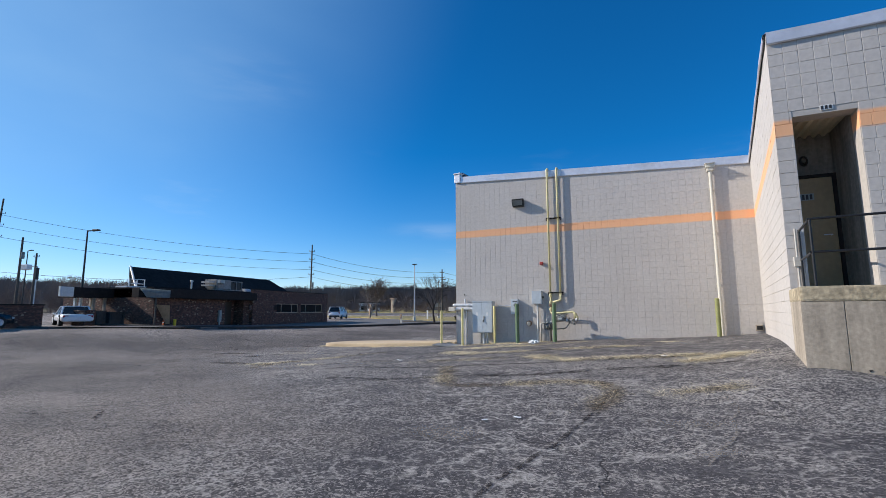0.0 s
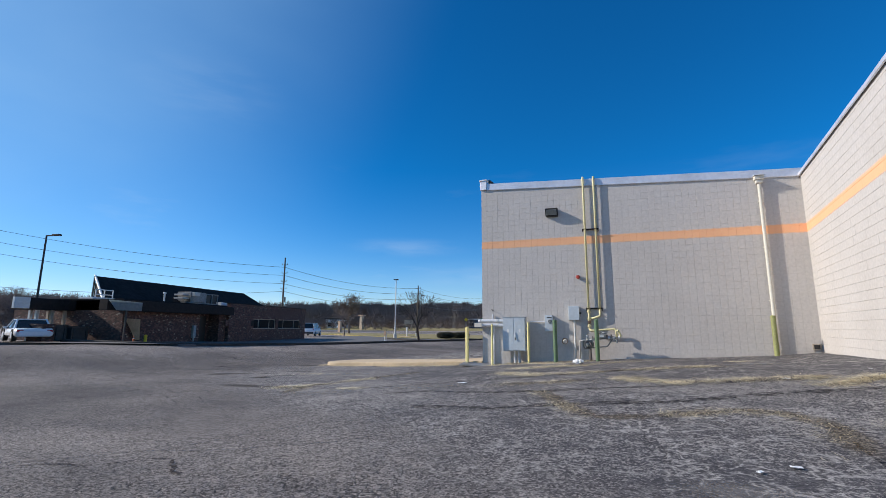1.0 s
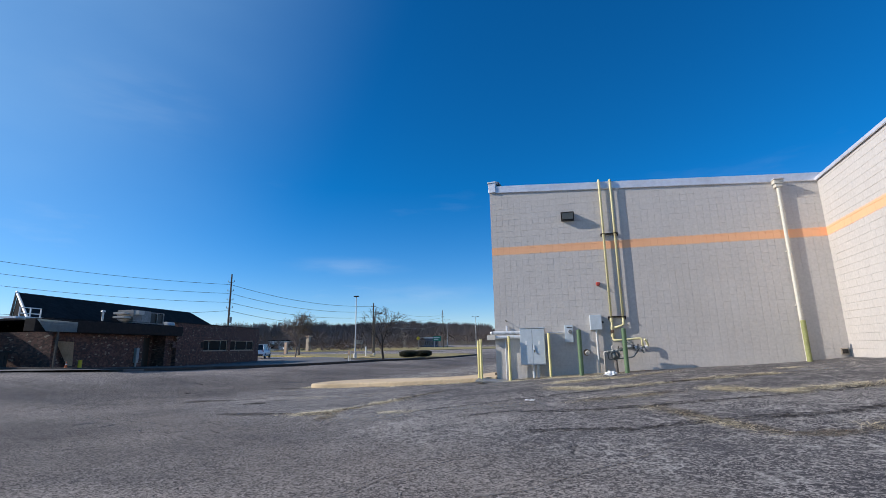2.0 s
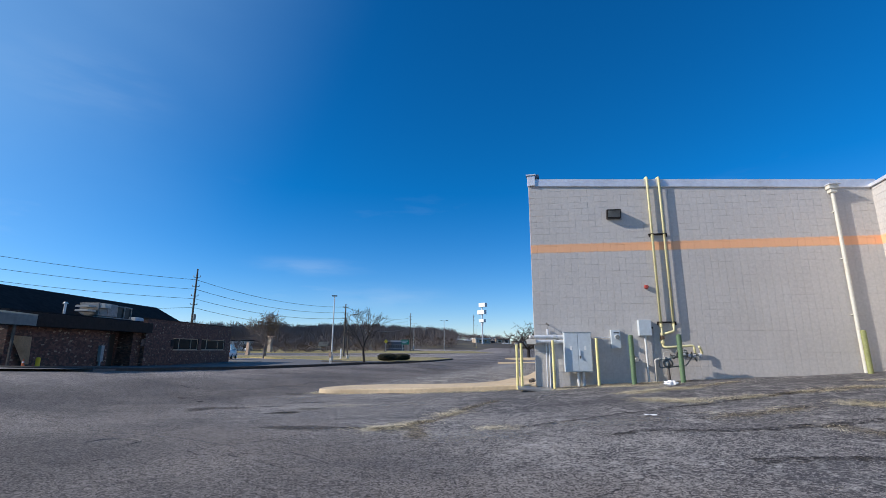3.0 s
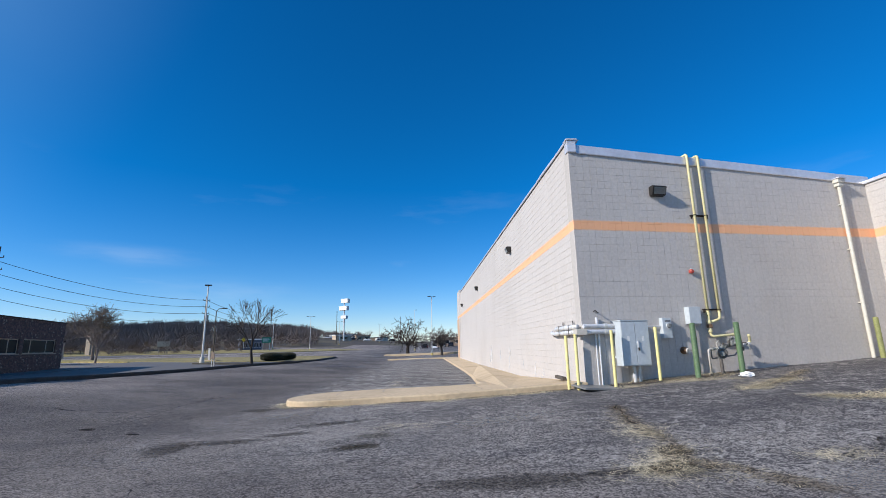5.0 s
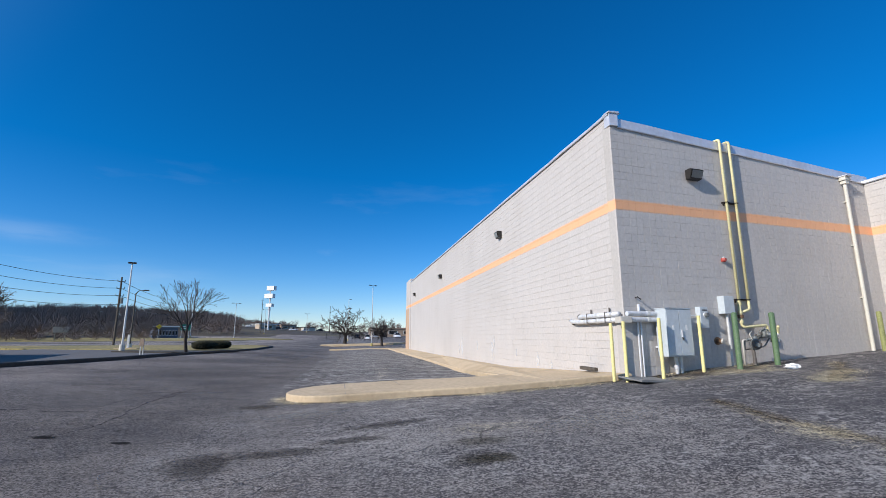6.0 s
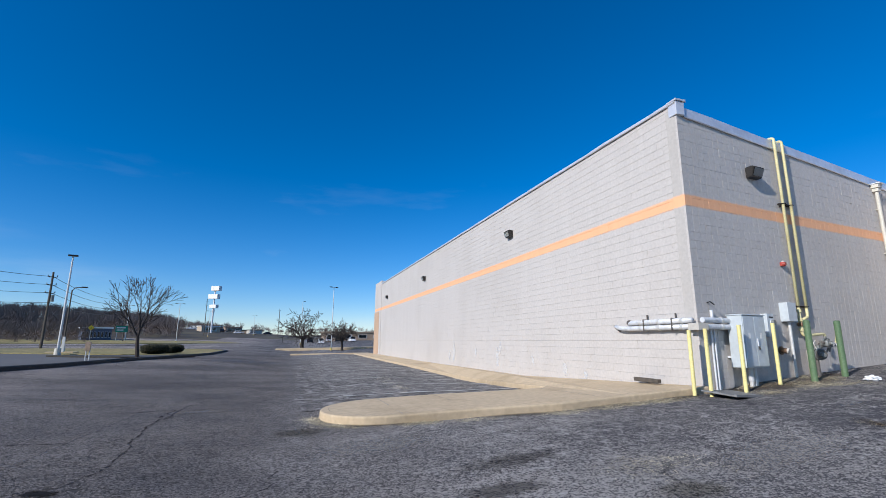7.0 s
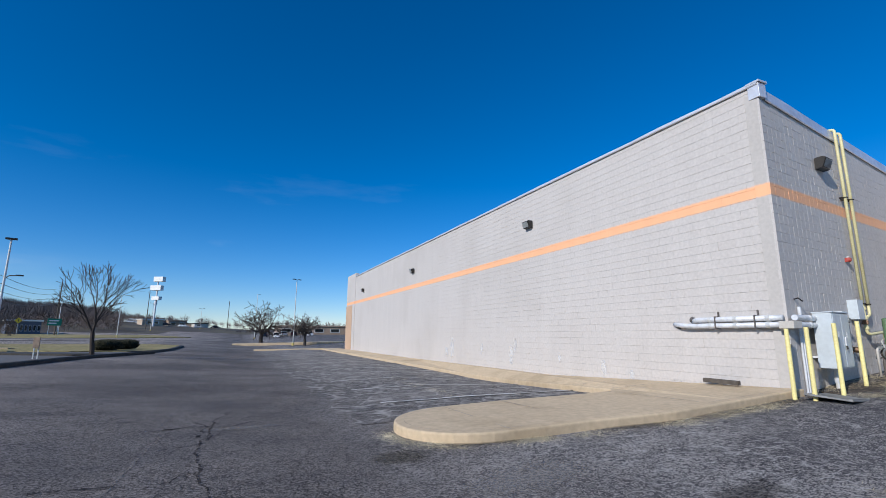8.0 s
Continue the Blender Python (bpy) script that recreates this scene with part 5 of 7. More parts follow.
STRIPS = (
    ([(-4.8, 11.5), (-3.85, 10.9), (-2.9, 11.2), (-1.5, 11.8)], 620, 0.12, 0.08),
    ([(-1.7, 10.8), (-0.7, 11.3)], 200, 0.14, 0.075),
    ([(-5.9, 9.7), (-5.2, 8.4), (-4.65, 7.6), (-4.0, 7.85), (-3.1, 8.5), (-2.55, 8.4), (-2.25, 7.8), (-2.3, 6.7)], 360, 0.07, 0.05),
    ([(-1.6, 8.0), (-0.9, 8.3)], 80, 0.14, 0.06),
    ([(-12.0, 9.5), (-11.6, 9.9), (-11.25, 10.6), (-11.1, 11.9)], 420, 0.17, 0.045),
    ([(-11.1, 11.9), (-10.9, 12.8), (-10.6, 13.8)], 90, 0.07, 0.035),
    ([(-11.5, 10.0), (-11.2, 9.4), (-10.95, 8.7)], 110, 0.1, 0.035),
    ([(-7.7, 14.1), (-7.1, 14.5), (-6.4, 14.9)], 330, 0.16, 0.075),
    ([(-6.4, 14.9), (-5.6, 15.6), (-4.6, 16.4)], 150, 0.1, 0.06),
    ([(-7.6, 12.7), (-7.1, 12.3), (-6.6, 12.2)], 380, 0.16, 0.075),
    ([(-6.4, 12.3), (-5.4, 12.8), (-4.2, 13.4), (-3.0, 13.9)], 330, 0.14, 0.07),
    ([(-6.9, 10.3), (-6.2, 10.6), (-5.4, 11.2)], 160, 0.14, 0.06),
    ([(-9.3, 16.15), (-8.6, 16.1), (-7.6, 16.1), (-6.7, 15.9)], 420, 0.12, 0.05),
    ([(-9.2, 16.95), (-7.6, 17.1), (-5.4, 17.4)], 260, 0.06, 0.07),
    ([(-9.0, 16.6), (-8.0, 16.6), (-7.0, 16.5), (-6.0, 16.9)], 420, 0.17, 0.06),
    ([(-16.0, 16.95), (-17.1, 17.05), (-17.75, 17.6), (-17.95, 18.3)], 260, 0.05, 0.06),
    ([(-15.6, 16.85), (-13.5, 16.65), (-11.6, 16.7), (-10.6, 16.72)], 520, 0.06, 0.06),
    ([(-15.3, 21.5), (-15.0, 28.0)], 130, 0.10, 0.05),
    ([(-15.2, 13.1), (-14.4, 13.5), (-13.9, 13.4)], 110, 0.18, 0.035),
    ([(-10.2, 9.7), (-9.75, 9.75)], 60, 0.06, 0.05),
    ([(-2.6, 15.4), (-2.0, 15.6)], 50, 0.1, 0.05),
)
for i, (line, count, spread, height) in enumerate(STRIPS):
    tufts("weeds", line, count, spread, height, "dry straw-coloured weeds in an asphalt joint", seed=20 + i)
tufts("weeds", [(CX - 0.1, 20.5), (CX - 0.1, 26)], 60, 0.05, 0.06, "dry weeds at the foot of the long wall", seed=90)


# ---- marks on the asphalt ----
def decal(name, outline, mat, label, category, lift=0.006, cuts=4):
    bm = bmesh.new()
    c = Vector((sum(p[0] for p in outline) / len(outline), sum(p[1] for p in outline) / len(outline)))
    ring = [bm.verts.new((x, y, 0)) for x, y in outline]
    bm.faces.new(ring)
    bmesh.ops.subdivide_edges(bm, edges=bm.edges[:], cuts=cuts, use_grid_fill=True)
    bmesh.ops.triangulate(bm, faces=bm.faces[:])
    for v in bm.verts:
        v.co.z = land(v.co.x, v.co.y) + lift + (0.018 * noise.noise((v.co.x * 0.55, v.co.y * 0.55, 3.0)))
    tagged(part(name, bm, mat), label, category, kind="structure")


bay = bmesh.new()
xs_, ys_ = np.linspace(-18.2, -11.5, 16), np.linspace(19.3, 62.0, 60)
grid = [[bay.verts.new((x + 0.25 * noise.noise((x, y * 0.6, 1.0)) * (i == 0), y, land(x, y) + 0.018 * noise.noise((x * 0.55, y * 0.55, 3.0)) + 0.007)) for i, x in enumerate(xs_)] for y in ys_]
for r0, r1 in zip(grid, grid[1:]):
    for i in range(len(xs_) - 1):
        bay.faces.new((r0[i], r0[i + 1], r1[i + 1], r1[i]))
tagged(part("parking_bay", bay, M_BAY), "dark sealed parking bay with pale crazed cracks", "parking bay", kind="structure")
for k in range(12):
    y = 20.9 + k * 2.95
    decal("stall_line", [(-17.2, y + 0.45), (-12.0, y - 0.05), (-12.0, y + 0.05), (-17.2, y + 0.55)], M_LINE, "faded white parking stall line", "road marking", 0.03, 10)


def spot(x, y, rx, ry, yaw, mat, name, label, category="stain"):
    """A frayed thin patch that follows the ground."""
    n = 14
    me_ = bpy.data.meshes.new(name)
    c, s_ = math.cos(radians(yaw)), math.sin(radians(yaw))
    z0 = land(x, y)
    vs, fs = [], []
    for j in range(n + 1):
        for i in range(n + 1):
            u, v = 2 * i / n - 1, 2 * j / n - 1
            wx, wy = x + c * u * rx - s_ * v * ry, y + s_ * u * rx + c * v * ry
            vs.append((u, v, land(wx, wy) + 0.018 * noise.noise((wx * 0.55, wy * 0.55, 3.0)) - z0))
    for j in range(n):
        for i in range(n):
            fs.append((j * (n + 1) + i, j * (n + 1) + i + 1, (j + 1) * (n + 1) + i + 1, (j + 1) * (n + 1) + i))
    me_.from_pydata(vs, [], fs)
    me_.materials.append(mat)
    ob = new(name, me_)
    ob.matrix_basis = Matrix.LocRotScale((x, y, z0 + SPOT_LIFT[0]), Euler((0, 0, radians(yaw))), (rx, ry, 1))
    SPOT_LIFT[0] += 0.00015
    tagged(ob, label, category, kind="structure")


SPOT_LIFT = [0.005]
for x, y, rx, ry, yaw in ((-13.3, 9.6, 1.15, 0.34, -4), (-12.2, 9.7, 0.7, 0.16, 4), (-15.9, 14.2, 0.9, 0.3, 10), (-16.4, 13.3, 0.6, 0.25, 5), (-15.1, 11.8, 0.5, 0.3, 20), (-18.0, 12.6, 0.5, 0.75, 10), (-17.2, 12.9, 0.8, 0.3, 0)):
    spot(x, y, rx, ry, yaw, M_SPOT, "oil_stain", "dark oily stain on the asphalt")
for x, y, rx, ry, yaw in ((-20.5, 14.5, 0.24, 0.12, -20), (-19.35, 14.0, 0.18, 0.1, -20), (-21.0, 19.8, 0.2, 0.05, 10), (-20.6, 19.1, 0.05, 0.16, 0)):
    spot(x, y, rx, ry, yaw, M_HOLE, "pothole", "small black broken pothole in the asphalt", "pothole")
for x, y, rx, ry, yaw in ((-11.7, 9.6, 0.42, 0.36, 0), (-14.9, 12.6, 0.5, 0.32, 0), (-15.0, 11.75, 0.4, 0.25, 0), (-18.2, 17.0, 0.55, 0.4, 20), (-11.4, 10.3, 0.3, 0.35, 0)):
    spot(x, y, rx, ry, yaw, M_MOSS, "moss_patch", "dark mossy dirt on the asphalt", "moss")
for x, y, rx, ry, yaw in ((-10.2, 8.9, 1.0, 0.5, 10), (-8.4, 10.0, 1.2, 0.4, 14), (-9.4, 14.6, 0.4, 0.1, 0), (-20.0, 19.6, 0.75, 0.22, 3)):
    spot(x, y, rx, ry, yaw, M_PALE, "worn_patch", "pale worn patch of asphalt", "patch")
for line, *_ in STRIPS[:12]:
    for (xa, ya), (xb, yb) in zip(line, line[1:]):
        spot((xa + xb) / 2, (ya + yb) / 2, math.hypot(xb - xa, yb - ya) * 0.6 + 0.1, 0.22, math.degrees(math.atan2(yb - ya, xb - xa)), M_SOIL, "soil_patch", "dry soil and dead grass in an asphalt joint", "soil")
for x, y, rx, ry, yaw in ((-8.4, 16.65, 1.0, 0.55, 5), (-7.2, 16.6, 0.9, 0.5, 5), (-6.1, 17.0, 0.7, 0.35, 7), (-9.6, 16.75, 0.6, 0.3, 0)):
    spot(x, y, rx, ry, yaw, M_SOIL, "soil_patch", "dry soil and dead grass at the foot of the wall", "soil")
for xa, ya, xb, yb in ((-15.2, 16.9, -13.5, 16.7), (-13.5, 16.7, -11.8, 16.7), (-11.8, 16.7, -10.5, 16.72), (-17.6, 17.3, -16.4, 17.0)):
    spot((xa + xb) / 2, (ya + yb) / 2, 1.15, 0.2, math.degrees(math.atan2(yb - ya, xb - xa)), M_SOIL, "soil_patch", "dry soil and dead grass along the kerb", "soil")
for x, y, rx, ry, yaw in ((-1.35, 6.45, 0.45, 0.16, 0), (-1.1, 5.5, 0.25, 0.12, 30), (-3.3, 5.3, 0.5, 0.3, 0), (-12.9, 13.2, 1.3, 0.5, 10), (-17.2, 15.6, 1.0, 0.5, 10), (-2.3, 14.4, 1.1, 0.4, 10), (-1.1, 16.3, 0.6, 0.25, 0)):
    spot(x, y, rx, ry, yaw, M_PALE, "worn_patch", "pale worn patch of asphalt", "patch")


def seam(line, width, mat, label, seed, wobble=0.06):
    rnd_ = random.Random(seed)
    pts = []
    for (xa, ya), (xb, yb) in zip(line, line[1:]):
        k = max(2, int(math.hypot(xb - xa, yb - ya) / 0.12))
        pts += [Vector((xa + (xb - xa) * i / k, ya + (yb - ya) * i / k, 0)) for i in range(k)]
    vs, fs = [], []
    for i, p in enumerate(pts):
        d = (pts[min(i + 1, len(pts) - 1)] - pts[max(i - 1, 0)]).normalized()
        s_ = Vector((-d.y, d.x, 0))
        o = s_ * wobble * (noise.noise((p.x * 1.7, p.y * 1.7, seed)) * 2 + rnd_.uniform(-0.25, 0.25))
        w = width * rnd_.uniform(0.35, 1.0) / 2
        for q in (p + o - s_ * w, p + o + s_ * w):
            vs.append((q.x, q.y, land(q.x, q.y) + 0.018 * noise.noise((q.x * 0.55, q.y * 0.55, 3.0)) + 0.005 + 0.0002 * seed))
        if i:
            fs.append((2 * i - 2, 2 * i - 1, 2 * i + 1, 2 * i))
    me_ = bpy.data.meshes.new("seam")
    me_.from_pydata(vs, [], fs)
    me_.materials.append(mat)
    tagged(new("seam", me_), label, "seam", kind="structure")


seam([(-10.1, 9.6), (-9.5, 9.8), (-8.3, 10.7), (-7.1, 11.5), (-5.5, 12.6), (-4.0, 13.9)], 0.2, M_TARBAND, "dark sealed joint in the asphalt", 1)
seam([(-8.6, 8.9), (-8.1, 9.15), (-7.05, 9.3), (-5.8, 9.6), (-4.6, 10.15), (-2.85, 11.0), (-1.4, 11.6)], 0.3, M_TARBAND, "dark sealed joint in the asphalt", 2)
seam([(-7.3, 7.7), (-6.2, 7.9), (-5.2, 8.45), (-4.1, 8.8), (-3.0, 9.5), (-1.8, 10.2), (-0.5, 10.4)], 0.3, M_TARBAND, "dark sealed joint in the asphalt", 3)
seam([(-2.5, 2.6), (-2.32, 4.1), (-2.28, 5.4), (-2.28, 6.3), (-2.3, 7.35)], 0.06, M_SEAM, "open crack along a paving joint", 4, 0.03)
seam([(-9.6, 3.6), (-8.4, 4.5), (-8.1, 5.6), (-7.7, 6.2), (-6.9, 7.0)], 0.05, M_PALESEAM, "pale filled seam in the asphalt", 5, 0.03)
seam([(-8.9, 4.3), (-7.6, 4.9), (-6.9, 5.5), (-5.9, 6.9), (-5.2, 7.6)], 0.05, M_PALESEAM, "pale filled seam in the asphalt", 6, 0.03)
seam([(-23.1, 17.1), (-22.6, 16.85), (-22.0, 16.95)], 0.12, M_SEAM, "ragged open crack in the asphalt", 20, 0.05)
seam([(-21.8, 16.75), (-21.2, 16.85), (-20.9, 16.7)], 0.1, M_SEAM, "ragged open crack in the asphalt", 21, 0.05)
seam([(-21.4, 19.6), (-20.9, 19.9), (-20.3, 19.8), (-19.7, 20.1)], 0.07, M_SEAM, "ragged open crack in the asphalt", 22, 0.16)
seam([(-20.9, 18.2), (-20.5, 18.9), (-20.6, 19.9), (-20.2, 21.4)], 0.06, M_SEAM, "ragged open crack in the asphalt", 23, 0.2)
seam([(-1.07, 7.8), (-0.98, 7.0), (-1.02, 5.9), (-1.16, 5.1)], 0.05, M_PALESEAM, "pale filled seam in the asphalt", 19, 0.04)
seam([(-20.8, 14.5), (-20.42, 14.65), (-20.27, 15.05), (-20.26, 15.6), (-20.33, 16.9), (-20.5, 18.0), (-20.4, 21.0)], 0.05, M_SEAM, "ragged open crack in the asphalt", 7, 0.1)
seam([(-20.9, 16.6), (-20.6, 17.1), (-20.3, 17.0)], 0.04, M_SEAM, "ragged open crack in the asphalt", 8, 0.12)
seam([(-18.9, 13.8), (-18.6, 14.2), (-18.4, 14.9)], 0.04, M_SEAM, "ragged open crack in the asphalt", 9, 0.1)
seam([(-11.1, 11.9), (-10.9, 12.8), (-10.6, 13.8)], 0.05, M_SEAM, "crack with weeds along a paving joint", 10)
seam([(-20.5, 11.4), (-18.6, 11.6), (-17.6, 11.2), (-16.6, 11.7), (-15.4, 12.6)], 0.05, M_PALESEAM, "pale curved seam in the asphalt", 11)
seam([(-19.8, 9.9), (-18.0, 9.4), (-16.4, 8.7), (-14.6, 8.5), (-13.0, 7.8)], 0.05, M_PALESEAM, "pale curved seam in the asphalt", 12)
seam([(-14.3, 6.9), (-13.6, 7.6), (-13.0, 8.3), (-12.7, 9.2)], 0.04, M_SEAM, "ragged open crack in the asphalt", 13, 0.12)
seam([(-17.9 + 0.95 * math.cos(a), 12.4 + 0.75 * math.sin(a)) for a in np.linspace(0.0, 2 * math.pi, 19)], 0.06, M_PALESEAM, "pale ring round an old patch in the asphalt", 14, 0.03)
seam([(-21.3, 15.4), (-21.2, 16.6), (-21.1, 18.8), (-21.2, 21.3)], 0.05, M_PALESEAM, "pale filled seam in the asphalt", 15, 0.04)
seam([(-13.6, 7.6), (-13.0, 7.4), (-12.3, 7.6), (-11.7, 7.4)], 0.034, M_SEAM, "ragged open crack in the asphalt", 16, 0.14)
seam([(-9.4, 3.4), (-8.6, 4.0), (-7.9, 4.3), (-7.2, 4.2)], 0.05, M_SEAM, "ragged open crack in the asphalt", 17, 0.12)
seam([(-14.6, 12.6), (-12.6, 12.9), (-10.9, 12.7), (-10.5, 13.4)], 0.04, M_PALESEAM, "pale filled seam in the asphalt", 18, 0.05)
ring = thing("manhole", (-15.2, 7.85, land(-15.2, 7.85) - 0.006), "old manhole in the asphalt, worn to a faint ring", "manhole")
part("frame", pipe([(0.38 * math.cos(a), 0.36 * math.sin(a), 0.006) for a in np.linspace(0, 2 * math.pi, 33)], 0.009, 6), M_COVER, ring, "pale worn rim")
part("gap", pipe([(0.35 * math.cos(a), 0.33 * math.sin(a), 0.008) for a in np.linspace(-1.3, 0.5, 15)], 0.008, 6), M_HOLE_RIM, ring, "black open joint")
part("cover", rod((0, 0, -0.05), (0, 0, 0.010), 0.33, None, 32), M_ASPHALT, ring)
# pavement joints, and scuffs of white paint low on the long wall
for xa, ya, xb, yb in ((-15.2, 17.06, -15.3, 19.46), (-12.6, 16.9, -12.75, 19.26), (-13.95, 16.86, -14.1, 19.34), (-16.5, 17.14, -16.55, 19.48), (-12.28, 21.0, -10.05, 21.0), (-11.92, 25.0, -10.05, 25.0), (-11.68, 29.0, -10.05, 29.0), (-12.3, 19.6, -10.05, 19.6)):
    d = Vector((xb - xa, yb - ya, 0)).normalized()
    s_ = Vector((-d.y, d.x, 0)) * 0.012
    bm = bmesh.new()
    k = 8
    prev = None
    for i in range(k + 1):
        x, y = xa + (xb - xa) * i / k, ya + (yb - ya) * i / k
        now = [bm.verts.new((x + s_.x * q, y + s_.y * q, KT(x, y) + 0.004)) for q in (-1, 1)]
        if prev:
            bm.faces.new((prev[0], prev[1], now[1], now[0]))
        prev = now
    part("joint", bm, M_DOCK, walkway)
# the kerb's own back edge, a groove just inside the outline
line = [(CX - 0.9, 17.03), (-12.0, 17.01), (-13.6, 16.96), (-15.2, 17.16)] + nose(NR - 0.16) + [(-15.3, 19.34), (-13.4, 19.17)]
bm = bmesh.new()
prev = None
for i, (x, y) in enumerate(line):
    a, b = Vector(line[max(i - 1, 0)]), Vector(line[min(i + 1, len(line) - 1)])
    d = (b - a).normalized()
    now = [bm.verts.new((x - d.y * q, y + d.x * q, KT(x, y) + 0.005)) for q in (-0.004, 0.004)]
    if prev:
        bm.faces.new((prev[0], prev[1], now[1], now[0]))
    prev = now
part("joint", bm, M_DOCK, walkway)
for y, z, w, h in ((33.2, 0.25, 0.3, 0.7), (33.9, 0.0, 0.25, 0.3), (27.5, 0.1, 0.2, 0.5), (27.2, 0.5, 0.15, 0.3), (22.3, -0.1, 0.16, 0.3), (21.2, -0.2, 0.12, 0.16), (30.0, 0.3, 0.15, 0.3), (24.4, 0.1, 0.1, 0.2)):
    bm = bmesh.new()
    bm.faces.new([bm.verts.new(p) for p in ((-1, -1, 0), (1, -1, 0), (1, 1, 0), (-1, 1, 0))])
    ob = part("paint_scuff", bm, M_SCUFF, None, "white paint scuffs low on the long wall")
    ob.matrix_basis = Matrix.LocRotScale((CX - 0.012, y, z), Euler((radians(90), 0, radians(-90))), (w, h, 1))
    tagged(ob, "", "paint marks", kind="structure")

# ---- the brown stone restaurant across the car park ----
BU = Vector((0.2837, -0.9589, 0))         # along its front, away from its near corner
BN = Vector((-0.9589, -0.2837, 0))        # into it
BC = Vector((-38.26, 37.54, 0.72))
BASE = -1.35
BS = 0.9
BM = Matrix(((BU.x, BN.x, 0, BC.x), (BU.y, BN.y, 0, BC.y), (0, 0, 1, BC.z), (0, 0, 0, 1))) @ Matrix.Scale(BS, 4)


def floor_at(u, n_):
    p = BM @ Vector((u, n_, 0))
    return (land(p.x, p.y) + 0.1 - BC.z) / BS


def bpart(name, spans, mat, parent, label="", bevel=0.0):
    bm = boxes(*spans, bevel=bevel)
    if BM.determinant() < 0:
        bmesh.ops.reverse_faces(bm, faces=bm.faces[:])
    return part(name, bm, mat, parent, label)


house = thing("restaurant", BM, "single-storey brown rubble stone restaurant with a black roof", "building")
WIN = ((1.2, 5.7), (6.2, 10.0))
spans = [((0, 0, BASE), (13.6, 0.3, 0.1)), ((0, 0, 1.0), (13.6, 0.3, 2.25))]
edge_list = [0.0] + [v for w in WIN for v in w] + [13.6]
for a, b in zip(edge_list[::2], edge_list[1::2]):
    spans.append(((a, 0, 0.1), (b, 0.3, 1.0)))
bpart("wall", spans, M_RUBBLE, house)
bpart("wall", [((0, 0.3, BASE), (0.3, 9, 2.25))], M_RUBBLE, house)
bpart("wall", [((13.6, 0.3, BASE), (14.5, 1.6, 1.3)), ((14.5, 1.3, BASE), (16.8, 1.6, 1.3)), ((16.8, 0.3, BASE), (23.9, 0.6, 1.3)), ((23.6, 0.6, BASE), (23.9, 9, 1.3)), ((0.3, 8.7, BASE), (23.6, 9, 2.0))], M_RUBBLE, house)
bpart("coping", [((-0.05, -0.05, 2.25), (13.65, 0.35, 2.31)), ((-0.05, 0.35, 2.25), (0.35, 9, 2.31))], M_FASCIA, house, "dark roof edge", 0.006)
bpart("fascia", [((13.5, -0.35, 1.25), (25.7, 0.25, 1.92))], M_FASCIA, house, "dark brown mansard fascia", 0.02)
bpart("flat_roof", [((0.3, 0.3, 1.95), (24.0, 8.7, 2.05))], M_SHINGLE, house)
for a, b in WIN:
    w = bpart("window", [((a, 0.08, 0.1), (b, 0.12, 0.15)), ((a, 0.08, 0.94), (b, 0.12, 1.0))] + [((x, 0.08, 0.15), (x + 0.07, 0.12, 0.94)) for x in (a, a + (b - a) * 0.28, a + (b - a) * 0.76, b - 0.07)], M_TAN, house, "tan window frame", 0.004)
    bpart("sill", [((a - 0.05, -0.06, 0.05), (b + 0.05, 0.08, 0.096))], M_TAN, w)
    for x0, x1 in ((a + 0.07, a + (b - a) * 0.28), (a + (b - a) * 0.28 + 0.07, a + (b - a) * 0.76), (a + (b - a) * 0.76 + 0.07, b - 0.07)):
        bpart("pane", [((x0, 0.096, 0.15), (x1, 0.104, 0.94))], M_PANE, w)
dr = bpart("door", [((14.9, 1.24, BASE), (16.4, 1.295, 1.1))], M_DARK, house, "dark door in a shaded porch", 0.006)
bpart("handle", [((16.2, 1.2, -0.1), (16.26, 1.24, 0.2))], M_CONDUIT, dr)
# gable roof behind the parapet
bm = bmesh.new()
prof = ((1.4, 1.95), (4.5, 3.75), (7.6, 1.95))
g0 = [bm.verts.new((5.3 - 0.5 * (i != 1), y, z)) for i, (y, z) in enumerate(prof)]
g1 = [bm.verts.new((x, y, z)) for x, (y, z) in zip((24.4, 22.3, 19.6), prof)]
for i in range(2):
    bm.faces.new((g0[i], g1[i], g1[i + 1], g0[i + 1]))
bm.faces.new(g0[::-1])
bm.faces.new(g1)
bm.faces.new((g0[0], g0[2], g1[2], g1[0]))
bmesh.ops.recalc_face_normals(bm, faces=bm.faces[:])
part("gable_roof", bm, M_SHINGLE, house, "black shingle gable roof")
for s, x in ((1.3, 24.5), (7.7, 19.6)):
    part("barge_board", pipe([(x, s, 1.9), (22.4, 4.5, 3.78)], 0.07, 6), M_GALV, house, "pale barge board")
hv = thing("rooftop_unit", BM @ pose(16.9, 0.9, 2.05), "grey rooftop air handling unit with ducts", "air conditioner")
part("body", boxes(((-1.3, 0, 0.15), (0.4, 1.2, 0.95)), bevel=0.02), M_DUCT, hv)
part("access_panel", boxes(((-1.1, -0.02, 0.25), (-0.4, -0.002, 0.85)), ((-0.3, -0.02, 0.25), (0.3, -0.002, 0.85)), bevel=0.004), M_DUCT, hv)
part("hood", boxes(((-0.2, -0.35, 0.62), (0.38, -0.024, 0.9)), bevel=0.01), M_BEIGE, hv)
part("frame", boxes(((-2.9, 0, 0.0), (0.5, 1.3, 0.12))), M_DUCT, hv)
part("grille", boxes(((-2.8, 0.1, 0.14), (-1.36, 1.1, 0.8)), bevel=0.02), M_DARK, hv, "dark coil grille")
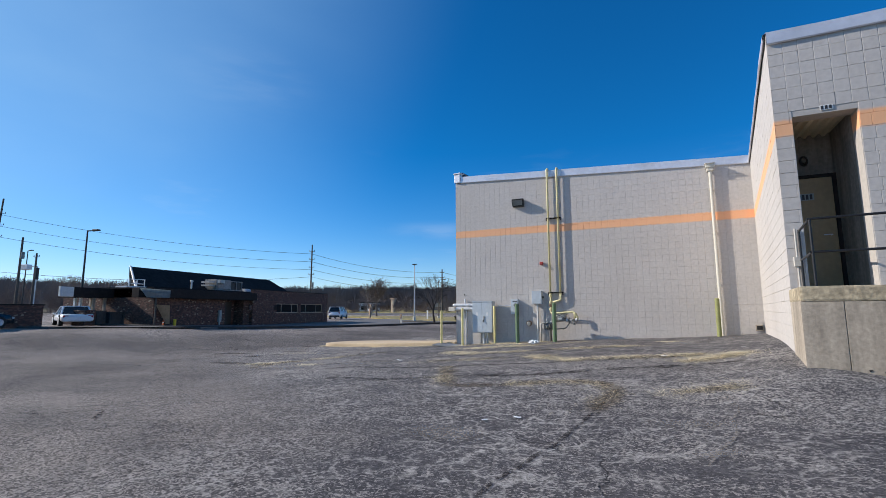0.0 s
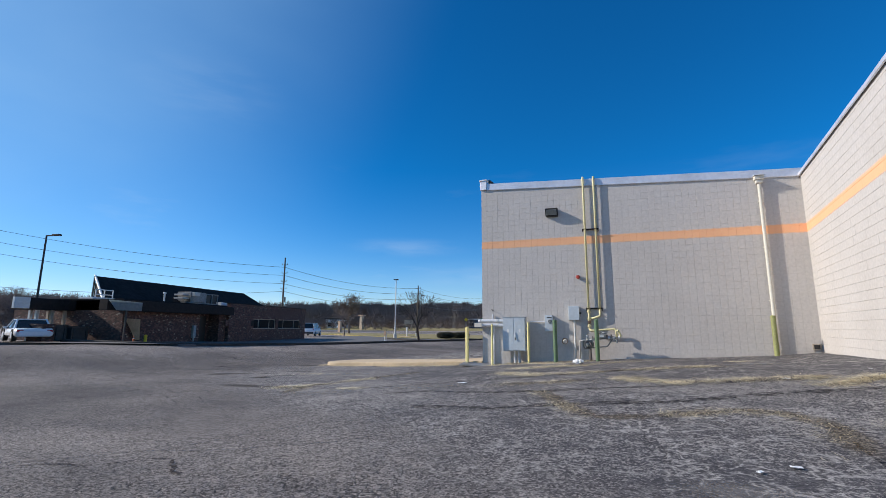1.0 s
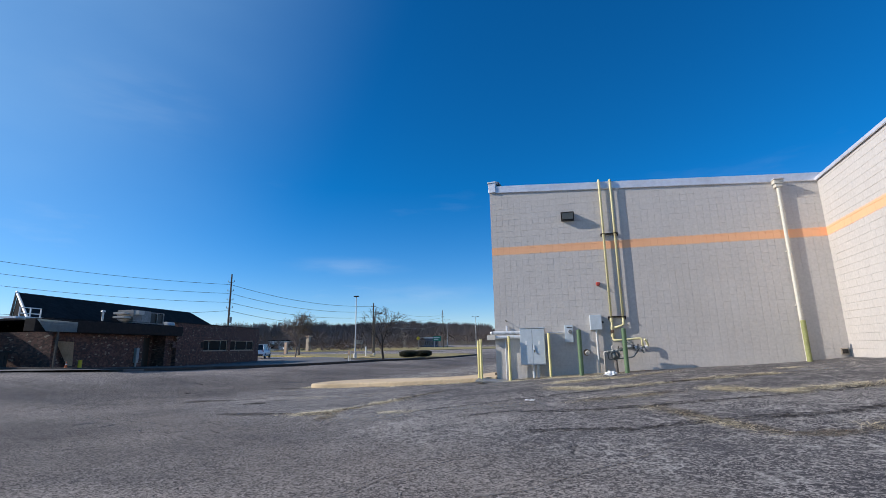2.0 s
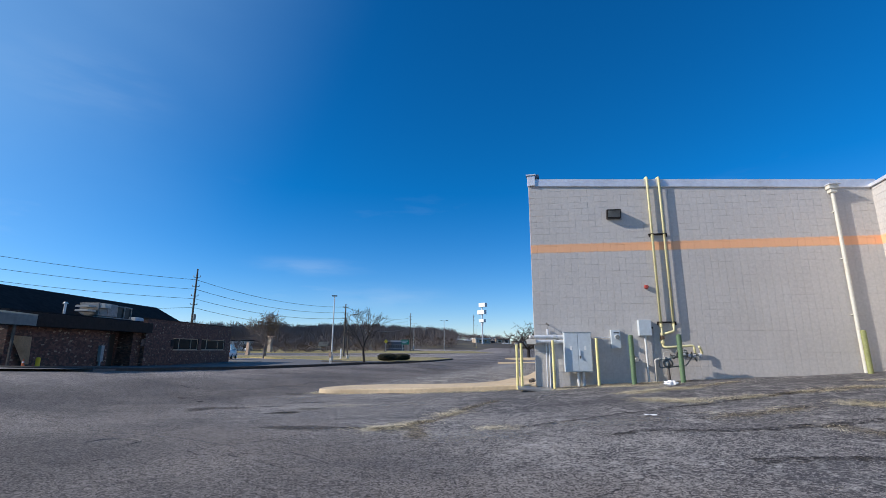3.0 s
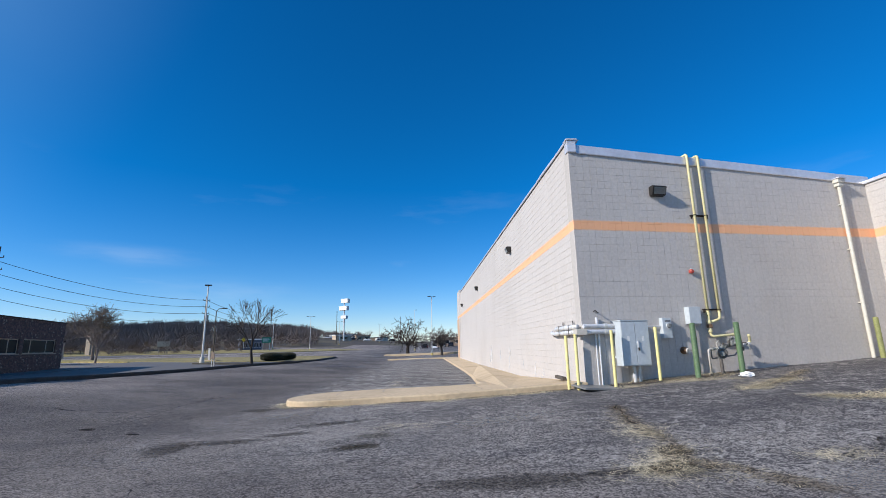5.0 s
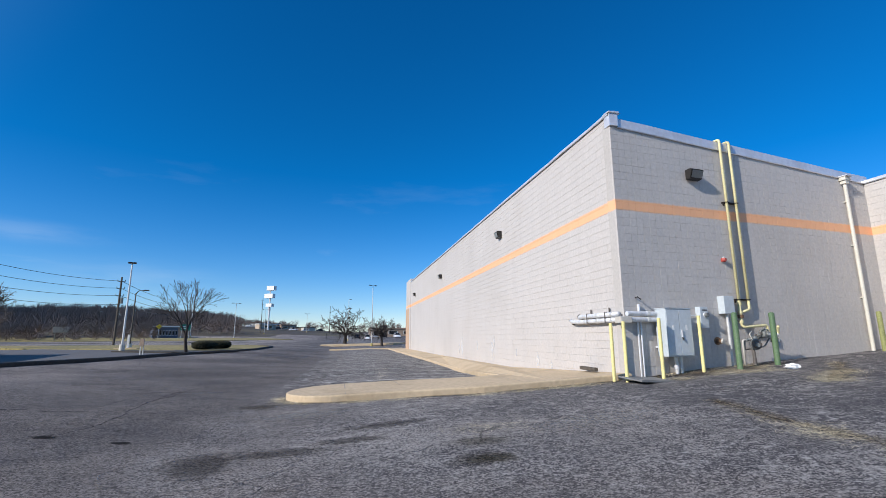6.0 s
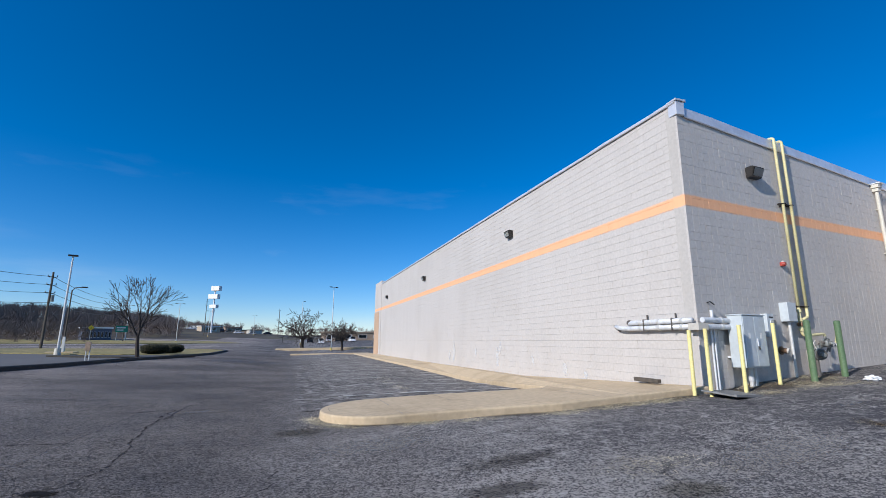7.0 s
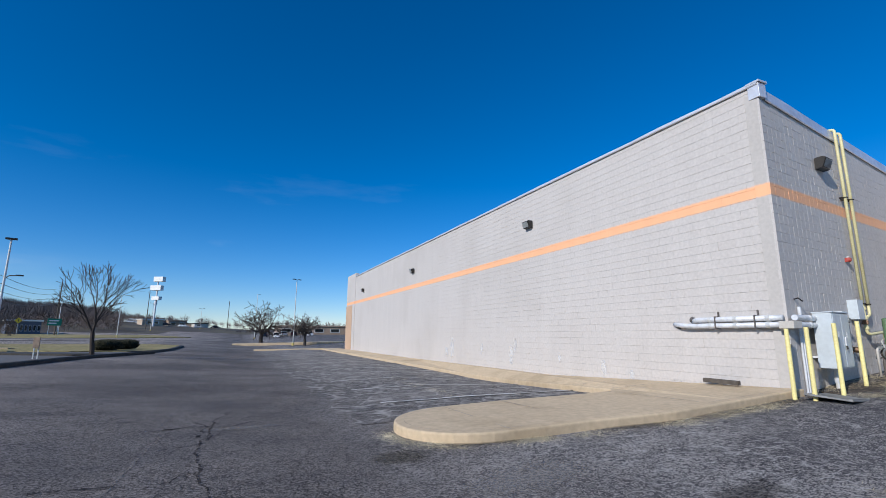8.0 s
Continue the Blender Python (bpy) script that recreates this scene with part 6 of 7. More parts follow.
for x in (-2.82, -2.1, -1.36):
    part("post", boxes(((x - 0.03, 0.02, 0.1), (x + 0.03, 0.08, 0.84))), M_DUCT, hv)
part("top_rail", boxes(((-2.86, 0.02, 0.84), (-1.3, 0.08, 0.9))), M_DUCT, hv)
for z in (0.35, 0.62):
    part("louvre", boxes(((0.45, 0.1, z), (1.15, 0.9, z + 0.12)), bevel=0.01), M_BEIGE, hv)
vp = thing("roof_vent", BM @ pose(20.2, 0.7, 2.05), "small galvanised roof vent pipe", "vent")
part("stack", rod((0, 0, 0), (0, 0, 0.6), 0.06), M_GALV, vp)
part("hood", rod((0, 0, 0.6), (0, 0, 0.7), 0.14, 0.08), M_GALV, vp)
wb = thing("roof_curb", BM @ pose(10.6, 0.9, 2.05), "long white roof box", "roof box")
part("body", boxes(((-0.2, 0, 0), (3.0, 0.8, 0.3)), bevel=0.02), M_WHITE, wb)
rr = thing("roof_rack", BM @ pose(24.1, 1.0, 1.96), "white railed roof platform", "railing")
for x in (0.0, 0.6, 1.2):
    part("post", boxes(((x, 0, 0), (x + 0.05, 0.05, 0.6))), M_WHITE, rr)
for z in (0.25, 0.55):
    part("rail", boxes(((0, 0, z), (1.25, 0.05, z + 0.05))), M_WHITE, rr)
part("deck", boxes(((-0.2, 0, 0.0), (1.4, 1.0, 0.1))), M_WHITE, rr)
sp = thing("sign_panel", BM @ pose(23.4, -0.6, 1.25), "blank grey-green sign panel on a post", "sign")
bm = bmesh.new()
q = [bm.verts.new(p) for p in ((0.0, 0, 0), (1.9, 0, 0.0), (2.5, 0, 0.62), (0.0, 0, 0.55))]
bm.faces.new(q)
bmesh.ops.solidify(bm, geom=bm.faces[:], thickness=0.06)
part("panel", bm, M_TEAL, sp)
part("post", boxes(((1.05, 0.02, -2.0), (1.15, 0.1, 0.0))), M_POLE, sp)
# the sheet takes the triangle of sunlight as its shape
pl = thing("plywood_sheet", BM @ pose(22.6, 0.2, -0.62), "leaning tan plywood, shaped and brightened as its sunlit triangle", "plywood")
bm = bmesh.new()
q = [bm.verts.new(p) for p in ((0.0, -0.1, 0.0), (0.1, -0.1, 1.35), (1.3, -0.1, 1.4), (0.35, -0.1, 0.0))]
bm.faces.new(q)
bmesh.ops.solidify(bm, geom=bm.faces[:], thickness=0.03)
part("sheet", bm, M_PLY, pl)
eb = thing("utility_box", BM @ pose(17.4, 0.28, -0.85), "slim pale utility cabinet on the stone wall", "electrical box")
part("box", boxes(((0, -0.2, 0.25), (0.25, 0.0, 1.2)), bevel=0.01), M_TEAL, eb)
part("leg", boxes(((0.08, -0.15, 0.0), (0.17, -0.05, 0.25))), M_TEAL, eb)
for x in (5.8, 9.5):
    pn = thing("wall_plate", BM @ pose(4.2 + x, -0.01, 0.35), "small pale plate on the stone wall", "wall plate")
    part("plate", boxes(((0, -0.02, 0), (0.4, 0.008, 0.5)), bevel=0.004), M_RUBBLE if x > 9 else M_FASCIA, pn)
canopy = thing("drive_canopy", BM, "dark flat drive-through canopy on posts beside the restaurant", "canopy")
part("roof", boxes(((23.9, 4.0, 1.25), (26.8, 5.4, 1.95)), bevel=0.02), M_FASCIA, canopy)
part("sign_face", boxes(((26.82, 3.95, 1.3), (27.7, 4.1, 1.95)), bevel=0.01), M_GALV, canopy, "pale blank sign face")
for x, y in ((24.3, 4.2), (25.1, 4.2), (25.7, 4.6), (25.7, 5.1), (24.6, 5.1)):
    part("post", boxes(((x, y, -0.7), (x + 0.16, y + 0.16, 1.25))), M_TAN if x < 25.6 else M_GALV, canopy)
for i, (x0, x1, y, h, m_) in enumerate(((24.6, 25.7, 2.0, 1.05, M_DUMP), (25.8, 26.6, 2.2, 1.1, M_DUMP), (26.7, 27.4, 2.0, 1.1, M_RUBBLE))):
    dp = thing("dumpster" if i < 2 else "stone_pier", BM @ pose(x0, y, floor_at(x0, y) - 0.03), "dark steel waste container beside the restaurant" if i < 2 else "low rubble stone pier", "dumpster" if i < 2 else "pier", "waste containers" if i < 2 else "")
    part("body", boxes(((0, 0, 0.0), (x1 - x0, 1.1, h - 0.2)), bevel=0.02), m_, dp)
    part("lid", boxes(((-0.02, -0.03, h - 0.196), (x1 - x0 + 0.02, 1.13, h - 0.12)), bevel=0.01), m_, dp)
    for x in (0.12, x1 - x0 - 0.18):
        if i < 2:
            part("rib", boxes(((x, -0.05, 0.05), (x + 0.08, -0.002, h - 0.3))), m_, dp)


def cone(at, label="small orange traffic cone"):
    ob = thing("traffic_cone", at, label, "traffic cone", "traffic cones")
    part("base", boxes(((-0.15, -0.15, 0), (0.15, 0.15, 0.04))), M_ORANGE, ob)
    part("body", rod((0, 0, 0.04), (0, 0, 0.6), 0.12, 0.03), M_ORANGE, ob)
    part("band", rod((0, 0, 0.3), (0, 0, 0.42), 0.082, 0.062), M_WHITE, ob)
    return ob


c0 = cone(BM @ pose(24.2, -1.0, floor_at(24.2, -1.0)) @ Matrix.Scale(0.6, 4))
for x, y in ((25.0, -0.8), (21.6, -0.6)):
    copy_thing(c0, BM @ pose(x, y, floor_at(x, y)))
yp = thing("yellow_bollard", BM @ pose(22.55, -0.3, floor_at(22.55, -0.3)), "short stout yellow bollard by the restaurant", "bollard")
part("shaft", rod((0, 0, 0), (0, 0, 0.42), 0.1), M_SIGNYELLOW, yp)
part("cap", rod((0, 0, 0.42), (0, 0, 0.46), 0.1, 0.06), M_SIGNYELLOW, yp)
fringe = [(-3.0, 3.0)] + [(u, -1.5 - 0.05 * max(0, 14 - u) - 3.0 * smooth01((u - 14) / 2.5)) for u in np.arange(-2.5, 24.6, 1.5)] + [(25.2, -1.5), (31.0, -0.2), (31.0, 10.0), (-3.0, 10.0)]
yard = bmesh.new()
low = [yard.verts.new((u, n_, floor_at(u, n_) - 0.4)) for u, n_ in fringe]
high = [yard.verts.new((u, n_, floor_at(u, n_) + 0.02)) for u, n_ in fringe]
yard.faces.new(low[::-1])
yard.faces.new(high)
for i in range(len(low)):
    yard.faces.new((low[i], low[(i + 1) % len(low)], high[(i + 1) % len(low)], high[i]))
bmesh.ops.triangulate(yard, faces=yard.faces[:])
yard.transform(BM)
bmesh.ops.recalc_face_normals(yard, faces=yard.faces[:])
tagged(part("pavement_2", yard, M_ROAD), "grey kerbed apron round the restaurant", "pavement", kind="structure")

# ---- grass verge with its dark kerb, and the road beyond ----
VZ = lambda x, y: land(x, y) + 0.14
edge_run = [(-33.5, 14.6), (-31.2, 14.9), (-29.4, 16.1), (-28.7, 18.9), (-29.2, 21.45), (-29.7, 24.4), (-29.4, 27.4), (-28.7, 30.4), (-28.1, 33.5), (-27.7, 38.5), (-27.0, 43.0), (-26.1, 46.7), (-25.5, 48.5)]
verge = [(-26.8, 47.9), (-25.8, 50.5), (-25.3, 55.5), (-25.5, 63.0), (-25.5, 66.6), (-26.0, 68.6), (-27.2, 69.8), (-29.2, 70.6), (-35.2, 70.0), (-49.2, 72.0), (-74.2, 75.0), (-74.2, 65.0), (-53.6, 60.0), (-43.6, 54.1), (-37.1, 49.7), (-33.1, 47.5), (-29.6, 46.7)]
# a grey raised drive between the dark kerb and the grass
drive = edge_run + [(-26.8, 47.9), (-29.6, 46.7), (-33.1, 47.5), (-37.1, 49.7), (-42.6, 53.4), (-43.1, 43.5), (-38.6, 41.5), (-38.0, 39.0), (-34.8, 27.5)]


def flush(name, outline, top, mat, label, category):
    """A raised slab over a plan outline, cut into triangles that follow the land."""
    bm = prism(outline, lambda x, y: land(x, y) - 0.25, top)
    bmesh.ops.triangulate(bm, faces=bm.faces[:])
    tagged(part(name, bm, mat), label, category, kind="structure")


flush("pavement_3", drive, lambda x, y: land(x, y) + 0.1, M_ROAD, "grey worn drive between the kerb and the grass verge", "pavement")
for line in (edge_run, verge[:8]):
    bm = bmesh.new()
    rows_ = []
    for i, (x, y) in enumerate(line):
        a, b = Vector(line[max(i - 1, 0)]), Vector(line[min(i + 1, len(line) - 1)])
        d = (b - a).normalized()
        s = Vector((d.y, -d.x))
        rows_.append([bm.verts.new((x + s.x * k, y + s.y * k, land(x, y) + z)) for k, z in ((0.2, -0.2), (0.19, 0.13), (0.14, 0.165), (-0.1, 0.165), (-0.12, -0.2))])
    for p, q in zip(rows_, rows_[1:]):
        for k in range(4):
            bm.faces.new((p[k], p[k + 1], q[k + 1], q[k]))
    bmesh.ops.recalc_face_normals(bm, faces=bm.faces[:])
    tagged(part("kerb", bm, M_KERB), "dark soiled kerb along the drive and verge, shade in its colour", "kerb", kind="structure")
flush("grass", verge, VZ, M_GRASS, "worn winter grass verge", "grass")
flush("soil", [(-32.6, 43.6), (-28.2, 41.9), (-27.1, 42.2), (-26.9, 43.6), (-28.6, 44.2), (-32.2, 44.6)], lambda x, y: land(x, y) + 0.16, M_KERB, "dark bare soil strip round the young tree", "soil")
tagged(part("road", prism([(-160, 84), (-90, 92), (-45, 100), (-20, 120), (-20, 130), (-50, 116), (-90, 108), (-160, 100)], lambda x, y: land(x, y) - 0.2, lambda x, y: land(x, y) + 0.08), M_ROAD), "pale grey road beyond the car park", "road", kind="structure")
tagged(part("grass_2", prism([(-160, 101), (-90, 109), (-50, 117), (-30, 130), (-40, 150), (-90, 140), (-160, 130)], lambda x, y: land(x, y) - 0.2, lambda x, y: land(x, y) + 0.12), M_GRASS), "grass bank beyond the road", "grass", kind="structure")
tagged(part("kerb_2", prism([(-18.6, 64.6), (-10.5, 63.6), (-10.5, 64.2), (-18.6, 65.3)], lambda x, y: land(x, y) - 0.2, lambda x, y: land(x, y) + 0.15, 0.03), M_CONCRETE), "pale concrete kerb across the parking bays", "kerb", kind="structure")
tagged(part("island", prism([(-21.0, 88.5), (-4.0, 86.0), (-4.0, 90.0), (-21.0, 92.5)], lambda x, y: land(x, y) - 0.2, lambda x, y: land(x, y) + 0.16, 0.03), M_CONCRETE), "concrete-edged parking island", "kerb", kind="structure")


# ---- trees ----
def tree_mesh(seed, height, spread, levels, trunk_r, mat, name="tree", lean=0.0, fork=0.3, twist=0.5, thin=0.013):
    """A bare tree: tapered trunk, limbs and twigs. Returns the trunk's and the crown's mesh."""
    rnd = random.Random(seed)
    out = {0: ([], []), 1: ([], [])}

    def tube(kind, p, q, r0, r1, n):
        vs, fs = out[kind]
        d = (q - p).normalized()
        s = d.orthogonal().normalized()
        u = d.cross(s)
        o = len(vs)
        for c, r in ((p, r0), (q, r1)):
            vs.extend(c + (s * math.cos(2 * math.pi * k / n) + u * math.sin(2 * math.pi * k / n)) * r for k in range(n))
        fs.extend((o + k, o + (k + 1) % n, o + n + (k + 1) % n, o + n + k) for k in range(n))

    def grow(p, d, length, r, level):
        kind = 0 if level == 0 else 1
        segs = 3 if level < 3 else 2
        for i in range(segs):
            d = (d + Vector((rnd.uniform(-1, 1), rnd.uniform(-1, 1), rnd.uniform(-0.4, 0.8))) * (0.08 if level == 0 else 0.2 * twist * 2)).normalized()
            q = p + d * length / segs
            r1 = max(thin, r * (0.9 if level == 0 else 0.86))
            tube(kind, p, q, r, r1, 8 if level == 0 else (5 if level < 3 else 3))
            p, r = q, r1
            if level >= 1 and level < levels and i < segs - 1 and rnd.random() < 0.75:
                side = d.orthogonal().normalized()
                side.rotate(Matrix.Rotation(rnd.uniform(0, 2 * math.pi), 3, d))
                grow(p, (d * 0.75 + side * 0.85 * spread).normalized(), length * rnd.uniform(0.5, 0.75), max(thin, r * 0.62), level + 1)
        if level < levels:
            k = rnd.randint(3, 5) if level == 0 else rnd.choice((2, 2, 3))
            ph = rnd.uniform(0, 6.28)
            for i in range(k):
                side = d.orthogonal().normalized()
                side.rotate(Matrix.Rotation(ph + 6.28 * i / k + rnd.uniform(-0.4, 0.4), 3, d))
                nd = (d + side * spread * rnd.uniform(0.6, 1.15)).normalized()
                grow(p, nd, length * rnd.uniform(0.62, 0.9) * (1.15 if level == 0 else 1), max(thin, r * 0.72), level + 1)

    grow(Vector((0, 0, -0.1)), Vector((lean, 0, 1)).normalized(), height * fork, trunk_r, 0)
    res = []
    for kind in (0, 1):
        m_ = bpy.data.meshes.new(name)
        m_.from_pydata(out[kind][0], [], out[kind][1])
        m_.materials.append(mat)
        res.append(m_)
    return res


def tree(at, meshes, label, group=""):
    ob = thing("tree", at, label, "tree", group)
    part("trunk", meshes[0], None, ob)
    part("crown", meshes[1], None, ob)
    return ob


tree((-27.4, 42.2, land(-27.4, 42.2) + 0.1), tree_mesh(4, 5.2, 0.44, 5, 0.13, M_BARK, fork=0.26, thin=0.011), "bare young tree on the verge beside a hedge")
spread_tree = tree_mesh(8, 12.0, 1.25, 5, 0.27, M_BARK, fork=0.12, thin=0.026)
tree(Matrix.Translation((-16.9, 90.5, land(-16.9, 90.5))) @ Matrix.Scale(1.3, 4), spread_tree, "wide spreading bare tree on the parking island", "island trees")
tree(Matrix.Translation((-11.0, 84.0, land(-11.0, 84))) @ Matrix.Scale(1.03, 4), tree_mesh(12, 9.8, 1.0, 5, 0.23, M_BARK, fork=0.14, thin=0.026), "rounded bare tree on the parking island", "island trees")
tree((-57.0, 68.0, land(-57, 68)), tree_mesh(21, 10.0, 0.6, 6, 0.2, M_TWIG, fork=0.2, thin=0.02), "tall bare tree behind the restaurant")
tree((-49.5, 57.5, land(-49.5, 57.5)), tree_mesh(23, 6.4, 0.55, 4, 0.11, M_TWIG, fork=0.22), "bare tree beside the parked white car")
back_tree = tree_mesh(31, 8.0, 0.75, 6, 0.17, M_HAZYTWIG, fork=0.2, thin=0.02)
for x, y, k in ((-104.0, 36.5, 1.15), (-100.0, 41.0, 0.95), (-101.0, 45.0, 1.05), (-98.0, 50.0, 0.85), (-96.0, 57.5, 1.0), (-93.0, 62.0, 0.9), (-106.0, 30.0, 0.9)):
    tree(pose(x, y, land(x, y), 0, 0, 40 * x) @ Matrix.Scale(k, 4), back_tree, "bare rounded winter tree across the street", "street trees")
tree((-62.0, 22.0, land(-62, 22)), tree_mesh(25, 5.2, 0.7, 6, 0.16, M_HAZYTWIG, fork=0.2, thin=0.018), "bare tree behind the canopy")


def hedge(at, size, seed, label):
    rnd = random.Random(seed)
    ob = thing("hedge", at, label, "hedge", "clipped hedges")
    vs, fs = [], []
    for _ in range(5200):
        while True:
            p = Vector((rnd.uniform(-1, 1), rnd.uniform(-1, 1), rnd.uniform(-1, 1)))
            k = abs(p.x) ** 3 + abs(p.y) ** 3 + abs(p.z) ** 3
            if 0.45 < k < 1.0 + 0.25 * noise.noise(p * 3 + Vector((seed, 0, 0))):
                break
        c = Vector((p.x * size[0] / 2, p.y * size[1] / 2, (p.z * 0.5 + 0.5) * size[2]))
        a = Vector((rnd.gauss(0, 1), rnd.gauss(0, 1), rnd.gauss(0, 1))).normalized() * 0.05
        b = a.orthogonal().normalized() * 0.035
        o = len(vs)
        vs += [c - a, c + b, c + a, c - b]
        fs.append((o, o + 1, o + 2, o + 3))
    m_ = bpy.data.meshes.new("leaves")
    m_.from_pydata(vs, [], fs)
    m_.materials.append(M_HEDGE)
    part("leaves", m_, None, ob)
    bm = bmesh.new()
    bmesh.ops.create_icosphere(bm, subdivisions=3, radius=1)
    for v in bm.verts:
        v.co = Vector((v.co.x * size[0] * 0.42, v.co.y * size[1] * 0.42, size[2] * (0.46 + v.co.z * 0.44)))
    part("inner_twigs", bm, M_PINE, ob)
    return ob


hedge(pose(-28.5, 50.4, land(-28.5, 51) + 0.12, 0, 0, 78), (2.5, 1.5, 0.72), 1, "low clipped brownish hedge on the verge")
hedge(pose(-28.1, 53.7, land(-28, 54) + 0.12, 0, 0, 78), (2.6, 1.5, 0.7), 2, "low clipped brownish hedge on the verge")


# ---- far woods: bare winter crowns on the rise ----
def woods(name, count, az0, az1, r0, r1, h0, h1, seed, label, mat, twigs=110):
    rnd = random.Random(seed)
    vs, fs = [], []
    for _ in range(count):
        az = radians(rnd.uniform(az0, az1))
        r = rnd.uniform(r0, r1)
        x, y = r * math.sin(az) - 8, r * math.cos(az)
        z = land(x, y)
        h = rnd.uniform(h0, h1)
        w = h * rnd.uniform(0.34, 0.5)
        side = Vector((math.cos(az), -math.sin(az), 0))
        o = len(vs)
        b = Vector((x, y, z - 0.3))
        vs += [b - side * 0.05, b + side * 0.05, b + side * 0.03 + Vector((0, 0, h * 0.6)), b - side * 0.03 + Vector((0, 0, h * 0.6))]
        fs.append((o, o + 1, o + 2, o + 3))
        for _ in range(twigs):
            a = rnd.uniform(0, 2 * math.pi)
            el = math.asin(rnd.uniform(-1.0, 1.0))
            d = Vector((math.cos(a) * math.cos(el), math.sin(a) * math.cos(el), math.sin(el)))
            mid = b + Vector((0, 0, h * 0.52))
            k0, k1 = rnd.uniform(0.15, 0.7), rnd.uniform(0.75, 1.1)
            base = mid + Vector((d.x * w * k0, d.y * w * k0, d.z * h * 0.47 * k0 - h * 0.06))
            tip_ = mid + Vector((d.x * w * k1, d.y * w * k1, d.z * h * 0.47 * k1 + h * 0.03))
            wd = side * rnd.uniform(0.03, 0.085) * (h / 8)
            o = len(vs)
            vs += [base - wd, base + wd, tip_ + wd * 0.5, tip_ - wd * 0.5]
            fs.append((o, o + 1, o + 2, o + 3))
    m_ = bpy.data.meshes.new(name)
    m_.from_pydata(vs, [], fs)
    m_.materials.append(mat)
    tagged(new(name, m_), label, "woods", kind="stuff")


woods("far_woods", 1300, -96, -34, 165, 330, 6.0, 9.6, 3, "bare brown winter woods on the far rise", M_HAZYTWIG)
woods("far_woods", 760, -38, -14, 175, 340, 4.6, 7.4, 13, "bare brown winter woods on the far rise", M_HAZYTWIG)
woods("far_woods", 180, -16, -8, 290, 400, 3.0, 6.0, 9, "low bare brown trees behind the far shops", M_HAZYTWIG)
woods("far_woods", 190, -9, 40, 300, 420, 4, 7, 4, "low bare brown trees along the horizon", M_HAZYTWIG)
woods("near_scrub", 420, -80, -22, 135, 175, 2.5, 5.0, 5, "bare scrub below the wooded rise", M_HAZYTWIG, 200)
woods("far_pines", 14, -50, -14, 200, 300, 4, 5.5, 6, "dark evergreens among the bare woods", M_PINE, 420)


# ---- poles, lamps and wires ----
def utility_pole(at, h, arms, label, box_at=None, tilt=0.0, yaw=20):
    ob = thing("utility_pole", Matrix.Translation(at) @ pose(0, 0, 0, 0, tilt, yaw), label, "utility pole", "utility poles")
    part("pole", rod((0, 0, -0.3), (0, 0, h), 0.15, 0.095, 10), M_POLE, ob)
    for z in arms:
        for s in (-1, 1):
            am = part("arm", pipe([(0, 0, z), (0.4 * s, 0, z + 0.06)], 0.035, 6), M_POLE, ob)
            part("insulator", rod((0.4 * s, 0, z + 0.05), (0.4 * s, 0, z + 0.26), 0.055, 0.035, 8), M_METER, am)
    if box_at:
        part("transformer", rod((0.26, 0, box_at), (0.26, 0, box_at + 0.75), 0.17, None, 12), M_METER, ob)
    return ob


utility_pole((-54.6, 49.8, -0.6), 11.5, (10.4, 9.2, 8.0, 6.9), "tall dark timber power pole behind the restaurant", 5.0)
utility_pole((-44.5, 71.0, -0.7), 8.9, (8.3, 7.4, 6.5), "dark timber power pole beyond the verge", 5.6)
utility_pole((-80.6, 20.2, -0.9), 16.4, (14.4, 12.9, 11.4, 6.4), "tall dark timber power pole at the street", None, 2.0, 70)
utility_pole((-67.1, 19.5, -0.9), 10.0, (), "timber pole with a transformer", 7.6)
sig = utility_pole((-71.7, 22.2, -0.9), 8.8, (8.3,), "slim timber pole with a traffic signal")
part("signal_arm", rod((0, 0, 6.2), (0.55, -0.2, 6.25), 0.04, None, 8), M_DARK, sig)
part("signal_head", boxes(((0.4, -0.4, 5.6), (0.75, -0.05, 7.0)), bevel=0.04), M_DARK, sig, "dark traffic signal head")
cc = thing("camera_pole", pose(-73.5, 22.9, -0.9, 0, 0, 20), "pale slim pole with a white box at the street", "pole")
part("shaft", rod((0, 0, -0.2), (0, 0, 7.4), 0.11, 0.08, 12), M_GALV, cc)
part("arm", rod((0, 0, 7.3), (-1.0, -0.4, 7.35), 0.05, None, 8), M_GALV, cc)
part("box", boxes(((-1.6, -0.8, 6.9), (-0.5, -0.2, 7.55)), bevel=0.04), M_WHITE, cc, "white equipment box")
utility_pole((-57.0, 138.0, 0.0), 12.0, (11.0, 10.0), "distant timber power pole")
utility_pole((-50.0, 200.0, 2.0), 14.0, (13.0, 11.5), "distant timber power pole")
utility_pole((-25.0, 230.0, 2.0), 13.0, (12.0,), "distant timber power pole")


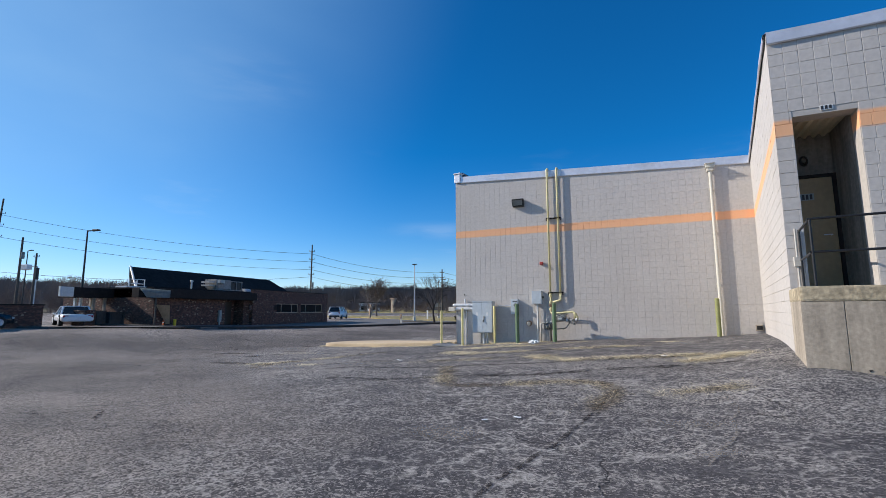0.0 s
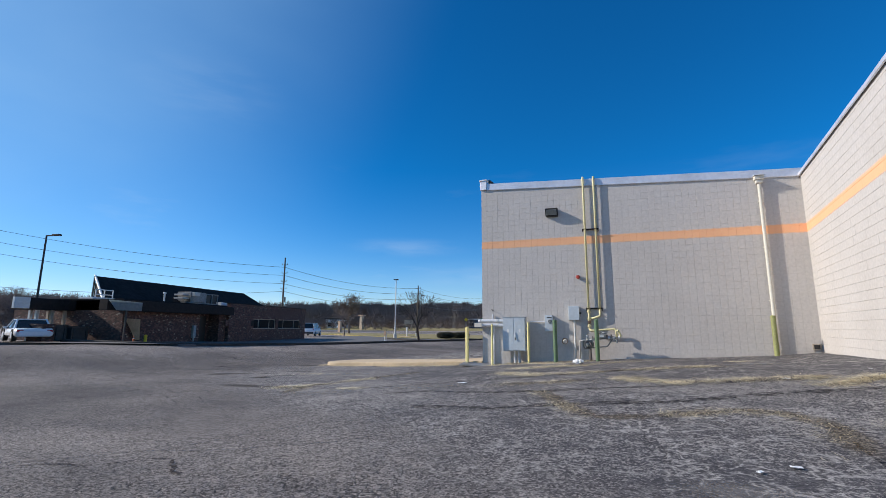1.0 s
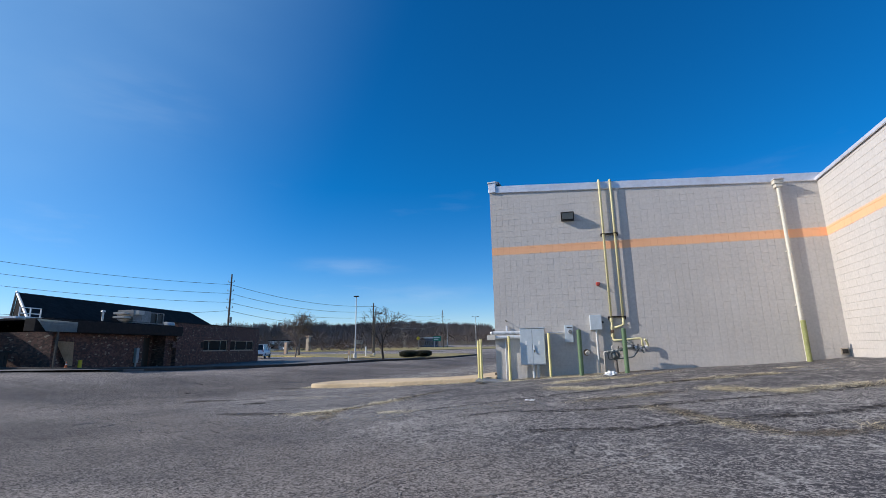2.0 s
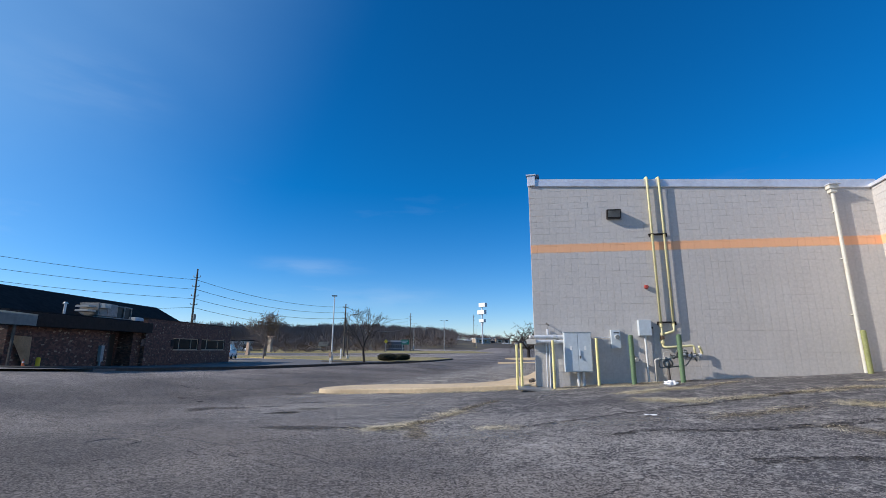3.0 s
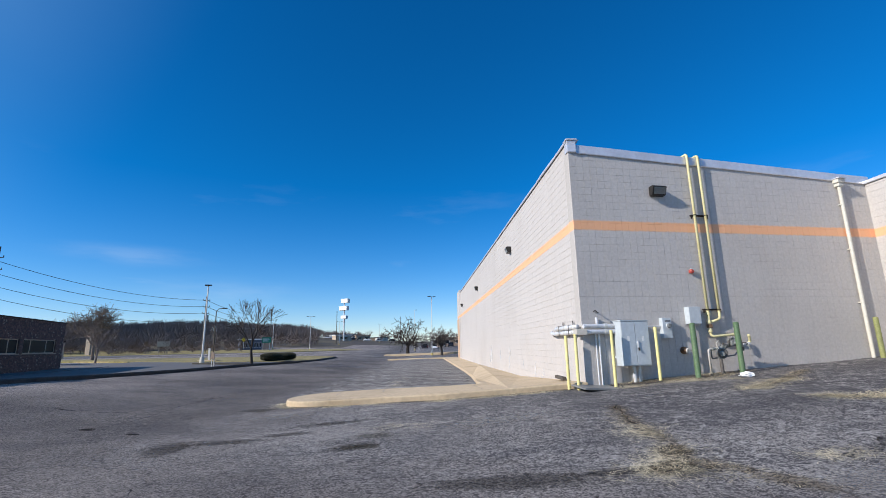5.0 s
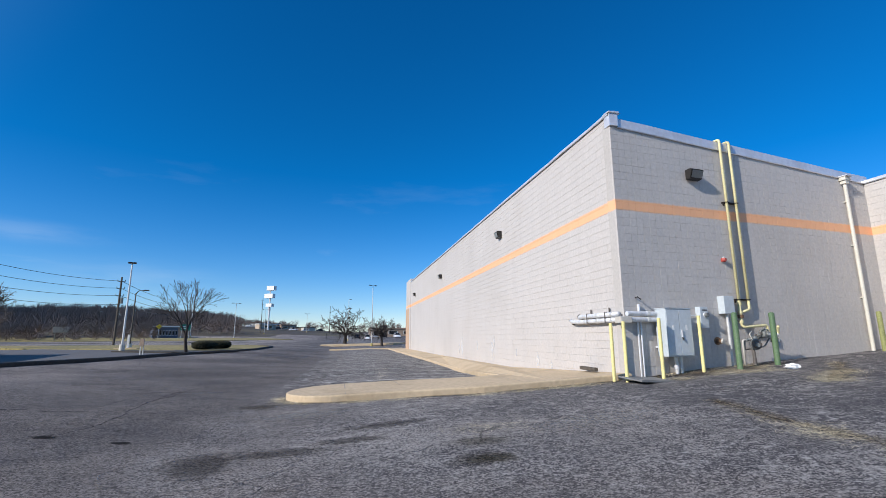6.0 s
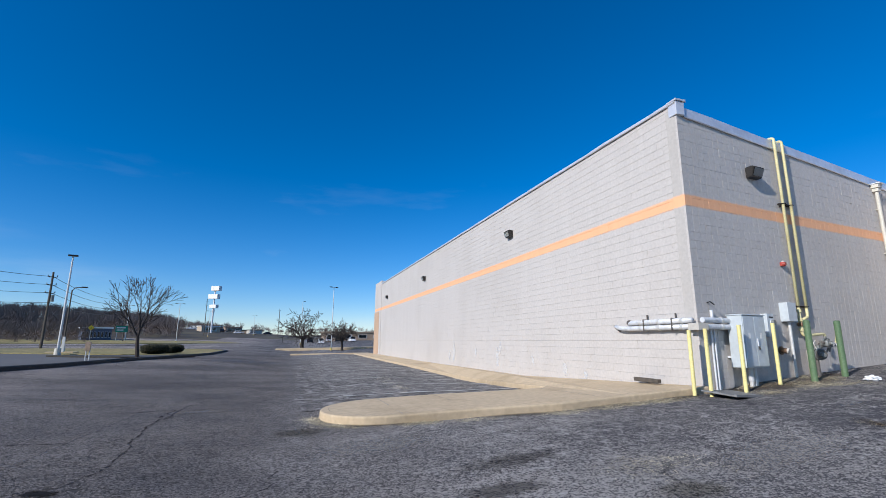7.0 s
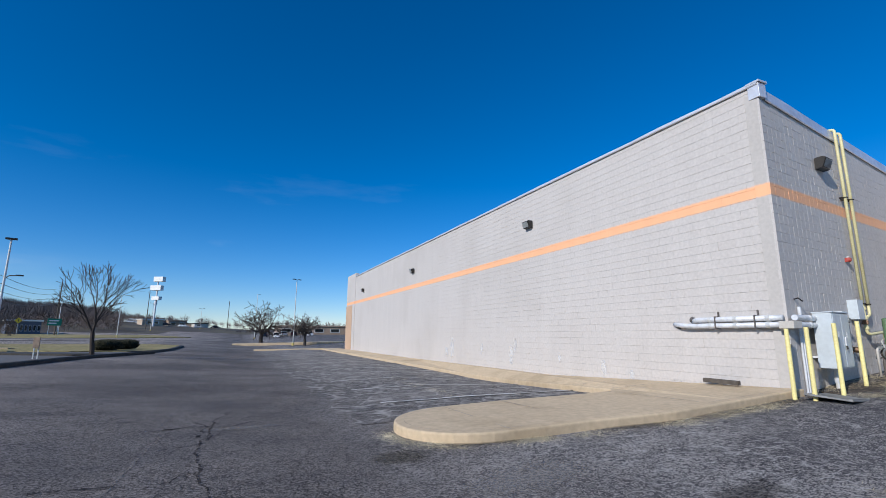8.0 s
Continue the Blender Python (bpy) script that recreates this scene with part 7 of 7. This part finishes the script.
def street_lamp(at, h, arm, mat, label, heads=1, base=True, yaw=0.0, arch=False):
    ob = thing("street_lamp", Matrix.Translation(at) @ pose(0, 0, 0, 0, 0, yaw), label, "street lamp", "street lamps")
    part("pole", rod((0, 0, 0), (0, 0, h), 0.08, 0.05, 12), mat, ob)
    if base:
        part("base", rod((0, 0, -0.2), (0, 0, 0.45), 0.2, 0.18, 14), M_YLINE if base == 2 else M_SPOUT, ob, "painted concrete base")
    for s in ((1, -1)[:heads]):
        if arch:
            a = part("arm", pipe([(0, 0, h - 0.1), (0.2 * s, 0, h + 0.25), (arm * s, 0, h + 0.3)], 0.04, 8, 0.15), mat, ob)
        else:
            a = part("arm", boxes(((min(0, s * arm), -0.04, h - 0.05), (max(0, s * arm), 0.04, h + 0.02))), mat, ob)
        hl = 0.24 if arm > 0.3 else 0.15
        part("head", boxes(((s * arm - hl, -0.13, h - 0.04 + 0.3 * arch), (s * arm + hl, 0.13, h + 0.07 + 0.3 * arch)), bevel=0.025), M_DARK, a, "dark flat lamp head")
    return ob


street_lamp((-33.4, 47.0, land(-33.4, 47.0) + 0.1), 6.75, 0.13, M_GALV, "white car park lamp pole with a flat twin head", 2, True, 15)
street_lamp((-38.2, 60.0, land(-38.2, 60.0)), 5.6, 0.9, M_POLE, "dark cobra-head street lamp beyond the verge", 1, True, 15, True)
street_lamp((-39.6, 15.5, -0.4), 7.1, 0.75, M_DARK, "dark slim lamp pole with one arm", 1, False, 20)
street_lamp((-12.6, 85.0, land(-12.6, 85)), 10.0, 0.55, M_GALV, "tall car park lamp with twin heads on a yellow base", 2, 2, 35)
street_lamp((-16.5, 140.0, land(-16.5, 140)), 11.5, 0.5, M_GALV, "distant car park lamp", 1, 2, 20)
for x, y in ((-44.0, 130.0), (-47.0, 190.0), (-36.0, 240.0), (-60.0, 150.0)):
    street_lamp((x, y, land(x, y)), 9.0, 0.8, M_GALV, "distant twin-headed car park lamp", 2, 2, 20)
street_lamp((-77.6, 23.0, -0.9), 9.6, 0.8, M_DARK, "dark lamp pole near the street", 1, False, 10)


def wire(a, b, sag):
    a, b = Vector(a), Vector(b)
    pts = [a.lerp(b, k / 14) - Vector((0, 0, sag * 4 * (k / 14) * (1 - k / 14))) for k in range(15)]
    ob = tagged(part("power_line", pipe(pts, 0.028, 4), M_WIRE), "thin dark overhead power line", "power line", "power lines")


for z0, z1, z2 in ((13.4, 9.5, 7.7), (11.9, 8.3, 6.8), (10.5, 7.1, 5.9), (6.0, 6.0, 4.8)):
    wire((-80.5, 20.3, z0), (-54.6, 49.8, z1), 0.9)
    wire((-54.6, 49.8, z1), (-44.5, 71.0, z2), 0.9)
    wire((-44.5, 71.0, z2), (-57, 138, z2 + 3), 1.2)


# ---- signs and far things ----
tower = thing("pylon_sign", pose(-53.6, 239.0, 0.8, 0, 0, -32) @ Matrix.Scale(0.77, 4), "tall pole sign carrying three blank white boxes", "sign")
part("pole", rod((0, 0, 0), (0, 0, 30), 0.55, 0.4, 12), M_CONDUIT, tower)
part("sleeve", rod((0, 0, 16), (0, 0, 18), 0.75, None, 12), M_CONDUIT, tower)
for w, z0, z1, o in ((5.6, 28.6, 31.3, 0.8), (6.4, 23.8, 26.5, -0.3), (4.4, 18.4, 20.4, 0.2)):
    part("sign_box", boxes(((-w / 2 + o, -1.2, z0), (w / 2 + o, 1.2, z1)), bevel=0.1), M_WHITE, tower, "blank white sign box")
gs = thing("highway_sign", pose(-52.0, 120.0, land(-52, 120) + 0.6, 0, 0, 25), "green road sign with plain pale bars on two posts", "sign")
part("panel", boxes(((-1.05, -0.04, 1.7), (1.05, 0.0, 3.0)), bevel=0.01), M_SIGNGREEN, gs)
for i, (x0, x1, z) in enumerate(((-0.85, 0.65, 2.5), (-0.85, 0.3, 2.05))):
    part("bar", boxes(((x0, -0.05, z), (x1, -0.042, z + 0.18))), M_WHITE, gs)
for x in (-0.8, 0.7):
    part("post", boxes(((x, 0.0, 0), (x + 0.1, 0.1, 1.75))), M_GALV, gs)
ys = thing("warning_sign", pose(-56.3, 117.0, land(-56.3, 117) + 0.6, 0, 0, 25), "yellow diamond warning sign on a post", "sign")
bm = boxes(((-0.38, -0.02, -0.38), (0.38, 0.0, 0.38)))
bm.transform(Matrix.Translation((0, -0.06, 2.5)) @ Matrix.Rotation(radians(45), 4, "Y"))
part("diamond", bm, M_SIGNYELLOW, ys)
part("arrow", boxes(((-0.05, -0.09, 2.3), (0.05, -0.083, 2.7))), M_BAR, ys)
part("post", boxes(((-0.04, -0.05, 0), (0.04, 0.03, 2.3))), M_GALV, ys)
ub = thing("utility_pedestal", (-28.5, 37.9, land(-28.5, 37.9) + 0.1), "small grey box on twin posts at the kerb", "utility box")
for x in (-0.22, 0.18):
    part("post", boxes(((x * 0.4, -0.03, 0), (x * 0.4 + 0.04, 0.03, 0.9))), M_GALV, ub)
part("box", boxes(((-0.11, -0.1, 0.5), (0.13, -0.035, 0.95)), bevel=0.01), M_CAPW, ub)
vp2 = thing("marker_post", (-35.4, 52.8, land(-35.4, 52.8) + 0.12), "white marker post on a concrete pad", "post")
part("shaft", boxes(((-0.09, -0.05, 0), (0.09, 0.05, 1.2)), bevel=0.01), M_GALV, vp2)
part("pad", boxes(((-0.9, -0.5, -0.1), (0.9, 0.5, 0.06))), M_CONCRETE, vp2)


def far_building(at, w, d, h, mat, roof, label, windows=0, yaw=0):
    ob = thing("far_building", Matrix.Translation(at) @ pose(0, 0, 0, 0, 0, yaw), label, "building", "far buildings")
    part("wall", boxes(((-w / 2, -d / 2, -1), (w / 2, d / 2, h))), mat, ob)
    part("roof", boxes(((-w / 2 - 0.3, -d / 2 - 0.3, h), (w / 2 + 0.3, d / 2 + 0.3, h + 0.35))), roof, ob)
    for i in range(windows):
        x = -w / 2 + (i + 0.5) * w / windows
        f = part("window", boxes(((x - w / windows * 0.3, -d / 2 - 0.06, h * 0.2), (x + w / windows * 0.3, -d / 2 - 0.005, h * 0.72))), M_GALV, ob)
        part("pane", boxes(((x - w / windows * 0.26, -d / 2 - 0.09, h * 0.25), (x + w / windows * 0.26, -d / 2 - 0.061, h * 0.68))), M_GLASS, f)
    return ob


def zone(x, y):
    return (x, y, land(x, y))


far_building(zone(-66.5, 149), 6, 7, 2.8, M_BLUE, M_WHITE, "low blue-fronted shop building beyond the road", 8, 25)
far_building(zone(-98, 142), 8, 8, 2.6, M_TAN, M_CAPW, "pale low building beyond the road", 3, 30)
far_building(zone(-46, 335), 9, 9, 2.0, M_CAPW, M_FASCIA, "distant brown retail building", 0)
far_building(zone(-70, 330), 16, 14, 3.0, M_WHITE, M_CAPW, "distant white retail building", 0)
far_building(zone(14, 175), 46, 16, 2.3, M_CAPW, M_CAPW, "long low brown-roofed building past the shop", 9, 0)
far_building(zone(-104, 120), 7, 6, 3, M_WHITE, M_FASCIA, "small white house below the woods", 2, 40)
far_building(zone(-150, 108), 8, 7, 4, M_WHITE, M_FASCIA, "small white house below the woods", 2, 50)
bb = thing("roadside_sign", pose(-75.2, 118.0, land(-75.2, 118.0), 0, 0, 30), "pale blank signboard on two posts beyond the road", "sign")
for x in (-0.9, 0.75):
    part("post", boxes(((x, -0.07, -0.1), (x + 0.14, 0.07, 1.9))), M_TAN, bb)
part("board", boxes(((-1.3, -0.1, 1.8), (1.3, 0.06, 3.0)), bevel=0.03), M_TAN, bb)
tw = thing("stone_pylon", pose(-77.5, 90.0, land(-77.5, 90.0)) @ Matrix.Scale(0.75, 4), "pale square stone sign pylon behind the restaurant", "pylon")
part("shaft", boxes(((-0.48, -0.4, 0), (0.48, 0.4, 2.2)), ((-0.42, -0.36, 2.2), (0.42, 0.36, 3.5)), bevel=0.03), M_TANBLOCK, tw)
part("cap", boxes(((-0.5, -0.42, 3.504), (0.5, 0.42, 3.62)), bevel=0.02), M_TAN, tw)
part("panel", boxes(((-0.95, -0.3, 1.5), (-0.485, -0.1, 2.0))), M_WHITE, tw)
far_rnd = random.Random(41)
for k in range(16):
    az_ = radians(-44 + 2.6 * k + far_rnd.uniform(-0.8, 0.8))
    r_ = far_rnd.uniform(235, 330)
    x, y = -14 + r_ * math.sin(az_), 8 + r_ * math.cos(az_)
    wall_mat, words = ((M_WHITE, "small white house"), (M_TAN, "low tan building"), (M_CAPW, "low brown building"), (M_BEIGE, "pale grey shed"))[k % 4]
    far_building(zone(x, y), far_rnd.uniform(4, 9), 5, far_rnd.uniform(1.6, 2.6), wall_mat, (M_FASCIA, M_WHITE, M_CAPW)[k % 3], words + " among the bare trees far off", k % 3, far_rnd.uniform(10, 40))
sg = thing("stone_gatepost", (-90, 115, land(-90, 115)), "pale square pillar by the road", "pillar")
part("shaft", boxes(((-0.5, -0.5, 0), (0.5, 0.5, 4.2)), bevel=0.03), M_TAN, sg)
part("cap", boxes(((-0.8, -0.8, 4.204), (0.8, 0.8, 4.5)), bevel=0.03), M_TANBLOCK, sg)


# ---- cars ----
def car(at, paint, label, length=4.5, width=1.75, height=1.45, suv=False):
    """A parked car, nose along +x: body and cabin lofted from sections, glass, lamps, wheels."""
    ob = thing("car", at, label, "car", "parked cars")
    L, w = length, width / 2
    belt = height * (0.62 if suv else 0.58)
    xs = (-0.5, -0.47, -0.36, 0.0, 0.28, 0.44, 0.5)
    zs = (belt * 0.86, belt, belt * 1.02, belt, belt * 0.96, belt * 0.84, belt * 0.62)
    ws = (0.82, 0.95, 1.0, 1.0, 1.0, 0.94, 0.78)
    bm = bmesh.new()
    rows_ = []
    for x, z, k in zip(xs, zs, ws):
        rows_.append([bm.verts.new((x * L, s * w * k * q, zz)) for s, q, zz in ((-1, 0.9, 0.25), (-1, 1.0, z * 0.55), (-1, 0.93, z), (1, 0.93, z), (1, 1.0, z * 0.55), (1, 0.9, 0.25))])
    for a, b in zip(rows_, rows_[1:]):
        for i in range(6):
            bm.faces.new((a[i], a[(i + 1) % 6], b[(i + 1) % 6], b[i]))
    bm.faces.new(rows_[0])
    bm.faces.new(rows_[-1][::-1])
    bmesh.ops.recalc_face_normals(bm, faces=bm.faces[:])
    bmesh.ops.bevel(bm, geom=bm.edges[:], offset=0.03, segments=2, affect="EDGES")
    body = part("body", bm, paint, ob, smooth=True)
    r0, r1, r2, r3 = ((-0.49, -0.44, 0.08, 0.27) if suv else (-0.35, -0.2, 0.07, 0.27))

    def cabin(grow, z0, z1):
        bm = bmesh.new()
        lo = [bm.verts.new((x * L, s * w * 0.9 * grow, z0)) for x, s in ((r0, -1), (r3, -1), (r3, 1), (r0, 1))]
        hi = [bm.verts.new((x * L, s * w * 0.72 * grow, z1)) for x, s in ((r1, -1), (r2, -1), (r2, 1), (r1, 1))]
        for i in range(4):
            bm.faces.new((lo[i], lo[(i + 1) % 4], hi[(i + 1) % 4], hi[i]))
        bm.faces.new(hi)
        bmesh.ops.recalc_face_normals(bm, faces=bm.faces[:])
        return bm
    part("window_band", cabin(1.0, belt * 0.97, height - 0.05), M_GLASS, ob, "dark tinted glass")
    part("roof", boxes(((r1 * L - 0.04, -w * 0.74, height - 0.06), (r2 * L + 0.04, w * 0.74, height)), bevel=0.025), paint, ob)
    for xb, xt in ((r0, r1), (r3, r2)):
        for s in (-1, 1):
            part("pillar", pipe([(xb * L, s * w * 0.9, belt * 0.96), (xt * L, s * w * 0.73, height - 0.03)], 0.045, 6), paint, ob)
    for s in (-1, 1):
        part("pillar", pipe([(-0.08 * L, s * w * 0.905, belt * 0.96), (-0.09 * L, s * w * 0.735, height - 0.03)], 0.04, 6), paint, ob)
        part("tail_lamp", boxes(((-0.497 * L, s * w * 0.72 - 0.12, belt * 0.72), (-0.465 * L, s * w * 0.72 + 0.12, belt * 0.9)), bevel=0.01), M_TAIL, ob, "red tail lamp")
        part("headlamp", boxes(((0.455 * L, s * w * 0.68 - 0.14, belt * 0.6), (0.488 * L, s * w * 0.68 + 0.14, belt * 0.74)), bevel=0.01), M_LENS, ob, "clear headlamp")
        part("mirror", boxes(((0.19 * L, s * w * 1.0 - 0.09, belt * 0.98), (0.21 * L + 0.06, s * w * 1.0 + 0.09, belt * 1.12)), bevel=0.02), paint, ob)
        for x in (-0.31, 0.31):
            wh = part("wheel", rod((x * L, s * (w - 0.2), 0.32), (x * L, s * (w + 0.005), 0.32), 0.32, None, 20), M_RUBBER, ob, "black tyre")
            part("rim", rod((x * L, s * (w - 0.02), 0.32), (x * L, s * (w + 0.02), 0.32), 0.2, 0.17, 14), M_CONDUIT, wh, "silver wheel rim")
    part("bumper", boxes(((-0.505 * L, -w * 0.8, 0.3), (-0.48 * L, w * 0.8, 0.52)), bevel=0.02), M_DARK if suv else paint, ob)
    return ob


at_car = BM @ Vector((26.95, 4.3, floor_at(26.95, 4.3) - 0.07))
car(pose(at_car.x + 0.2, at_car.y + 0.3, at_car.z, 0, 0, 168), M_CARWHITE, "white saloon car parked beside the canopy", 3.9, 1.6, 1.16)
car(pose(-50.2, 51.3, land(-50.2, 51.3) + 0.05, 0, 0, 120), M_CARWHITE, "white sport utility car parked past the restaurant", 4.6, 1.85, 1.75, True)
car(BM @ pose(33.5, 12.0, floor_at(33.5, 12.0), 0, 0, 180), M_CARSILVER, "dusty silver car by the street")
car(BM @ pose(33.9, 2.0, floor_at(33.9, 2.0), 0, 0, 175), M_CARBLACK, "dark saloon car nearly out of view")
rnd = random.Random(2)
for i in range(5):
    x = -2.0 - 2.9 * i + rnd.uniform(-0.3, 0.3)
    y = 150 + (i % 3) * 6
    car(pose(x, y, land(x, y), 0, 0, 90 + rnd.uniform(-5, 5)), (M_CARWHITE, M_CARBLACK, M_CARSILVER)[i % 3], "distant parked car past the shop", 4.6, 1.8, 1.5)
for i in range(6):
    x, y = -66 + 7 * i, 262 + 4 * (i % 2)
    car(pose(x, y, land(x, y), 0, 0, 10), (M_CARWHITE, M_CARSILVER, M_CARBLACK)[i % 3], "distant parked car near the pole sign", 4.6, 1.8, 1.5)
shed = thing("bin_enclosure", BM @ pose(29.75, 2.2, floor_at(29.75, 2.2) - 0.1), "dark walled bin enclosure beside the street", "enclosure")
part("wall", boxes(((0, 0, 0), (2.6, 0.25, 1.3)), ((0, 0.25, 0), (0.25, 3, 1.3)), ((2.35, 0.25, 0), (2.6, 3, 1.3))), M_RUBBLE, shed)
part("coping", boxes(((-0.05, -0.05, 1.304), (2.65, 0.3, 1.38))), M_FASCIA, shed)

# ---- the single blocks of the walls, last ----
ga = lambda m_: land(CX + m_, CY + 0.125 * m_) - 0.15
lay(wall_1, (CX + 0.007, CY + 0.007, 0), 0, WEND - CX - 0.014, ga, lambda m_: top_a(CX + m_) - 0.2, Z0, lambda m_, z: m_ < 3.9 and 0.2 < z < 5.6)
lay(wall_2, (CX + 0.007, FAR - 3.6, 0), -90, FAR - 3.6 - CY, lambda m_: -0.85, lambda m_: top_w(FAR - 3.6 - m_) - 0.02, Z0, lambda m_, z: m_ > FAR - 3.6 - CY - 3.7 and -0.2 < z < 6.0, None, False)
lay(wall_3, (IX + 0.007, IY + 0.1, 0), -90, IY + 0.1 - DY, lambda m_: -0.2, lambda m_: DTOP - 0.04, Z0, None, None, False)
lay(front, (IX + 0.007, DY + 0.007, 0), 0, 6.0, lambda m_: PZ + 0.0, lambda m_: DTOP - 0.2, Z0, lambda m_, z: m_ < 3.5, (OX0 - IX, OX1 - IX, OTOP))
